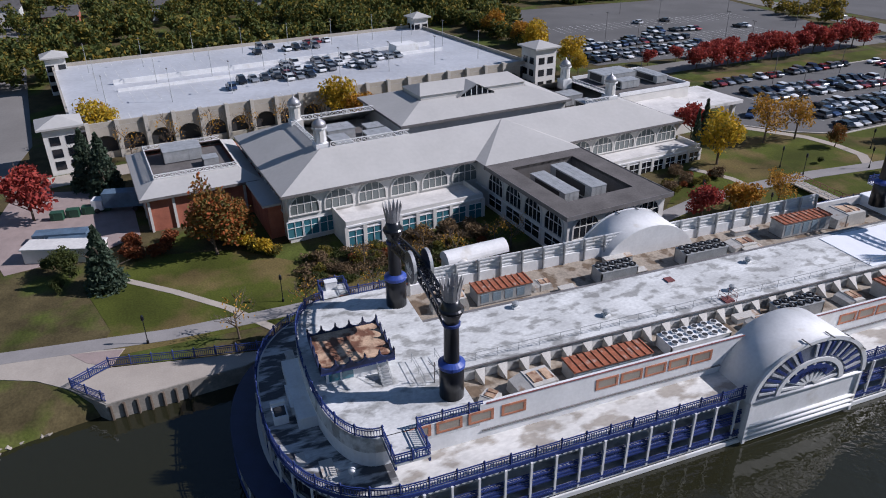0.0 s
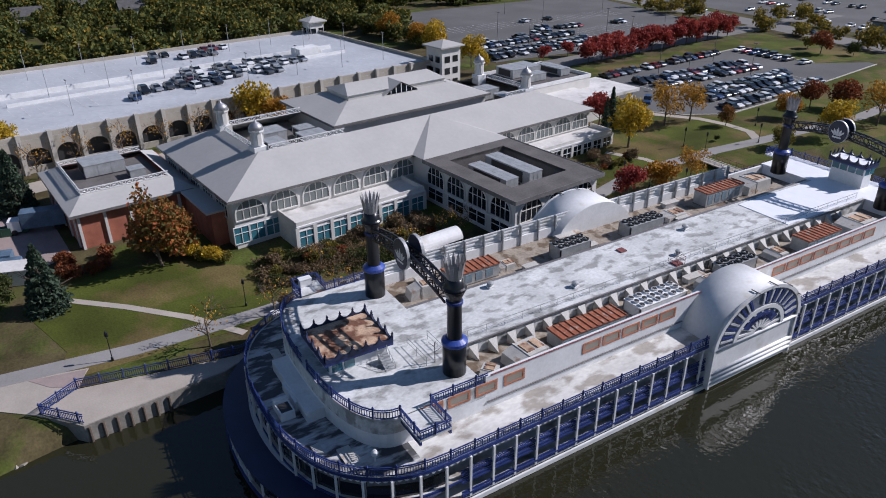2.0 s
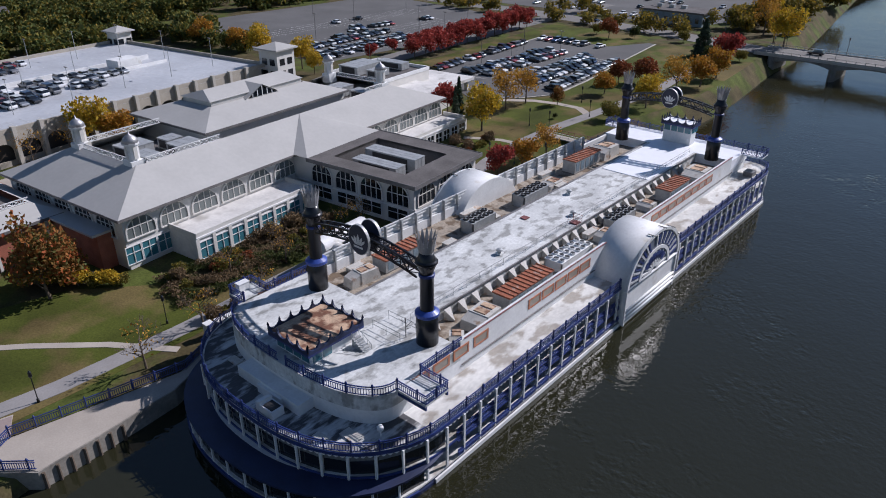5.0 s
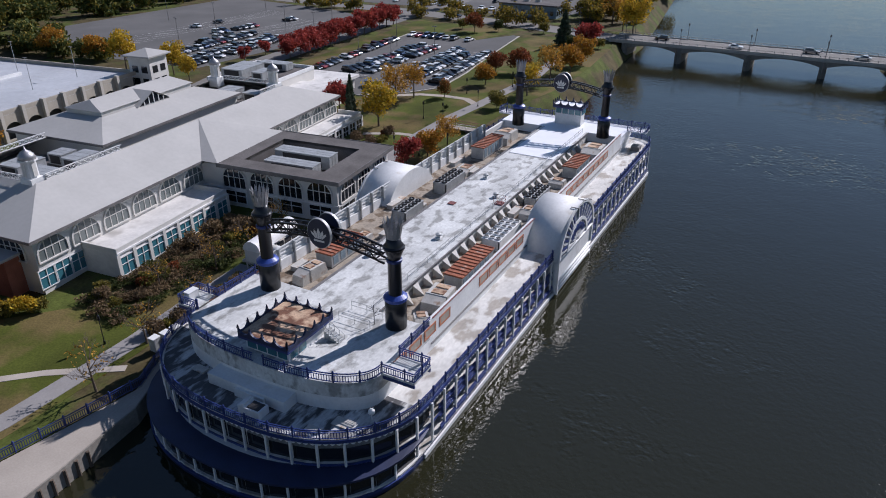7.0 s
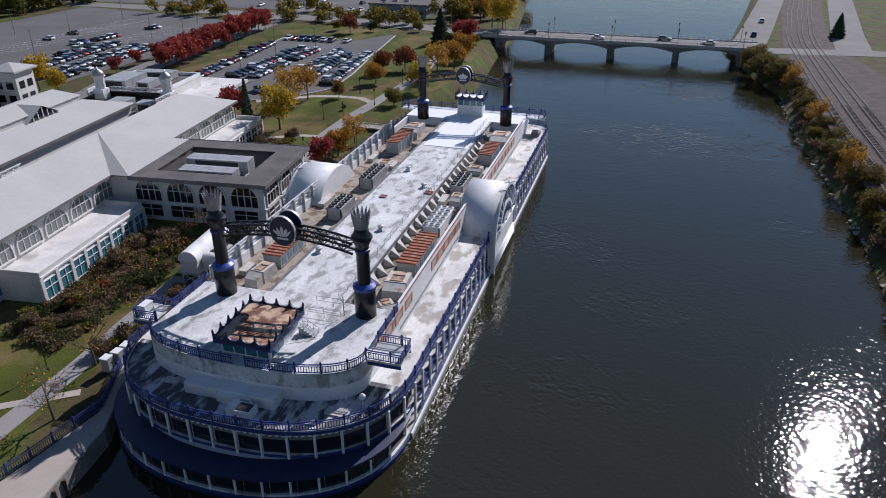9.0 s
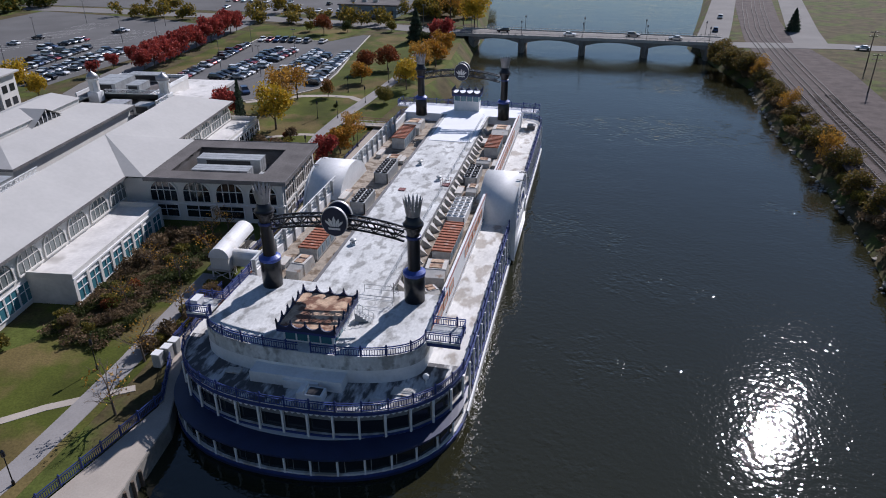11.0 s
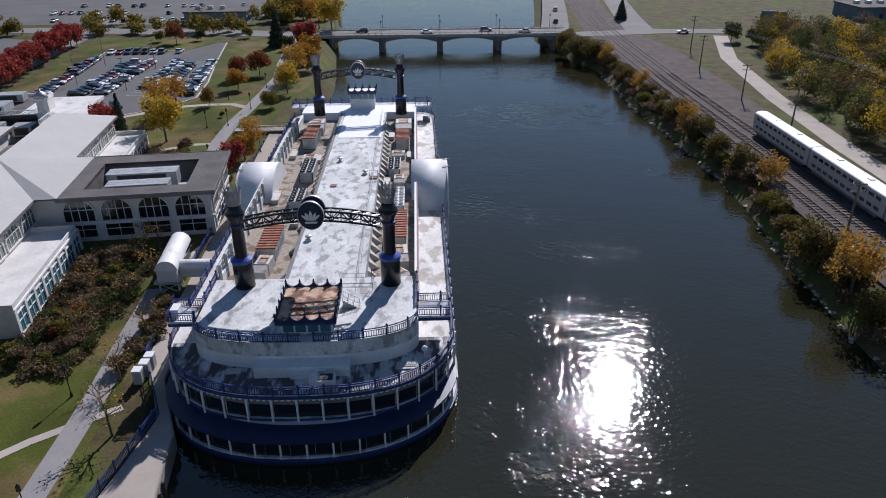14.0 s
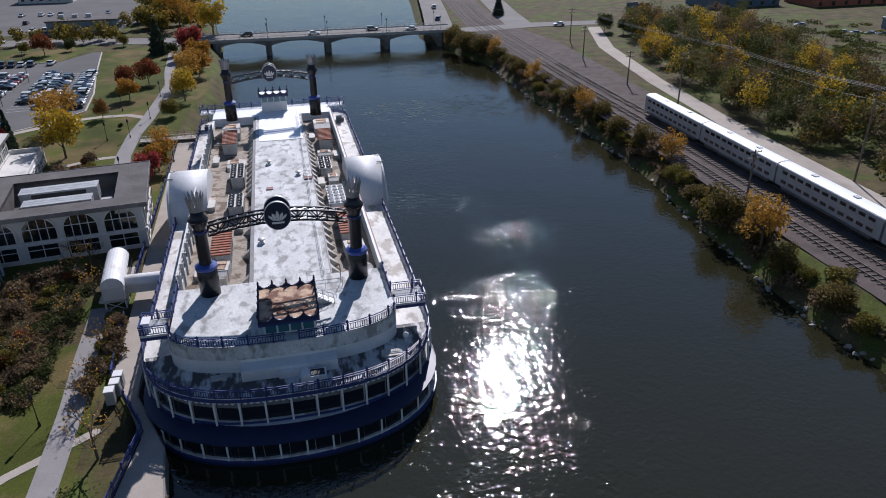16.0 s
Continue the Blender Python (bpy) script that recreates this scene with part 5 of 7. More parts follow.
pp = mesh_of("pillar", boxes((-0.45, 0.45, -0.45, 0.45, 2.5, 7.2)), STUCCO)
for u, v in ((-23.6, 106.5), (-12.4, 106.5), (-12.4, 96)):
    part("pillar", pp, None, hall).location = (u, v, 0)


def rooftop_unit(u, v, z, lu, lv, h, label="grey rooftop air handling unit"):
    """A sheet-metal plant box with a hooded intake, seams and feet."""
    a = thing("air_handler", label, "air handler", BLD @ Matrix.Translation((u, v, z)), group="rooftop plant")
    part("body", boxes((0, lu, 0, lv, 0.25, h)), GREY, a)
    part("lid", boxes((-0.06, lu + 0.06, -0.06, lv + 0.06, h, h + 0.08)), GREY, a)
    part("skid", boxes((0.1, 0.3, 0, lv, 0, 0.25), (lu - 0.3, lu - 0.1, 0, lv, 0, 0.25)), FASCIA, a)
    part("grille", boxes((lu * 0.15, lu * 0.85, -0.05, 0, 0.5, h - 0.2)), GREYDARK, a)
    part("seam", boxes(*[(-0.03, lu + 0.03, lv * k - 0.04, lv * k + 0.04, 0.25, h + 0.1) for k in (0.33, 0.66)]), GREY, a)


for u, v, lu, lv, h in ((8.5, 38.6, 9.5, 2.6, 2.3), (7.5, 43.2, 11, 2.8, 2.6), (19, 40, 1.6, 2.0, 1.0)):
    rooftop_unit(u, v, 7.6, lu, lv, h)
for u, v, lu, lv, h in ((-15, 12.5, 5, 3, 2.4), (-21.5, 13.5, 4, 5, 2.2), (-14, 18.5, 3, 4.5, 2.6), (-19.5, 20.5, 3, 3, 2), (-20, 63, 4, 4, 2.2), (-14, 63.5, 3.5, 3, 2)):
    rooftop_unit(u, v, 11.2, lu, lv, h)
for u, v, lu, lv, h in ((-34, -13, 5, 6.5, 2.2), (-27, -7, 2.5, 2.5, 1.4)):
    rooftop_unit(u, v, 8.2, lu, lv, h)
for u, v, lu, lv, h in ((-34, 82, 6, 9, 2.2), (-26, 83, 3, 5, 1.8), (-31, 93, 8, 3, 1.8)):
    rooftop_unit(u, v, 10.5, lu, lv, h)

# ---- the parking garage ----
GAR = Matrix.Translation((-95, -40, 0)) @ Matrix.Rotation(radians(8.7), 4, "Z")
garage = thing("parking_garage", "long two-level concrete parking garage with arched openings", "parking garage", GAR)
GL, GD = 111.0, 64.0
part("roof_deck", boxes((-GD, 0, 0, GL, 8.2, 8.6)), GARAGE_TOP, garage, "pale sealed roof parking deck")
# solid near-black block behind the arches, in place of a hollow shaded interior
part("wall", boxes((-GD, -0.9, 0.3, GL - 0.3, 1.8, 8.2)), GREYDARK, garage, "solid dark block standing for interior shade")
part("parapet", boxes((-0.5, 0, 0, GL, 8.6, 9.5), (-GD, -GD + 0.5, 0, GL, 8.6, 9.5), (-GD, 0, -0.1, 0.4, 8.6, 9.5), (-GD, 0, GL - 0.4, GL, 8.6, 9.5)), GARAGE_WALL, garage)
part("ramp_wall", boxes((-36, -35.4, 12, 100, 8.6, 9.7), (-28, -27.5, 12, 100, 8.6, 9.3)), WHITE, garage, "white ramp upstand walls")
part("ramp_house", boxes((-34, -29, 86, 93, 8.6, 11)), WHITE, garage)
bay = bmesh.new()
pts_big = [(-2.75, 1.8), (-2.75, 8.6), (2.75, 8.6), (2.75, 1.8)]
arc = [(2.2 * math.cos(math.pi * i / 12), 5.0 + 1.8 * math.sin(math.pi * i / 12)) for i in range(13)]
face = [(2.75, 8.6), (-2.75, 8.6), (-2.75, 5.0)] + arc[::-1] + [(2.75, 5.0)]
for x, fl in ((0.0, 0), (-0.5, 1)):
    f = bay.faces.new([bay.verts.new((x, y, z)) for y, z in face])
for (a, b) in zip(arc, arc[1:]):
    quads(bay, ((0, *a), (0, *b), (-0.5, *b), (-0.5, *a)))
box(bay, -0.45, -0.05, -2.7, 2.7, 1.8, 3.3)
box(bay, -0.5, 0.0, -2.75, -2.2, 3.3, 5.0)
box(bay, -0.5, 0.0, 2.2, 2.75, 3.3, 5.0)
bay = mesh_of("arched_bay", bay, GARAGE_WALL)
pier = mesh_of("pier", boxes((-0.3, 0.7, -0.4, 0.4, 1.8, 9.9)), CONC)
for i in range(19):
    part("arched_bay", bay, None, garage).location = (0.1, 5.5 + 5.55 * i, 0)
    part("pier", pier, None, garage).location = (0.1, 2.75 + 5.55 * i, 0)


def stair_tower(x, y, z1, w=6.5):
    t = part("stair_tower", boxes((x - w / 2, x + w / 2, y - w / 2, y + w / 2, 1.8, z1)), STUCCO, garage, "cream stair tower with a hipped roof")
    bm = bmesh.new()
    q = w / 2 + 0.9
    for s in range(4):
        a = [(-q, -q), (q, -q), (q, q), (-q, q)]
        p0, p1 = a[s], a[(s + 1) % 4]
        quads(bm, ((x + p0[0], y + p0[1], z1), (x + p1[0], y + p1[1], z1), (x, y, z1 + 1.4)), ((x + p0[0], y + p0[1], z1 - 0.35), (x + p1[0], y + p1[1], z1 - 0.35), (x + p1[0], y + p1[1], z1), (x + p0[0], y + p0[1], z1)))
    quads(bm, ((x - q, y - q, z1 - 0.35), (x - q, y + q, z1 - 0.35), (x + q, y + q, z1 - 0.35), (x + q, y - q, z1 - 0.35)))
    part("roof", bm, ROOF, t)
    pane = mesh_of("pane", boxes((-0.9, 0.9, -0.06, 0.06, 0, 1.7)), GLASS)
    for k in range(3):
        for d in (-1.4, 1.4):
            for sx, sy, rot in ((0, -w / 2, 0), (w / 2, 0, 90), (0, w / 2, 0)):
                ob = part("pane", pane, None, t)
                ob.location, ob.rotation_euler = (x + sx + (d if rot == 0 else 0), y + sy + (d if rot else 0), 3.0 + k * (z1 - 4.2) / 3), (0, 0, radians(rot))


stair_tower(2, -2, 11.5)
stair_tower(1.5, GL + 2, 13.5)
stair_tower(-GD + 2, GL - 1, 12.5, 5)
stair_tower(-GD + 1, 1, 12, 5)
pole_me = mesh_of("pole", rod(bmesh.new(), (0, 0, 0), (0, 0, 7.5), 0.09, 0.05, 6), GREY)
head_me = mesh_of("lamp_head", boxes((-0.5, 0.5, -0.12, 0.12, 7.4, 7.55)), FASCIA)
for i in range(8):
    for x in (-52, -31.7, -12):
        lamp = thing("lamp_post", "tall grey lamp post on the garage roof", "lamp post", GAR @ Matrix.Translation((x, 8 + i * 13.5, 8.6)), group="garage roof lamps")
        part("pole", pole_me, None, lamp)
        part("lamp_head", head_me, None, lamp)

# ---- bridge ----
bridge = thing("road_bridge", "low concrete road bridge with arched spans over the river", "bridge", Matrix.Translation((0, 196, 0)) @ Matrix.Rotation(radians(-0.5), 4, "Z"))
BX = (-18.5, -0.6, 20.7, 42.2, 62.5)
part("deck", boxes((-24, 68, -6.5, 6.5, 5.0, 5.6)), CONC, bridge, "pale concrete bridge deck")
part("roadway", boxes((-24, 68, -4.6, 4.6, 5.6, 5.66)), ROADMAT, bridge)
for a, b in zip(BX, BX[1:]):
    for y in (-6.4, 6.1):
        bm = bmesh.new()
        n = 16
        ring = []
        for i in range(n + 1):
            x = a + (b - a) * i / n
            z = 5.0 - 0.35 - 1.7 * (2 * abs(i / n - 0.5)) ** 2.2
            ring.append([bm.verts.new((x, y, z)), bm.verts.new((x, y + 0.3, z)), bm.verts.new((x, y + 0.3, 5.0)), bm.verts.new((x, y, 5.0))])
        for p, q in zip(ring, ring[1:]):
            for k in range(4):
                bm.faces.new((p[k], p[(k + 1) % 4], q[(k + 1) % 4], q[k]))
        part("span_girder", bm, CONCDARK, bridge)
# piers, like the girders, in a darker concrete than the deck
for x in BX:
    part("pier", prism(bmesh.new(), [(x - 1.0, -6.2), (x, -7.4), (x + 1.0, -6.2), (x + 1.0, 6.2), (x, 7.4), (x - 1.0, 6.2)], -3, 4.9), CONCDARK, bridge, "dark grey concrete pier")
for y in (-6.3, 6.1):
    pr = part("parapet", boxes((-24, 68, y, y + 0.2, 5.6, 6.0), (-24, 68, y + 0.05, y + 0.15, 6.55, 6.65)), CONC, bridge)
    bm = mesh_of("baluster", boxes((-0.1, 0.1, -0.08, 0.08, 6.0, 6.55)), CONC)
    for i in range(36):
        part("baluster", bm, None, pr).location = (-23 + i * 2.55, y + 0.1, 0)
    for x in BX:
        lp = part("lamp_post", rod(bmesh.new(), (x, y + 0.1, 5.6), (x, y + 0.1, 10.2), 0.1, 0.06, 6), FASCIA, bridge)
        part("lantern", lathe(bmesh.new(), x, y + 0.1, ((0.1, 10.2), (0.25, 10.4), (0.22, 10.9), (0.02, 11.1)), 8), FASCIA, lp)

# ---- railway ----


def track_line(off):
    """The centre of a track: straight past the boat, then bending away north."""
    base = [(84.2, -90), (84.6, 0), (85.2, 46), (85.1, 80), (85.2, 110), (86.0, 156), (87.6, 210), (89.6, 233), (92.8, 256), (97, 288), (102, 320), (112, 380)]
    return [(x + off, y) for x, y in base]


for off in (-7.8, -3.9, 0.0):
    tr = thing("railway_track", "worn steel railway track on timber ties", "railway track", group="tracks", kind="structure")
    line = track_line(off)
    for s in (-0.75, 0.75):
        bm = bmesh.new()
        for p, q in zip(line, line[1:]):
            beam(bm, (p[0] + s, p[1], 4.36), (q[0] + s, q[1], 4.36), 0.12, 0.16)
        part("rail", bm, RAILSTEEL, tr)
    tm = mesh_of("tie", boxes((-1.3, 1.3, -0.12, 0.12, 4.08, 4.28)), TIE)
    k = 0
    for c, d in along(line, 1.15):
        if -40 < c.y < 130:
            ob = part("tie", tm, None, tr)
            ob.location, ob.rotation_euler = (c.x, c.y, 0), (0, 0, math.atan2(d.y, d.x) - math.pi / 2)


def train_car(m, cab=False):
    c = thing("train_car", "white and grey double-deck commuter train car", "train car", m, group="parked commuter train")
    bm = boxes((-1.5, 1.5, -12.7, 12.7, 1.1, 4.5))
    part("body", bm, TRAINSIDE, c, "brushed grey car body")
    part("roof", prism(bmesh.new(), [(-1.5, -12.7), (1.5, -12.7), (1.5, 12.7), (-1.5, 12.7)], 4.5, 4.52), WHITE, c)
    bm = bmesh.new()
    arc = [(1.5 * math.cos(math.pi * i / 8), 4.5 + 0.5 * math.sin(math.pi * i / 8)) for i in range(9)]
    for (a, b) in zip(arc, arc[1:]):
        quads(bm, ((a[0], -12.7, a[1]), (a[0], 12.7, a[1]), (b[0], 12.7, b[1]), (b[0], -12.7, b[1])))
    for y in (-12.7, 12.7):
        bm.faces.new([bm.verts.new((x, y, z)) for x, z in arc])
    part("curved_roof", smooth(bm), DECK_NEW, c, "rounded white roof")
    wl = mesh_of("pane", boxes((-1.53, 1.53, -0.7, 0.7, 0, 0.55)), GLASS)
    for i in range(11):
        for z in (1.75, 3.45):
            part("pane", wl, None, c).location = (0, -10.5 + i * 2.1, z)
    part("skirt", boxes((-1.4, 1.4, -11, 11, 0.55, 1.1)), FASCIA, c)
    bg = mesh_of("bogie", boxes((-1.15, 1.15, -1.7, 1.7, 0.0, 0.85)), GREYDARK)
    for y in (-8.8, 8.8):
        part("bogie", bg, None, c).location = (0, y, 0)
    for y in (-5, 5):
        part("roof_vent", boxes((-0.4, 0.4, y - 0.5, y + 0.5, 4.98, 5.12)), GREY, c)
    part("gangway", boxes((-0.6, 0.6, 12.7, 13.0, 1.2, 4.0)), GREYDARK, c)


TRAINSIDE = mat("brushed steel train side", (0.42, 0.43, 0.44), 0.4, metal=0.2, var=0.08)
for i in range(5):
    y = 59.6 - 24.2 * i
    train_car(Matrix.Translation((85.2 + (y - 46) * 0.013, y, 4.42)) @ Matrix.Rotation(-0.013, 4, "Z") @ Matrix.Diagonal((1, 0.935, 0.96, 1)))


def utility_pole(x, y, z, h, arms=True):
    p = thing("utility_pole", "weathered wooden utility pole with cross-arms", "utility pole", Matrix.Translation((x, y, z)), group="utility poles")
    part("pole", rod(bmesh.new(), (0, 0, 0), (0, 0, h), 0.2, 0.13, 8), WOOD, p)
    if arms:
        for dz in (0.5, 1.6):
            part("cross_arm", boxes((-1.2, 1.2, -0.07, 0.07, h - dz, h - dz + 0.14)), WOOD, p)
            for dx in (-1.0, -0.5, 0.5, 1.0):
                part("insulator", rod(bmesh.new(), (dx, 0, h - dz + 0.14), (dx, 0, h - dz + 0.36), 0.06, n=6), GREY, p)


for x, y, h in ((76.0, 20, 9), (92.5, 71.5, 14), (99.7, 22.9, 17), (93.9, 100, 9), (109, 79, 13), (96, 135, 10), (104, 165, 11)):
    utility_pole(x, y, 4.1, h)

# ---- trees, shrubs, woods ----


def leaf_mat(name, cols):
    """Leaves that vary from clump to clump."""
    m = bpy.data.materials.new(name)
    m.use_nodes = True
    n, l = m.node_tree.nodes, m.node_tree.links
    b = n["Principled BSDF"]
    b.inputs["Roughness"].default_value = 0.75
    b.inputs["Specular IOR Level"].default_value = 0.2
    g = n.new("ShaderNodeNewGeometry")
    r = n.new("ShaderNodeValToRGB")
    el = r.color_ramp.elements
    while len(el) < len(cols):
        el.new(0.5)
    for i, c in enumerate(cols):
        el[i].position = i / (len(cols) - 1)
        el[i].color = (*c, 1)
    l.new(g.outputs["Random Per Island"], r.inputs["Fac"])
    l.new(r.outputs["Color"], b.inputs["Base Color"])
    t = n.new("ShaderNodeBsdfTranslucent")
    l.new(r.outputs["Color"], t.inputs["Color"])
    mx = n.new("ShaderNodeMixShader")
    mx.inputs[0].default_value = 0.3
    l.new(b.outputs[0], mx.inputs[1])
    l.new(t.outputs[0], mx.inputs[2])
    l.new(mx.outputs[0], n["Material Output"].inputs["Surface"])
    return m


LEAF = {
    "yellow": leaf_mat("yellow leaves", ((0.5, 0.31, 0.02), (0.62, 0.42, 0.03), (0.3, 0.24, 0.03), (0.55, 0.32, 0.02))),
    "gold": leaf_mat("golden thinning leaves", ((0.42, 0.23, 0.04), (0.55, 0.3, 0.04), (0.28, 0.16, 0.04))),
    "orange": leaf_mat("orange leaves", ((0.42, 0.16, 0.02), (0.3, 0.18, 0.03), (0.5, 0.24, 0.02))),
    "red": leaf_mat("crimson leaves", ((0.3, 0.045, 0.04), (0.42, 0.08, 0.055), (0.2, 0.035, 0.035))),
    "rust": leaf_mat("rusty brown leaves", ((0.2, 0.055, 0.025), (0.28, 0.09, 0.03), (0.14, 0.05, 0.025))),
    "mixed": leaf_mat("red and green turning leaves", ((0.38, 0.085, 0.03), (0.1, 0.115, 0.03), (0.34, 0.12, 0.03), (0.08, 0.1, 0.03))),
    "green": leaf_mat("dull green leaves", ((0.05, 0.07, 0.02), (0.085, 0.095, 0.025), (0.035, 0.05, 0.018))),
    "olive": leaf_mat("olive autumn leaves", ((0.15, 0.14, 0.03), (0.22, 0.18, 0.035), (0.09, 0.09, 0.025), (0.3, 0.22, 0.03))),
    "bank": leaf_mat("dull gold and green leaves", ((0.11, 0.1, 0.03), (0.2, 0.14, 0.03), (0.07, 0.075, 0.025), (0.13, 0.09, 0.04), (0.28, 0.18, 0.03))),
    "conifer": leaf_mat("blue green needles", ((0.05, 0.08, 0.055), (0.08, 0.11, 0.07), (0.035, 0.055, 0.035))),
    "brown": leaf_mat("brown dry twigs and leaves", ((0.16, 0.11, 0.06), (0.22, 0.15, 0.08), (0.11, 0.08, 0.05))),
    "woods": leaf_mat("mixed autumn woods", ((0.06, 0.085, 0.025), (0.1, 0.12, 0.03), (0.075, 0.1, 0.03), (0.2, 0.17, 0.03), (0.045, 0.065, 0.022), (0.3, 0.2, 0.03))),
    "woods_gold": leaf_mat("gold and olive woods", ((0.12, 0.125, 0.03), (0.26, 0.2, 0.03), (0.42, 0.28, 0.03), (0.1, 0.1, 0.03), (0.2, 0.14, 0.05))),
}


def leaf_points(rng, lobes, n, shell=0.45):
    """Random points in a crown made of ball-like lobes (x, y, z, rx, rz)."""
    w = np.array([l[3] ** 2 * l[4] for l in lobes])
    pick = rng.choice(len(lobes), n, p=w / w.sum())
    d = rng.normal(size=(n, 3))
    d /= np.linalg.norm(d, axis=1)[:, None]
    r = rng.random(n) ** shell
    lb = np.array(lobes)[pick]
    return lb[:, :3] + d * r[:, None] * np.stack([lb[:, 3], lb[:, 3], lb[:, 4]], 1)


def leaf_mesh(name, pts, sizes, rng, material):
    """One small folded card of leaves at each point."""
    n = len(pts)
    a = rng.normal(size=(n, 3))
    a /= np.linalg.norm(a, axis=1)[:, None]
    b = np.cross(a, rng.normal(size=(n, 3)))
    b /= np.linalg.norm(b, axis=1)[:, None]
    c = np.cross(a, b) * 0.35
    s = np.asarray(sizes)[:, None] * (0.6 + 0.8 * rng.random((n, 1)))
    v = np.stack([pts - a * s, pts - b * s * 0.6 + c * s, pts + a * s, pts + b * s * 0.6 + c * s], 1).reshape(-1, 3)
    me = bpy.data.meshes.new(name)
    me.vertices.add(4 * n)
    me.vertices.foreach_set("co", v.astype(np.float32).ravel())
    me.loops.add(6 * n)
    base = np.arange(n)[:, None] * 4
    me.loops.foreach_set("vertex_index", (base + np.array([[0, 1, 2, 0, 2, 3]])).astype(np.int32).ravel())
    me.polygons.add(2 * n)
    me.polygons.foreach_set("loop_start", (np.arange(2 * n) * 3).astype(np.int32))
    me.update(calc_edges=True)
    me.validate()
    me.materials.append(material)
    return me


def lobed(rng, h, r, base, k):
    out = [(0, 0, base + (h - base) * 0.55, r * 0.72, (h - base) * 0.42)]
    for i in range(k):
        a = 2 * math.pi * (i + rng.random()) / k
        q = r * (0.45 + 0.25 * rng.random())
        out.append((q * math.cos(a), q * math.sin(a), base + (h - base) * (0.25 + 0.55 * rng.random()), r * (0.35 + 0.2 * rng.random()), (h - base) * (0.18 + 0.12 * rng.random())))
    return out


def limb_mesh(rng, h, r, base, twigs=7, depth=1, thick=0.17):
    """A tapered trunk with forking limbs."""
    bm = bmesh.new()
    lean = rng.normal(size=2) * 0.02 * h
    top = Vector((lean[0], lean[1], base + (h - base) * 0.55))
    rod(bm, (0, 0, -0.2), (lean[0] * 0.4, lean[1] * 0.4, base), thick, thick * 0.75, 8)
    rod(bm, (lean[0] * 0.4, lean[1] * 0.4, base), top, thick * 0.75, thick * 0.3, 7)

    def fork(p, d, ln, t, lev):
        q = p + d * ln
        rod(bm, p, q, t, t * 0.45, 5)
        if lev:
            for _ in range(3):
                nd = (d + Vector(rng.normal(size=3)) * 0.45 + Vector((0, 0, 0.15))).normalized()
                fork(p + (q - p) * (0.45 + 0.5 * rng.random()), nd, ln * 0.6, t * 0.5, lev - 1)

    for i in range(twigs):
        a = 2 * math.pi * i / twigs + rng.random()
        z = base + (top.z - base) * (0.0 + 0.95 * i / twigs)
        d = Vector((math.cos(a), math.sin(a), 0.7 + 0.5 * rng.random())).normalized()
        fork(Vector((lean[0] * 0.4, lean[1] * 0.4, z)), d, r * (0.65 + 0.3 * rng.random()), thick * 0.42, depth)
    return mesh_of("trunk", bm, BARK)


def make_tree(seed, color, h, r, base, n, size, name="tree", label="", category="tree", k=7, conifer=False, bare=False, shell=0.45):
    rng = np.random.default_rng(seed)
    t = thing(name, label, category)
    part("trunk", limb_mesh(rng, h, r, base, 7, 3 if bare else 1, 0.02 * h + 0.03), None, t)
    if conifer:
        z = base + (h - base) * rng.random(n) ** 1.35
        rr = r * (1 - (z - base) / (h - base)) ** 0.8 * (0.55 + 0.45 * rng.random(n)) * (0.85 + 0.15 * np.sin(z * 5))
        a = rng.random(n) * 2 * math.pi
        pts = np.stack([rr * np.cos(a), rr * np.sin(a), z - rr * 0.15], 1)
    else:
        pts = leaf_points(rng, lobed(rng, h, r, base, k), n, shell)
    if n:
        part("crown", leaf_mesh("crown", pts, np.full(n, size), rng, LEAF[color]), None, t)
    return t


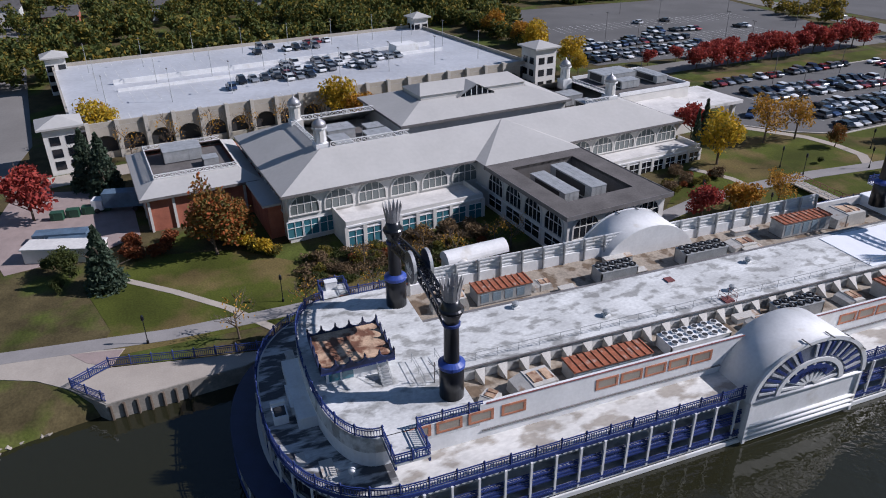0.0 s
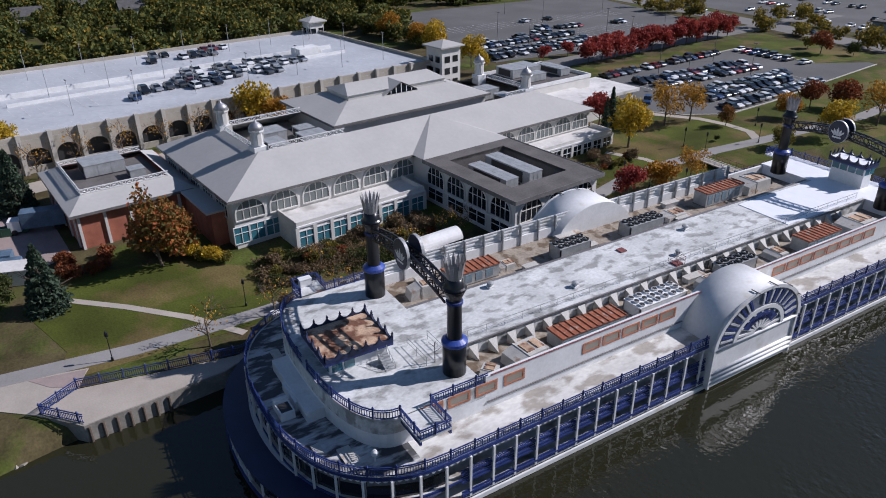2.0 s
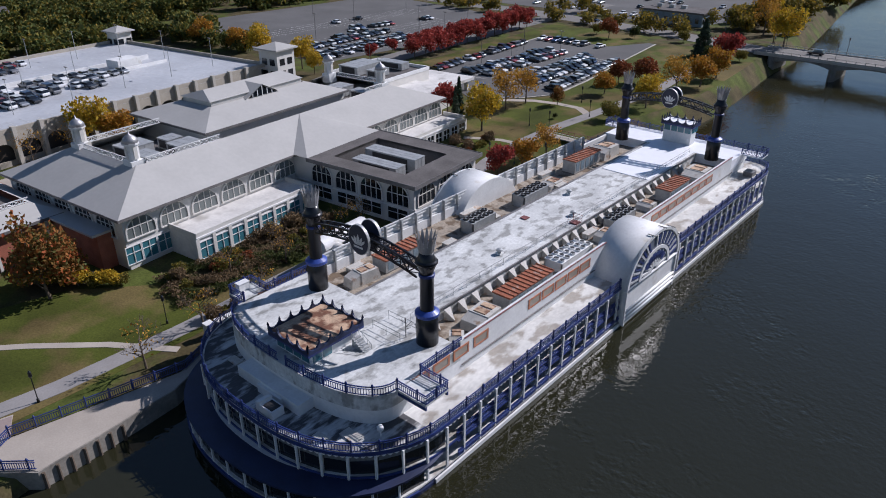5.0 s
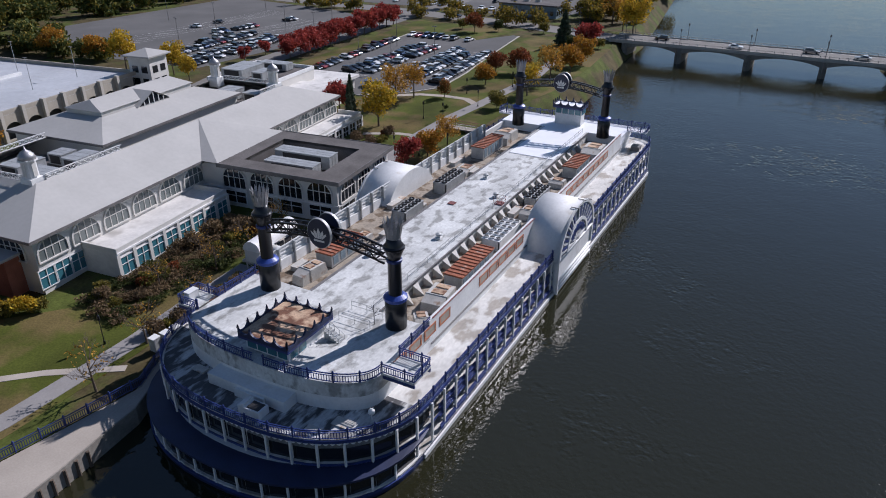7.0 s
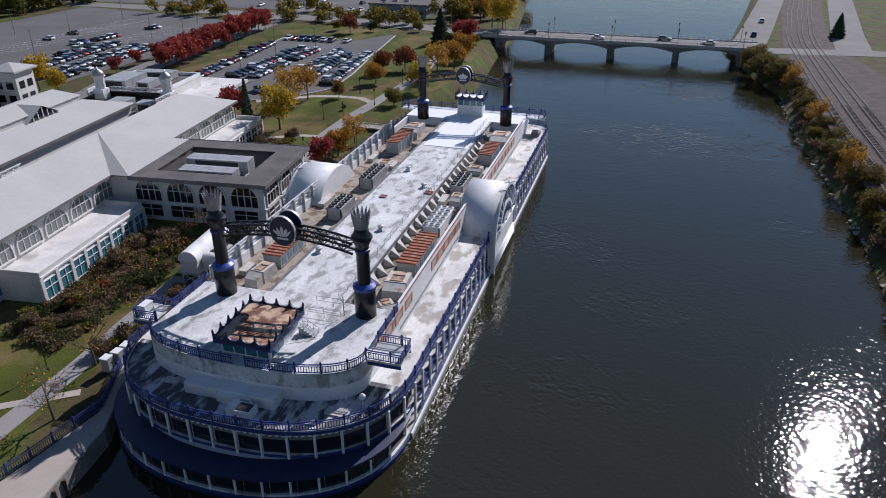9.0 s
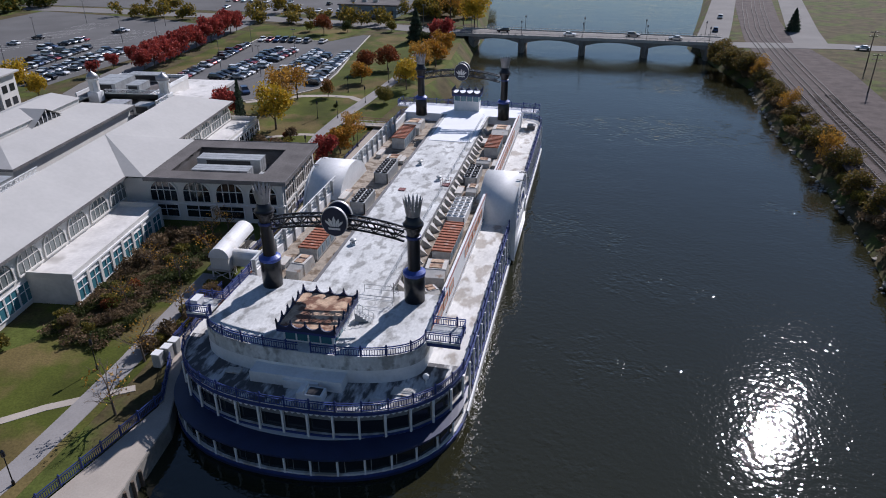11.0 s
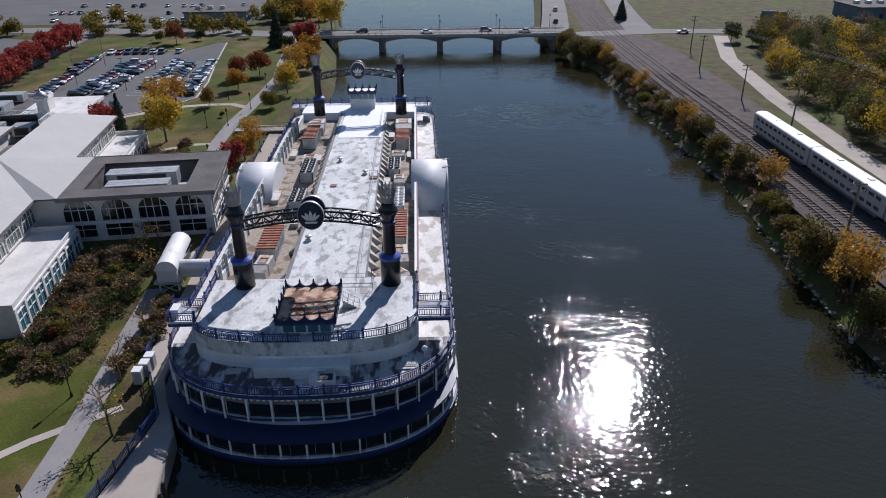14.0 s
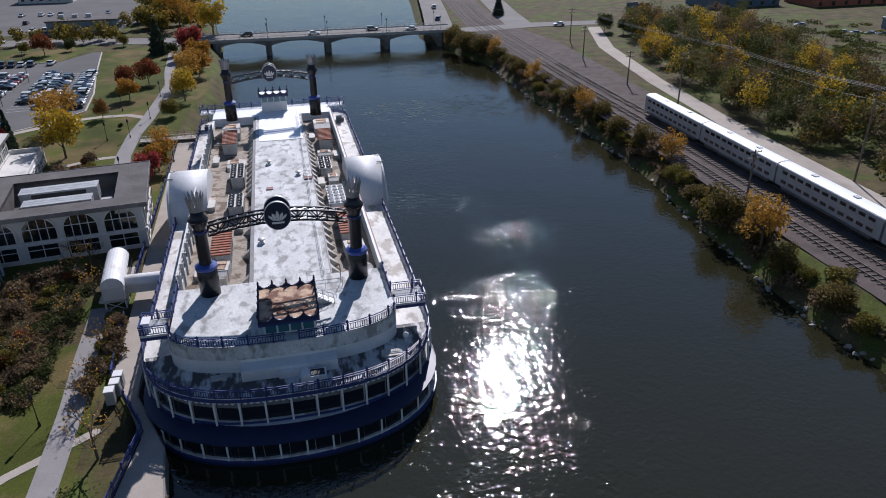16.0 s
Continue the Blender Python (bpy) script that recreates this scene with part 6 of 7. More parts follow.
KIND = {
    "yellow": make_tree(1, "yellow", 8, 3.4, 1.6, 1700, 0.26, label="young tree with bright yellow autumn leaves"),
    "gold": make_tree(2, "gold", 8.5, 3.6, 2.0, 1100, 0.24, label="young tree with thin golden leaves", shell=0.6),
    "orange": make_tree(3, "orange", 6, 3.0, 1.2, 1500, 0.25, label="spreading tree with orange leaves"),
    "red": make_tree(4, "red", 5, 2.6, 1.0, 1500, 0.24, label="round young crimson maple"),
    "rust": make_tree(5, "rust", 6, 3.3, 1.2, 1500, 0.27, label="broad tree with rusty brown leaves"),
    "mixed": make_tree(6, "mixed", 11, 4.2, 1.2, 2600, 0.3, label="tall tree turning from green to red", k=10),
    "green": make_tree(7, "green", 8, 4.0, 1.2, 2000, 0.32, label="full tree with dull green leaves", k=9),
    "olive": make_tree(8, "olive", 7, 3.8, 0.8, 2000, 0.3, label="bushy bank tree with olive and yellow leaves", k=9),
    "bank": make_tree(17, "bank", 6.5, 3.6, 0.4, 2400, 0.24, label="bushy bank tree with dull green and gold leaves", k=10),
    "conifer": make_tree(9, "conifer", 9, 3.4, 0.4, 2600, 0.33, label="dense blue-green spruce tree", conifer=True),
    "column": make_tree(10, "conifer", 8, 1.5, 0.3, 1500, 0.28, label="narrow dark columnar evergreen", conifer=True),
    "bare": make_tree(11, "gold", 6.5, 2.6, 1.6, 90, 0.16, label="nearly bare small tree with a few leaves", bare=True),
    "shrub": make_tree(12, "olive", 2.2, 1.7, 0.1, 700, 0.2, "shrub", "rounded olive green garden shrub", "shrub", k=6),
    "brownshrub": make_tree(13, "brown", 2.6, 2.0, 0.1, 800, 0.2, "shrub", "brown leafless rounded garden shrub", "shrub", k=6),
    "redshrub": make_tree(14, "rust", 1.8, 1.3, 0.1, 500, 0.18, "shrub", "low dark red garden shrub", "shrub", k=5),
    "yellowshrub": make_tree(15, "yellow", 2.4, 1.6, 0.1, 600, 0.2, "shrub", "clipped yellow-green hedge shrub", "shrub", k=5),
}
first_use = set()
place_rng = random.Random(5)


def plant(kind, x, y, s=1.0, z=None, group=""):
    z = ground_z(y) if z is None else z
    m = Matrix.Translation((x, y, z)) @ Matrix.Rotation(place_rng.random() * 6.28, 4, "Z") @ Matrix.Diagonal((s, s, s * (0.92 + 0.16 * place_rng.random()), 1))
    ob = KIND[kind]
    if kind in first_use:
        ob = copy_thing(ob, m)
    else:
        ob.matrix_basis = m
        first_use.add(kind)
    if group:
        ob["group"] = group


for kind, x, y, s in (
        ("red", -67.6, -45.3, 1.75), ("conifer", -80, -37, 1.15), ("conifer", -76, -34, 0.95), ("conifer", -39, -32.8, 0.85), ("green", -44, -38, 0.55), ("green", -40, -39, 0.5), ("green", -47, -41, 0.55),
        ("mixed", -43.5, -17.5, 1.05), ("mixed", -46, -14, 0.7), ("yellow", -99, 15, 1.35), ("orange", -97, 19, 1.3), ("yellow", -102, -36, 1.05),
        ("yellow", -41.7, 73.8, 1.0), ("gold", -47.2, 90, 1.1), ("gold", -46.3, 97, 0.95), ("column", -53, 79.5, 1.05), ("column", -51.5, 76.5, 0.8), ("red", -56, 79, 0.75), ("red", -23.4, 55.6, 0.6),
        ("rust", -38.5, 129, 1.05), ("rust", -33.5, 134, 1.1), ("yellow", -22, 112, 0.8), ("gold", -22.0, 128, 1.1), ("orange", -20.5, 140, 1.1), ("orange", -21, 152, 1.1), ("orange", -36, 117, 0.8), ("mixed", -39.5, 100.5, 0.42), ("green", -34, 91, 0.3),
        ("orange", -22.5, 62, 0.85), ("gold", -22.4, 70, 0.7), ("olive", -24, 98, 0.6), ("green", -31, 172, 1.0), ("conifer", -36, 178, 1.0), ("olive", -24, 178, 0.9), ("red", -25, 168, 1.0), ("yellow", -20, 205, 1.2), ("gold", -26, 214, 1.2),
        ("rust", -73, 186, 1.1), ("green", -66, 192, 0.9), ("olive", -80, 190, 0.9), ("olive", -50, 196, 0.9), ("gold", -34, 228, 1.5), ("olive", -26, 236, 1.5), ("yellow", -40, 246, 1.3), ("green", -30, 252, 1.5),
        ("bare", -19.2, -17, 1.0), ("bare", -21.6, -8, 0.95), ("bare", -21.8, 1, 0.9), ("bare", -25, 14, 0.9), ("bare", -29, 22, 0.8), ("bare", -27, 9, 0.8),
        ("yellow", -118, 86, 0.9), ("yellow", -110, 84, 0.6), ("orange", -152, 88, 1.1), ("yellow", -135, 84, 1.0), ("orange", -170, 86, 1.2)):
    plant(kind, x, y, s)
for i in range(7):
    plant("bare", -92.5 - i * 1.2, -30 + i * 8, 1.25)
for i in range(13):
    plant("red", -101.0 - i * 0.55, 116 + i * 5.8, 0.76 + 0.08 * (i % 3), group="row of crimson maples")
for i in range(9):
    plant("red", -112 - i * 0.6, 108 + i * 10, 0.5, group="young street trees")
for i in range(20):
    k = ("shrub", "brownshrub", "brownshrub", "shrub", "redshrub")[i % 5]
    plant(k, -36.5 + 7.0 * place_rng.random(), -5 + 26 * place_rng.random(), 0.7 + 0.35 * place_rng.random(), group="garden shrubs")
for x, y, sc in ((-30.5, 2, 0.75), (-33, 12, 0.7), (-27.5, 24, 0.8), (-25.5, 33, 0.75), (-31, 28, 0.6)):
    plant("bare", x, y, sc)
for i in range(12):
    plant("yellowshrub" if i % 3 else "shrub", -40.5 - i * 0.9 + place_rng.random(), -9.5 - i * 0.8, 0.9 + 0.3 * place_rng.random(), group="yellow hedge")
for i in range(14):
    plant("redshrub", -45 - 8 * place_rng.random(), -31 + 7 * place_rng.random(), 0.9 + 0.4 * place_rng.random(), group="red shrubs")
for i in range(10):
    plant("shrub" if i % 2 else "brownshrub", -22.5 + 2.2 * place_rng.random(), -6 + 1.6 * i, 0.75, group="river walk shrubs")
for i in range(14):
    plant(("brownshrub", "redshrub", "shrub")[i % 3], -33 - 9 * place_rng.random(), 58 + 12 * place_rng.random(), 0.8, group="garden shrubs")
# east bank bushes
for i in range(44):
    y = -42 + i * 5.3 + 2 * place_rng.random()
    k = ("olive", "bank", "gold", "brownshrub", "bank", "olive", "bank")[i % 7]
    s = (0.6 + 0.5 * place_rng.random()) * (1.6 if k == "brownshrub" else 1)
    plant(k, shore_east(y) + 2.2 + 3.2 * place_rng.random(), y, s, 1.2, group="river bank bushes")
for x, y, s, k in ((70.0, 17, 1.15, "bank"), (71, 10, 0.9, "bank"), (73, -6, 0.9, "olive"), (72, 36, 0.85, "olive"), (66, 168, 1.35, "bank"), (70, 162, 1.3, "bank"), (64, 176, 1.2, "bank"), (123, 178, 1.5, "green"), (97.5, 230, 0.8, "conifer"), (128, 172, 1.2, "green")):
    plant(k, x, y, s, 1.5 if x < 80 else 4.1)


def woods(name, spots, n, size, material, label, seed):
    """A wood: many crowns of leaf clumps in one sheet of foliage."""
    rng = np.random.default_rng(seed)
    pts, sz = [], []
    for x, y, z, h, r in spots:
        p = leaf_points(rng, lobed(rng, h, r, 0.3, 6), n)
        p[:, 2] = np.maximum(p[:, 2], 0.1)
        pts.append(p + np.array([x, y, z]))
        sz.append(np.full(n, size * r / 4))
    return tagged(new(name, leaf_mesh(name, np.concatenate(pts), np.concatenate(sz), rng, material)), label, "woods", kind="stuff")


wr = random.Random(9)
spots = [(-36.8 + 9.5 * wr.random() + 0.06 * y, y, ground_z(y) - 0.1, 0.7 + 0.9 * wr.random(), 1.0 + 0.8 * wr.random()) for y in np.linspace(-7, 21, 120)]
woods("garden_thicket", spots[::2], 230, 0.42, LEAF["brown"], "low brown thicket in the garden bed", 31)
woods("garden_thicket", spots[1::2], 230, 0.42, LEAF["green"], "low dull green thicket in the garden bed", 32)
spots = []
for i in range(330):
    x, y = -166 - 150 * wr.random() ** 1.3, -110 + 215 * wr.random()
    x -= 0.16 * (y + 40)
    spots.append((x, y, 2.5, 6 + 5 * wr.random(), 3.5 + 2 * wr.random()))
spots += [(-150 - 70 * wr.random(), 84 + 8 * wr.random(), 3.8, 5 + 3 * wr.random(), 3 + wr.random()) for _ in range(30)]
spots += [(-222 - 130 * wr.random() ** 1.2, 60 + 190 * wr.random(), 3.8, 6 + 6 * wr.random(), 4 + 2 * wr.random()) for _ in range(230)]
woods("autumn_woods", spots, 330, 0.62, LEAF["woods"], "dense green and yellow autumn woods behind the garage", 21)
spots = []
for i in range(620):
    y = -60 + 250 * wr.random()
    edge = lerp_table(((-60, 101), (40, 104), (60, 104.5), (97, 108), (130, 115), (165, 126), (190, 140)), y)
    spots.append((edge + 50 * wr.random() ** 1.1, y, 4.2, 4.5 + 6.0 * wr.random(), 2.3 + 2.0 * wr.random()))
woods("autumn_woods", spots[:80], 420, 0.34, LEAF["yellow"], "bright yellow autumn trees beside the railway", 22)
woods("autumn_woods", spots[80:190], 400, 0.34, LEAF["bank"], "dull gold autumn woods beside the railway", 29)
woods("autumn_woods", spots[190:330], 400, 0.34, LEAF["green"], "dark green woods beside the railway", 25)
woods("autumn_woods", spots[330:470], 380, 0.34, LEAF["woods"], "green woods with yellowing crowns beside the railway", 30)
woods("autumn_woods", spots[470:], 300, 0.3, LEAF["brown"], "thin brown trees shedding their leaves beside the railway", 26)
spots = [(112 + 75 * wr.random() + max(0, (y - 90) * 0.3), y, 4.0, 1.0 + 1.2 * wr.random(), 2.2 + 1.6 * wr.random()) for y in np.linspace(-60, 175, 330)]
woods("undergrowth", spots, 110, 0.4, LEAF["green"], "dark green undergrowth beneath the woods", 28)
spots = [(150 + 75 * wr.random(), -20 + 180 * wr.random(), 4.1, 0.8 + 1.6 * wr.random(), 2 + 2 * wr.random()) for _ in range(170)]
woods("scrub", spots, 160, 0.4, LEAF["woods"], "low green scrub on the waste ground behind the woods", 27)
spots = [(-150 + 150 * wr.random() - 40, 205 + 8 * wr.random() + (0 if wr.random() < 0.5 else 22), 4.5, 4 + 4 * wr.random(), 2.6 + 1.5 * wr.random()) for _ in range(38)]
spots += [(-30 - 25 * wr.random(), 230 + 120 * wr.random(), 4.5, 6 + 4 * wr.random(), 3.5 + 1.5 * wr.random()) for _ in range(45)]
woods("street_trees", spots, 300, 0.6, LEAF["woods_gold"], "autumn trees along the far street and river", 23)
spots = [(shore_east(y) + 1.5 + 4 * wr.random(), y, 0.9, 1.6 + 1.6 * wr.random(), 1.3 + 0.9 * wr.random()) for y in np.linspace(-60, 186, 150)]
woods("bank_brush", spots, 170, 0.55, LEAF["brown"], "brown brush along the river bank", 24)
# stones along the river banks
rs = np.random.default_rng(4)
bm = bmesh.new()
for i in range(520):
    if i < 300:
        y = rs.uniform(-50, 150)
        x = shore_east(y) + rs.uniform(-0.6, 1.6)
        z = 0.1 + 0.3 * (x - shore_east(y))
    else:
        y = rs.uniform(-60, -35)
        x = shore_west(y) + rs.uniform(-3, 1)
        z = 0.1 - 0.2 * (x - shore_west(y))
    s = rs.uniform(0.2, 0.55)
    r = bmesh.ops.create_icosphere(bm, subdivisions=1, radius=s, matrix=Matrix.Translation((x, y, z)) @ Matrix.Diagonal((1, rs.uniform(0.6, 1.3), 0.6, 1)))
    for v in r["verts"]:
        v.co += Vector(rs.normal(size=3)) * s * 0.16
tagged(new("bank_stones", mesh_of("bank_stones", bm, ROCK)), "pale loose stones along the water's edge", "stones", kind="stuff")

# ---- cars ----


def make_car(color, rough, label, suv=False, metal=0.3):
    m = mat("car paint " + label, color, rough, metal=metal, var=0.03, bump=0, coat=0.6)
    c = thing("car", label, "car")
    ln, w = (4.7, 1.86) if suv else (4.55, 1.78)
    top = 1.66 if suv else 1.42
    belt = 0.98 if suv else 0.9
    bm = bmesh.new()
    prof = [(-ln / 2, 0.35), (-ln / 2, 0.75), (-ln / 2 + 0.15, belt), (ln / 2 - 1.2, belt), (ln / 2 - 0.12, 0.78), (ln / 2, 0.6), (ln / 2, 0.35)]
    a = [bm.verts.new((-w / 2, y, z)) for y, z in prof]
    b = [bm.verts.new((w / 2, y, z)) for y, z in prof]
    for i in range(len(prof)):
        j = (i + 1) % len(prof)
        bm.faces.new((a[i], a[j], b[j], b[i]))
    bm.faces.new(a[::-1])
    bm.faces.new(b)
    y0, y1 = (-ln / 2 + 0.25, 0.75) if suv else (-ln / 2 + 0.75, 0.6)
    bmesh.ops.recalc_face_normals(bm, faces=bm.faces)
    bmesh.ops.bevel(bm, geom=[e for e in bm.edges], offset=0.07, segments=1, affect="EDGES")
    part("body", bm, m, c)
    bm = bmesh.new()
    prism(bm, [(-w / 2 + 0.14, y0 + 0.25), (w / 2 - 0.14, y0 + 0.25), (w / 2 - 0.14, y1 - 0.55), (-w / 2 + 0.14, y1 - 0.55)], top - 0.07, top)
    part("roof", bm, m, c)
    bm = bmesh.new()
    lo = [(-w / 2 + 0.05, y0), (w / 2 - 0.05, y0), (w / 2 - 0.05, y1 + 0.25), (-w / 2 + 0.05, y1 + 0.25)]
    hi = [(-w / 2 + 0.16, y0 + 0.3), (w / 2 - 0.16, y0 + 0.3), (w / 2 - 0.16, y1 - 0.6), (-w / 2 + 0.16, y1 - 0.6)]
    for k in range(4):
        j = (k + 1) % 4
        quads(bm, ((*lo[k], belt), (*lo[j], belt), (*hi[j], top - 0.06), (*hi[k], top - 0.06)))
    part("window_band", bm, GLASS, c)
    wh = mesh_of("wheel", rod(bmesh.new(), (-0.11, 0, 0), (0.11, 0, 0), 0.33, n=10), TYRE)
    for x in (-w / 2 + 0.08, w / 2 - 0.08):
        for y in (-ln / 2 + 0.85, ln / 2 - 0.9):
            part("wheel", wh, None, c).location = (x, y, 0.33)
    return c


CARS = [make_car((0.75, 0.75, 0.75), 0.3, "white saloon car on asphalt", metal=0), make_car((0.4, 0.41, 0.42), 0.3, "silver saloon car on asphalt", metal=0.6), make_car((0.012, 0.012, 0.015), 0.25, "black suv parked on asphalt", True),
        make_car((0.06, 0.065, 0.07), 0.3, "dark grey saloon car on asphalt"), make_car((0.25, 0.02, 0.02), 0.3, "red saloon car on asphalt"), make_car((0.03, 0.06, 0.14), 0.3, "dark blue suv on asphalt", True),
        make_car((0.7, 0.7, 0.69), 0.3, "white suv parked on asphalt", True, 0), make_car((0.02, 0.02, 0.024), 0.3, "black saloon car on asphalt"), make_car((0.2, 0.2, 0.21), 0.3, "grey suv parked on asphalt", True)]
car_used = set()
cr = random.Random(3)


def put_car(x, y, z, deg, group, pick=None):
    i = cr.choice((0, 0, 1, 1, 1, 2, 2, 3, 3, 4, 5, 6, 6, 7, 8)) if pick is None else pick
    m = Matrix.Translation((x, y, z)) @ Matrix.Rotation(radians(deg + cr.uniform(-2, 2) + (180 if cr.random() < 0.5 else 0)), 4, "Z")
    if i in car_used:
        ob = copy_thing(CARS[i], m)
    else:
        ob = CARS[i]
        ob.matrix_basis = m
        car_used.add(i)
    if group:
        ob["group"] = group


def car_row(p, q, z, deg, group, fill=0.92, step=2.75):
    p, q = Vector(p), Vector(q)
    n = int((q - p).length / step)
    for i in range(n + 1):
        if cr.random() < fill:
            c = p + (q - p) * i / n
            put_car(c.x, c.y, (ground_z(c.y) + 0.06) if z is None else z, deg, group)


LOT = "cars in the near car park"
car_row((-86.2, 109), (-90.6, 158), None, 85, LOT, 0.85)
car_row((-89, 168.5), (-67, 169.5), None, 0, LOT)
car_row((-76.4, 112), (-76.2, 152), None, 90, LOT, 0.95)
car_row((-71.0, 114), (-71.2, 152), None, 90, LOT, 0.85)
car_row((-61.2, 120), (-62.5, 153), None, 90, LOT, 0.95)
car_row((-55.9, 114), (-57.5, 146), None, 90, LOT, 0.9)
car_row((-48.2, 112), (-52.2, 152), None, 84, LOT, 0.9)
FAR = "cars in the large car park"
car_row((-122, 97), (-125, 140), None, 90, FAR)
car_row((-127.2, 97), (-130, 140), None, 90, FAR, 0.9)
car_row((-137, 100), (-140, 142), None, 90, FAR, 0.85)
car_row((-142.5, 100), (-146, 142), None, 90, FAR, 0.4)
car_row((-155, 125), (-148, 178), None, 90, FAR, 0.25)
car_row((-170, 130), (-168, 190), None, 90, FAR, 0.12)
car_row((-140, 240), (-60, 236), None, 0, FAR, 0.5, 5)
car_row((-150, 262), (-70, 258), None, 0, FAR, 0.5, 4)
car_row((-150, 285), (-70, 282), None, 0, FAR, 0.5, 4)
TOPCARS = "cars on the garage roof"
for a, b, f in (((-159, -3), (-163, 26), 0.55), ((-154, 4), (-157, 30), 0.4), ((-134.5, 3), (-140, 46), 0.5), ((-128.5, 5), (-134, 40), 0.55), ((-116.5, -7), (-125.5, 30), 0.45), ((-121.5, -4), (-128, 28), 0.5)):
    car_row(a, b, 8.62, 98, TOPCARS, f)
ROADCARS = "cars on the streets"
for x, y, z, d in ((-8, 197.5, 5.67, 90), (16, 194, 5.67, 90), (38, 197.5, 5.67, 90), (52, 194, 5.67, 90), (112, 196, 4.3, 85), (69, 224, 4.2, -8), (-111, 150, 4.6, 3), (-95, 214, 4.6, 80), (-150, 222, 4.6, 90), (175, 179, 4.3, 70), (200, 168, 4.3, 70), (75, 258, 4.2, -9), (-62, 100, 4.5, 40)):
    put_car(x, y, z, d, ROADCARS)
for i in range(8):
    put_car(205 + i * 3, 150 - i * 2.5, 4.2, 60, "cars by the far sheds")

# ---- quay side, gangways, yard ----
jet = thing("boarding_bridge", "white vaulted boarding bridge on a lattice tower", "boarding bridge")


def vault(bm, p, q, r, z):
    """A half-round roof from p to q."""
    p, q = Vector(p), Vector(q)
    d = (q - p).normalized()
    n = Vector((-d.y, d.x))
    arc = [(r * math.cos(math.pi * i / 12), r * math.sin(math.pi * i / 12)) for i in range(13)]
    for (a, za), (b, zb) in zip(arc, arc[1:]):
        quads(bm, ((*(p + n * a), z + za), (*(q + n * a), z + za), (*(q + n * b), z + zb), (*(p + n * b), z + zb)))
    for c in (p, q):
        bm.faces.new([bm.verts.new((*(c + n * a), z + za)) for a, za in arc])
    return bm


part("vault", smooth(vault(bmesh.new(), (-22.0, 11.2), (-22.8, 20.6), 1.45, 5.7)), WHITE, jet, "white half-round canopy")
part("wall", boxes((-23.4, -20.7, 11.3, 13.2, 3.9, 5.7)), STUCCO, jet)
part("floor", boxes((-24.0, -20.7, 11.2, 20.6, 3.6, 3.9)), CONC, jet)
pn = mesh_of("pane", boxes((-0.03, 0.03, -0.7, 0.7, 4.5, 5.5)), GLASS)
for i in range(4):
    part("pane", pn, None, jet).location = (-20.75 - 0.08 * i, 14.2 + 1.7 * i, 0)
part("tube", smooth(vault(bmesh.new(), (-22.0, 13.4), (-15.6, 13.4), 1.0, 5.2)), WHITE, jet, "white tube gangway to the boat")
part("tube_floor", boxes((-20.7, -15.6, 12.5, 14.3, 4.0, 5.2)), STUCCO, jet)
bm = bmesh.new()
for x in (-23.3, -20.8):
    for y in (11.4, 13.2):
        beam(bm, (x, y, 2.2), (x, y, 3.7), 0.18, 0.18)
for y in (11.4, 13.2):
    rod(bm, (-23.3, y, 2.3), (-20.8, y, 3.6), 0.06, n=5)
    rod(bm, (-20.8, y, 2.3), (-23.3, y, 3.6), 0.06, n=5)
rod(bm, (-20.8, 11.4, 2.3), (-20.8, 13.2, 3.6), 0.06, n=5)
rod(bm, (-20.8, 13.2, 2.3), (-20.8, 11.4, 3.6), 0.06, n=5)
part("lattice_tower", bm, WHITE, jet)
rg = thing("gangway", "rusty red steel gangway with pipe railings", "gangway", Matrix.Translation((-16.2, 79, 0)))
part("deck", boxes((-12, 0, -1.1, 1.1, 4.6, 4.8)), PAVE, rg)
for y in (-1.1, 1.1):
    bm = bmesh.new()
    for i in range(9):
        rod(bm, (-12 + 1.5 * i, y, 4.8), (-12 + 1.5 * i, y, 5.9), 0.04, n=5)
    beam(bm, (-12, y, 5.9), (0, y, 5.9), 0.07, 0.07)
    beam(bm, (-12, y, 5.35), (0, y, 5.35), 0.06, 0.06)
    part("railing", bm, REDTRIM if y > 0 else WHITE, rg)
for x in (-11.5, -6):
    part("support", boxes((x - 0.15, x + 0.15, -0.9, 0.9, 3.2, 4.6)), FASCIA, rg)
# quay fence and quay wall
qf = thing("quay_fence", "navy blue steel fence along the river walk", "fence", kind="structure")
railing([(-18.6, -31.8), (-16.7, -22), (-15.4, -14.2), (-20.1, -4), (-20.6, 6), (-20.7, 9)], 2.3, qf, h=1.1, post_step=2.4, pick=0.22, name="fence_rail")
railing([(-18.6, -31.8), (-16.1, -35.6)], 2.2, qf, h=1.1, post_step=2.4, pick=0.22, name="fence_rail")
railing([(-16.0, -35.6), (-12.0, -31.9)], 2.2, qf, h=1.1, post_step=2.4, pick=0.22, name="fence_rail")
railing([(-20.7, 15), (-20.8, 76)], 2.9, qf, h=1.1, post_step=2.6, pick=0.3, name="fence_rail")
bm = bmesh.new()
prism(bm, [(-11.55, -32.0), (-12.05, -26), (-13.05, -17.0), (-16.75, -8), (-17.05, 84), (-18.4, 84), (-18.2, -8), (-14.5, -17.4), (-13.4, -26), (-13.1, -31.4), (-16.4, -34.6), (-17.2, -35.0), (-16.0, -36.0)], -2.5, 2.16)
solid("quay_wall", bm, CONCDARK, "dark stained concrete quay wall", "quay wall", "structure")
bo = mesh_of("fender", rod(bmesh.new(), (0, 0, -0.5), (0, 0, 1.9), 0.2, 0.17, 8), TIE)
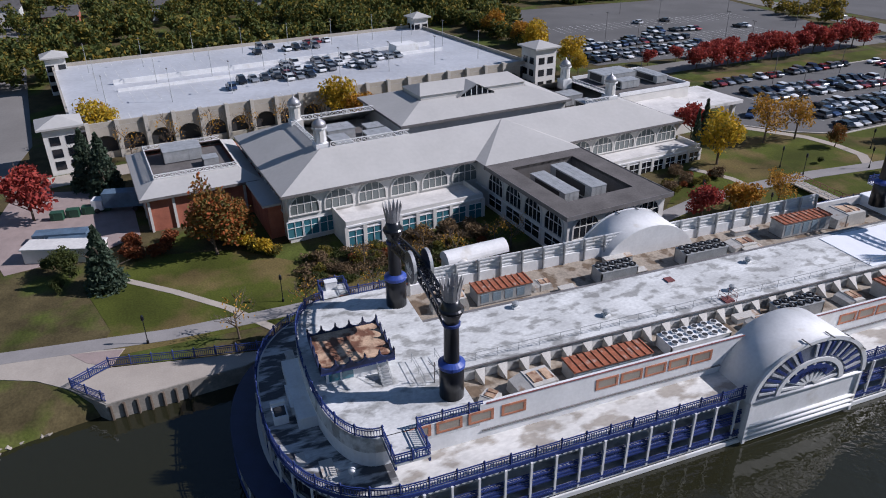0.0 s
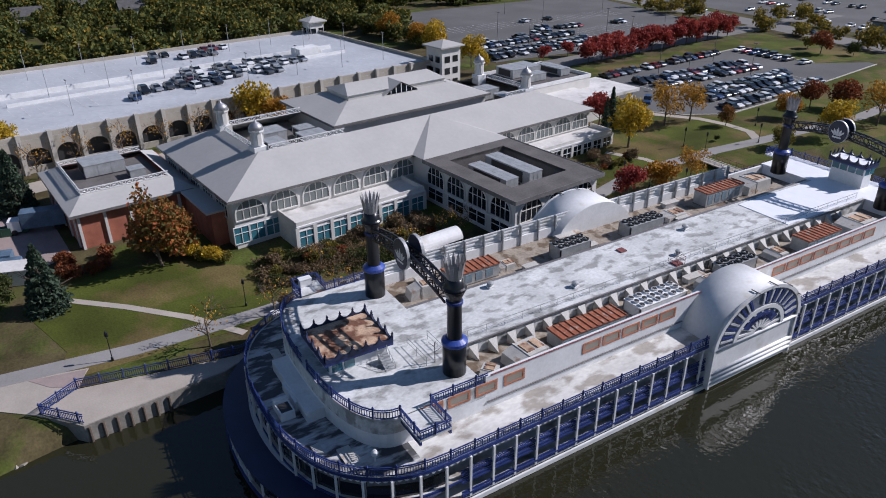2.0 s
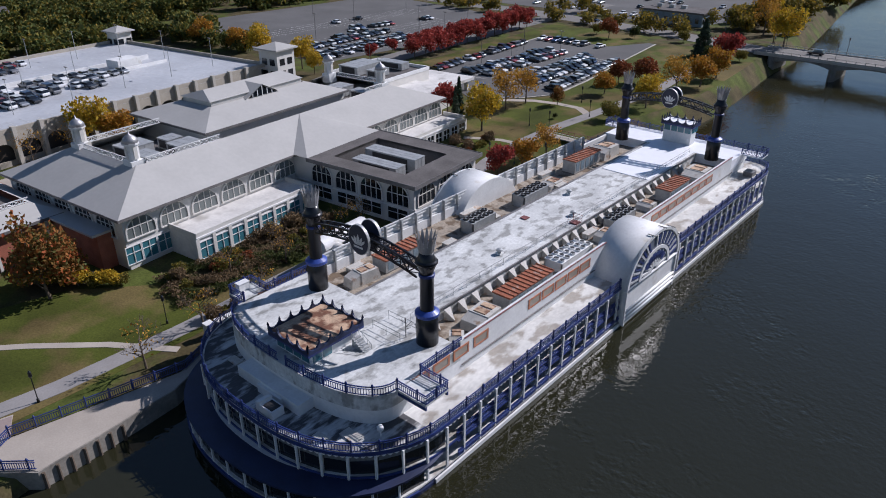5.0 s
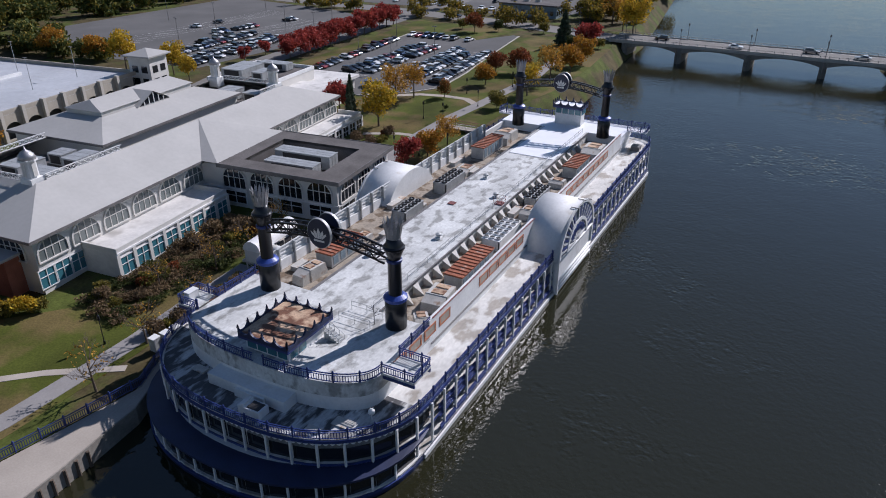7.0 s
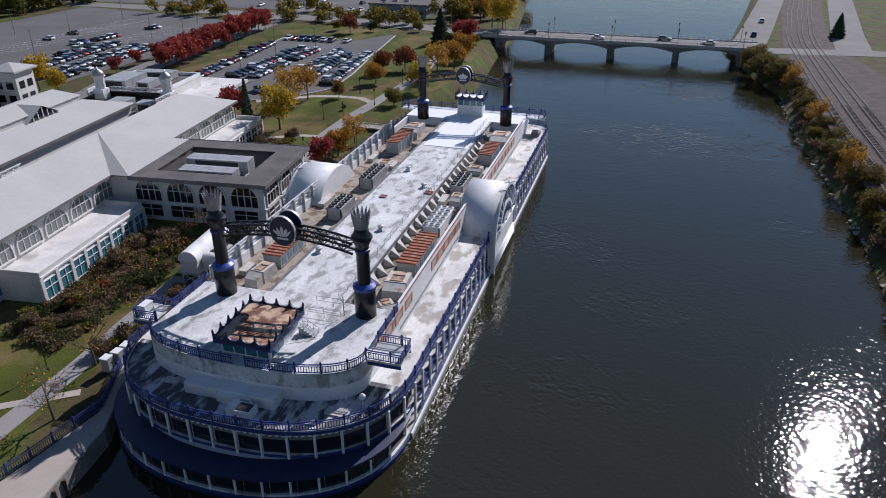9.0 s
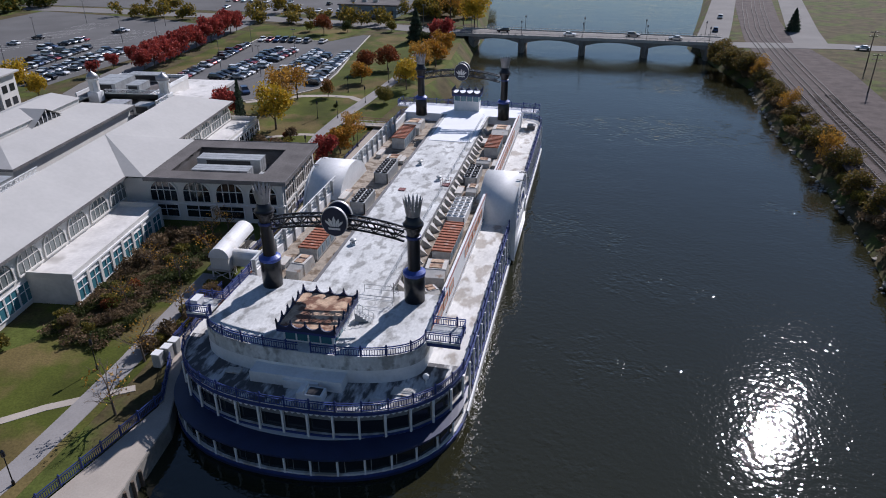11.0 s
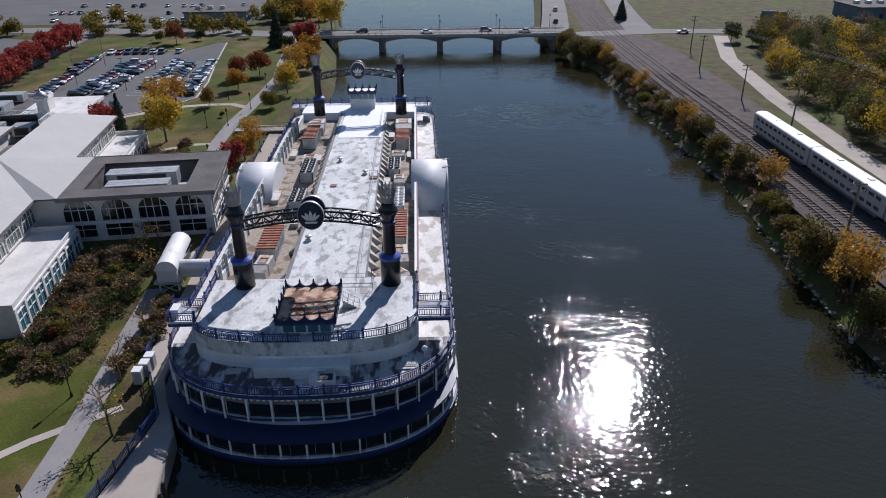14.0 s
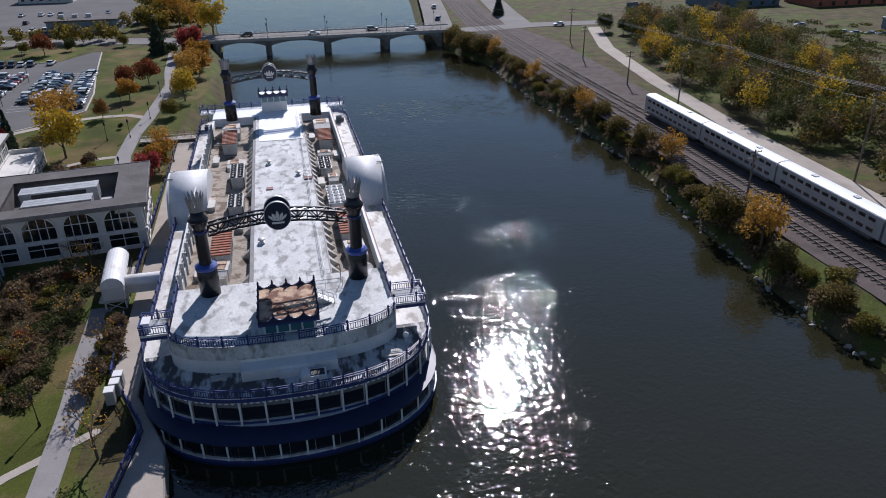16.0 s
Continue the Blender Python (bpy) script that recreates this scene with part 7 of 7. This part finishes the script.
for i in range(7):
    ob = thing("quay_pile", "dark round fender pile against the quay", "pile", Matrix.Translation((-11.5 - 0.115 * i, -31.6 + i * 1.35, 0)), group="fender piles")
    part("fender", bo, None, ob)
for i, (x, y) in enumerate(((-19.3, -8.6), (-19.0, -7.2), (-18.9, -5.8))):
    c = thing("electrical_cabinet", "grey electrical cabinet on the river walk", "electrical cabinet", Matrix.Translation((x, y, 2.3)), group="electrical cabinets")
    part("body", boxes((-0.45, 0.45, -0.5, 0.5, 0, 1.7)), GREY, c)
    part("cap", boxes((-0.5, 0.5, -0.55, 0.55, 1.7, 1.78)), WHITE, c)
    part("door", boxes((0.45, 0.48, -0.42, 0.42, 0.15, 1.6)), GREY, c)


def park_lamp(x, y):
    p = thing("park_lamp", "black park lamp post with a lantern", "lamp post", Matrix.Translation((x, y, ground_z(y))), group="park lamps")
    part("post", lathe(bmesh.new(), 0, 0, ((0.16, 0), (0.14, 0.5), (0.06, 0.6), (0.05, 3.3)), 8), BLACK, p)
    part("lantern", lathe(bmesh.new(), 0, 0, ((0.08, 3.3), (0.2, 3.45), (0.18, 3.95), (0.02, 4.2)), 8), BLACK, p)


for x, y in ((-22.3, -27.6), (-26, -10.5), (-35.5, 83), (-28.5, 97), (-24.5, 62), (-29, 60), (-31, 84), (-28.6, 118), (-20.2, 66), (-36, 106)):
    park_lamp(x, y)


def street_light(x, y, h=8.5):
    p = thing("street_light", "grey car park lamp pole", "lamp post", Matrix.Translation((x, y, ground_z(y))), group="car park lamps")
    part("pole", rod(bmesh.new(), (0, 0, 0), (0, 0, h), 0.1, 0.06, 6), FASCIA, p)
    part("head", boxes((-0.8, 0.8, -0.15, 0.15, h - 0.1, h + 0.08)), FASCIA, p)


for x, y in ((-66, 118), (-67, 145), (-82, 125), (-84, 150), (-132, 118), (-150, 118), (-135, 155), (-165, 150), (-190, 150), (-140, 190), (-175, 190), (-118, 150), (-104, 100), (-106, 205), (-70, 212), (-40, 206)):
    street_light(x, y)
# bay markings in the car parks
bm = bmesh.new()
for x0, x1, y0, y1, st in ((-79, -68.5, 110, 154, 2.75), (-64, -53, 112, 154, 2.75), (-133, -120, 96, 142, 2.75), (-148, -135, 98, 180, 2.75), (-175, -163, 110, 190, 2.75)):
    y = y0
    while y < y1:
        z = ground_z(y) + 0.07
        quads(bm, ((x0, y, z), (x1, y, z), (x1, y + 0.12, z), (x0, y + 0.12, z)))
        y += st
tagged(new("bay_markings", mesh_of("bay_markings", bm, LINE)), "white painted parking bay lines", "road markings", kind="stuff")
bm = bmesh.new()
for i in range(38):
    for v0, v1 in ((-62, -57), (-52, -42), (-26, -16), (-8, -3)):
        p = [GAR @ Vector((a, 6 + i * 2.75 + d, 8.63)) for a, d in ((v0, 0), (v1, 0), (v1, 0.14), (v0, 0.14))]
        quads(bm, p)
tagged(new("bay_markings", mesh_of("bay_markings", bm, LINE)), "white painted bay lines on the garage roof", "road markings", kind="stuff")
# kerbs round the lot
for pts in ([(-60, 91.8), (-49.8, 99.4), (-44.8, 108), (-46.3, 126), (-50.3, 150), (-55.3, 186)], [(-87, 109.8), (-92.2, 171), (-66, 172.4)]):
    bm = bmesh.new()
    for p, q in zip(pts, pts[1:]):
        n = 12
        for i in range(n):
            a, b = Vector(p).lerp(Vector(q), i / n), Vector(p).lerp(Vector(q), (i + 1) / n)
            beam(bm, (a.x, a.y, ground_z(a.y) + 0.1), (b.x, b.y, ground_z(b.y) + 0.1), 0.35, 0.24)
    solid("kerb", bm, CONC, "low pale concrete kerb", "kerb", "structure")


def skip(x, y, deg, ln, w, h, m, label, name="dumpster"):
    c = thing(name, label, name, Matrix.Translation((x, y, ground_z(y) + 0.08)) @ Matrix.Rotation(radians(deg), 4, "Z"), group=name + " in the yard")
    part("floor", boxes((-ln / 2, ln / 2, -w / 2, w / 2, 0, 0.15)), m, c)
    part("side", boxes((-ln / 2, ln / 2, -w / 2, -w / 2 + 0.1, 0.15, h)), m, c)
    part("side", boxes((-ln / 2, ln / 2, w / 2 - 0.1, w / 2, 0.15, h)), m, c)
    part("end", boxes((-ln / 2, -ln / 2 + 0.1, -w / 2 + 0.1, w / 2 - 0.1, 0.15, h)), m, c)
    part("end", boxes((ln / 2 - 0.1, ln / 2, -w / 2 + 0.1, w / 2 - 0.1, 0.15, h)), m, c)
    rib = mesh_of("rib", boxes((-0.06, 0.06, -w / 2 - 0.06, w / 2 + 0.06, 0.1, h - 0.1)), m)
    for i in range(int(ln / 1.2)):
        part("rib", rib, None, c).location = (-ln / 2 + 0.6 + 1.2 * i, 0, 0)
    part("lid", boxes((-ln / 2, ln / 2, -w / 2, w / 2, h, h + 0.06)), m, c)


skip(-57.5, -40, 78, 8, 2.3, 1.5, BLUEMETAL, "long blue-grey roll-off skip", "skip")
skip(-54.8, -38.5, 78, 7, 2.3, 1.2, BLUEMETAL, "long blue-grey roll-off skip", "skip")
for i in range(4):
    skip(-66.5 - 0.4 * i, -41.5 + 2.4 * i, 80, 2.0, 1.3, 1.3, GREENMETAL, "dark green lidded dumpster")
wb = thing("storage_shed", "long low shed with a peeling white roof", "shed", Matrix.Translation((-50.6, -38.8, 2.1)) @ Matrix.Rotation(radians(72), 4, "Z"))
part("wall", boxes((-5.6, 5.6, -1.6, 1.6, 0, 2.2)), STUCCO, wb)
part("roof", boxes((-5.8, 5.8, -1.8, 1.8, 2.2, 2.4)), TERRACE, wb)
tk = thing("box_truck", "white and blue box truck parked in the yard", "truck", Matrix.Translation((-66.8, -31.8, 2.12)) @ Matrix.Rotation(radians(78), 4, "Z"))
part("cargo_box", boxes((-2.2, 4.2, -1.2, 1.2, 0.9, 3.5)), BLUEMETAL, tk, "blue shaded cargo box")
part("cab", boxes((-4.2, -2.4, -1.05, 1.05, 0.5, 2.3)), WHITE, tk)
part("windscreen", boxes((-4.23, -4.2, -0.9, 0.9, 1.5, 2.2)), GLASS, tk)
wm = mesh_of("wheel", rod(bmesh.new(), (0, -0.14, 0), (0, 0.14, 0), 0.45, n=12), TYRE)
for x in (-3.4, 2.8):
    for y in (-1.0, 1.0):
        part("wheel", wm, None, tk).location = (x, y, 0.45)


def block_building(x0, x1, y0, y1, z, h, wall, roof, label, n=6, gable=False):
    b = thing("building", label, "building", Matrix.Translation((0, 0, z)), group="distant buildings")
    part("wall", boxes((x0, x1, y0, y1, -0.5, h)), wall, b)
    if gable:
        bm = bmesh.new()
        xm = (x0 + x1) / 2
        quads(bm, ((x0 - 0.5, y0 - 0.5, h), (xm, y0 - 0.5, h + 3), (xm, y1 + 0.5, h + 3), (x0 - 0.5, y1 + 0.5, h)), ((xm, y0 - 0.5, h + 3), (x1 + 0.5, y0 - 0.5, h), (x1 + 0.5, y1 + 0.5, h), (xm, y1 + 0.5, h + 3)), ((x0, y0, h), (x1, y0, h), (xm, y0, h + 3)), ((x1, y1, h), (x0, y1, h), (xm, y1, h + 3)))
        part("roof", bm, roof, b)
    else:
        part("roof", boxes((x0 - 0.4, x1 + 0.4, y0 - 0.4, y1 + 0.4, h, h + 0.6)), roof, b)
        for i in range(3):
            part("roof_unit", boxes((x0 + 3 + i * 5, x0 + 5 + i * 5, (y0 + y1) / 2, (y0 + y1) / 2 + 2, h + 0.6, h + 1.8)), GREY, b)
    wnd = mesh_of("window", boxes((-0.7, 0.7, -0.05, 0.05, 1.2, 2.8)), GLASS)
    for i in range(n):
        part("window", wnd, None, b).location = (x0 + (x1 - x0) * (i + 0.5) / n, y0 - 0.04, 0)
        ob = part("window", wnd, None, b)
        ob.location, ob.rotation_euler = (x1 + 0.04, y0 + (y1 - y0) * (i + 0.5) / n, 0), (0, 0, math.pi / 2)


block_building(-82, -57, 228, 242, 4.5, 4.5, BLUEGREY, ROOFDARK, "low grey shop with a dark flat roof")
block_building(-120, -95, 330, 350, 4.5, 5, STUCCO, ROOF, "low pale building beyond the car park")
block_building(-265, -252, -62, -50, 2.5, 6, BRICK, SHINGLE, "red brick house among the trees", 3, True)
for x, y in ((-278, -24), (-276, 14), (-292, -84), (-270, 50), (-250, -98), (-300, -5)):
    block_building(x, x + 9, y, y + 10, 2.5, 5.5, HOUSEPALE, SHINGLE, "pale clapboard house among the trees", 3, True)
block_building(222, 252, 140, 152, 4.5, 4, BLUEGREY, ROOF, "blue-grey shed beside the street")
block_building(190, 225, 215, 235, 4.5, 5, BLUEMETAL, ROOFDARK, "low dark blue warehouse")
block_building(235, 275, 205, 225, 4.5, 5, BRICK, SHINGLE, "long low red shed")
sheet("yard", [(150, 200), (190, 182), (290, 140), (330, 200), (200, 260)], ASPHALT, "asphalt yard by the far sheds", "yard", 0.05, 0.1, True)
bb = thing("billboard", "blue and red roadside billboard", "billboard", Matrix.Translation((150, 205, 4.1)))
part("panel", boxes((-5, 0, -0.15, 0.15, 3, 6.5)), BLUEMETAL, bb)
part("panel", boxes((0.1, 5, -0.15, 0.15, 3, 6.0)), REDTRIM, bb)
for x in (-3, 3):
    part("post", boxes((x - 0.2, x + 0.2, -0.2, 0.2, 0, 3)), FASCIA, bb)
# second railway line in the distance and overhead wires
t2 = thing("railway_track", "curving single railway track past the woods", "railway track", kind="structure", group="tracks")
line = [(160, 190), (190, 150), (215, 110), (250, 60)]
for s in (-0.75, 0.75):
    bm = bmesh.new()
    for p, q in zip(line, line[1:]):
        beam(bm, (p[0] + s, p[1], 4.6), (q[0] + s, q[1], 4.6), 0.14, 0.3)
    part("rail", bm, RAILSTEEL, t2)
sheet("track_bed", ribbon(line, 6), BALLAST, "brown grey ballast under the far track", "track bed", 0.2, 0.3, True)
sheet("lawn", [(165, 190), (195, 150), (222, 108), (240, 60), (285, 90), (230, 140), (180, 182)], GRASS, "green strip beside the far track", "lawn", 0.06, 0.1, True)
wp = [(104, 165), (109, 79), (99.7, 22.9), (94, -40)]
for k, (dx, dz) in enumerate(((-1.0, 0), (0, 0), (1.0, 0), (0, -2.2))):
    hs = (15, 17.1, 21.0, 21)
    bm = bmesh.new()
    ring = None
    for (p, ha), (q, hb) in zip(zip(wp, hs), zip(wp[1:], hs[1:])):
        for i in range(13):
            t = i / 12
            c = Vector((p[0] + (q[0] - p[0]) * t + dx, p[1] + (q[1] - p[1]) * t, ha + (hb - ha) * t + dz - 4.5 * t * (1 - t) * 0.6))
            now = [bm.verts.new(c + Vector((0.03 * math.cos(k2 * math.pi / 2), 0, 0.03 * math.sin(k2 * math.pi / 2)))) for k2 in range(4)]
            if ring:
                for k2 in range(4):
                    bm.faces.new((ring[k2], ring[(k2 + 1) % 4], now[(k2 + 1) % 4], now[k2]))
            ring = now
    solid("overhead_wire", bm, FASCIA, "sagging black overhead wire between poles", "wire", group="overhead wires")
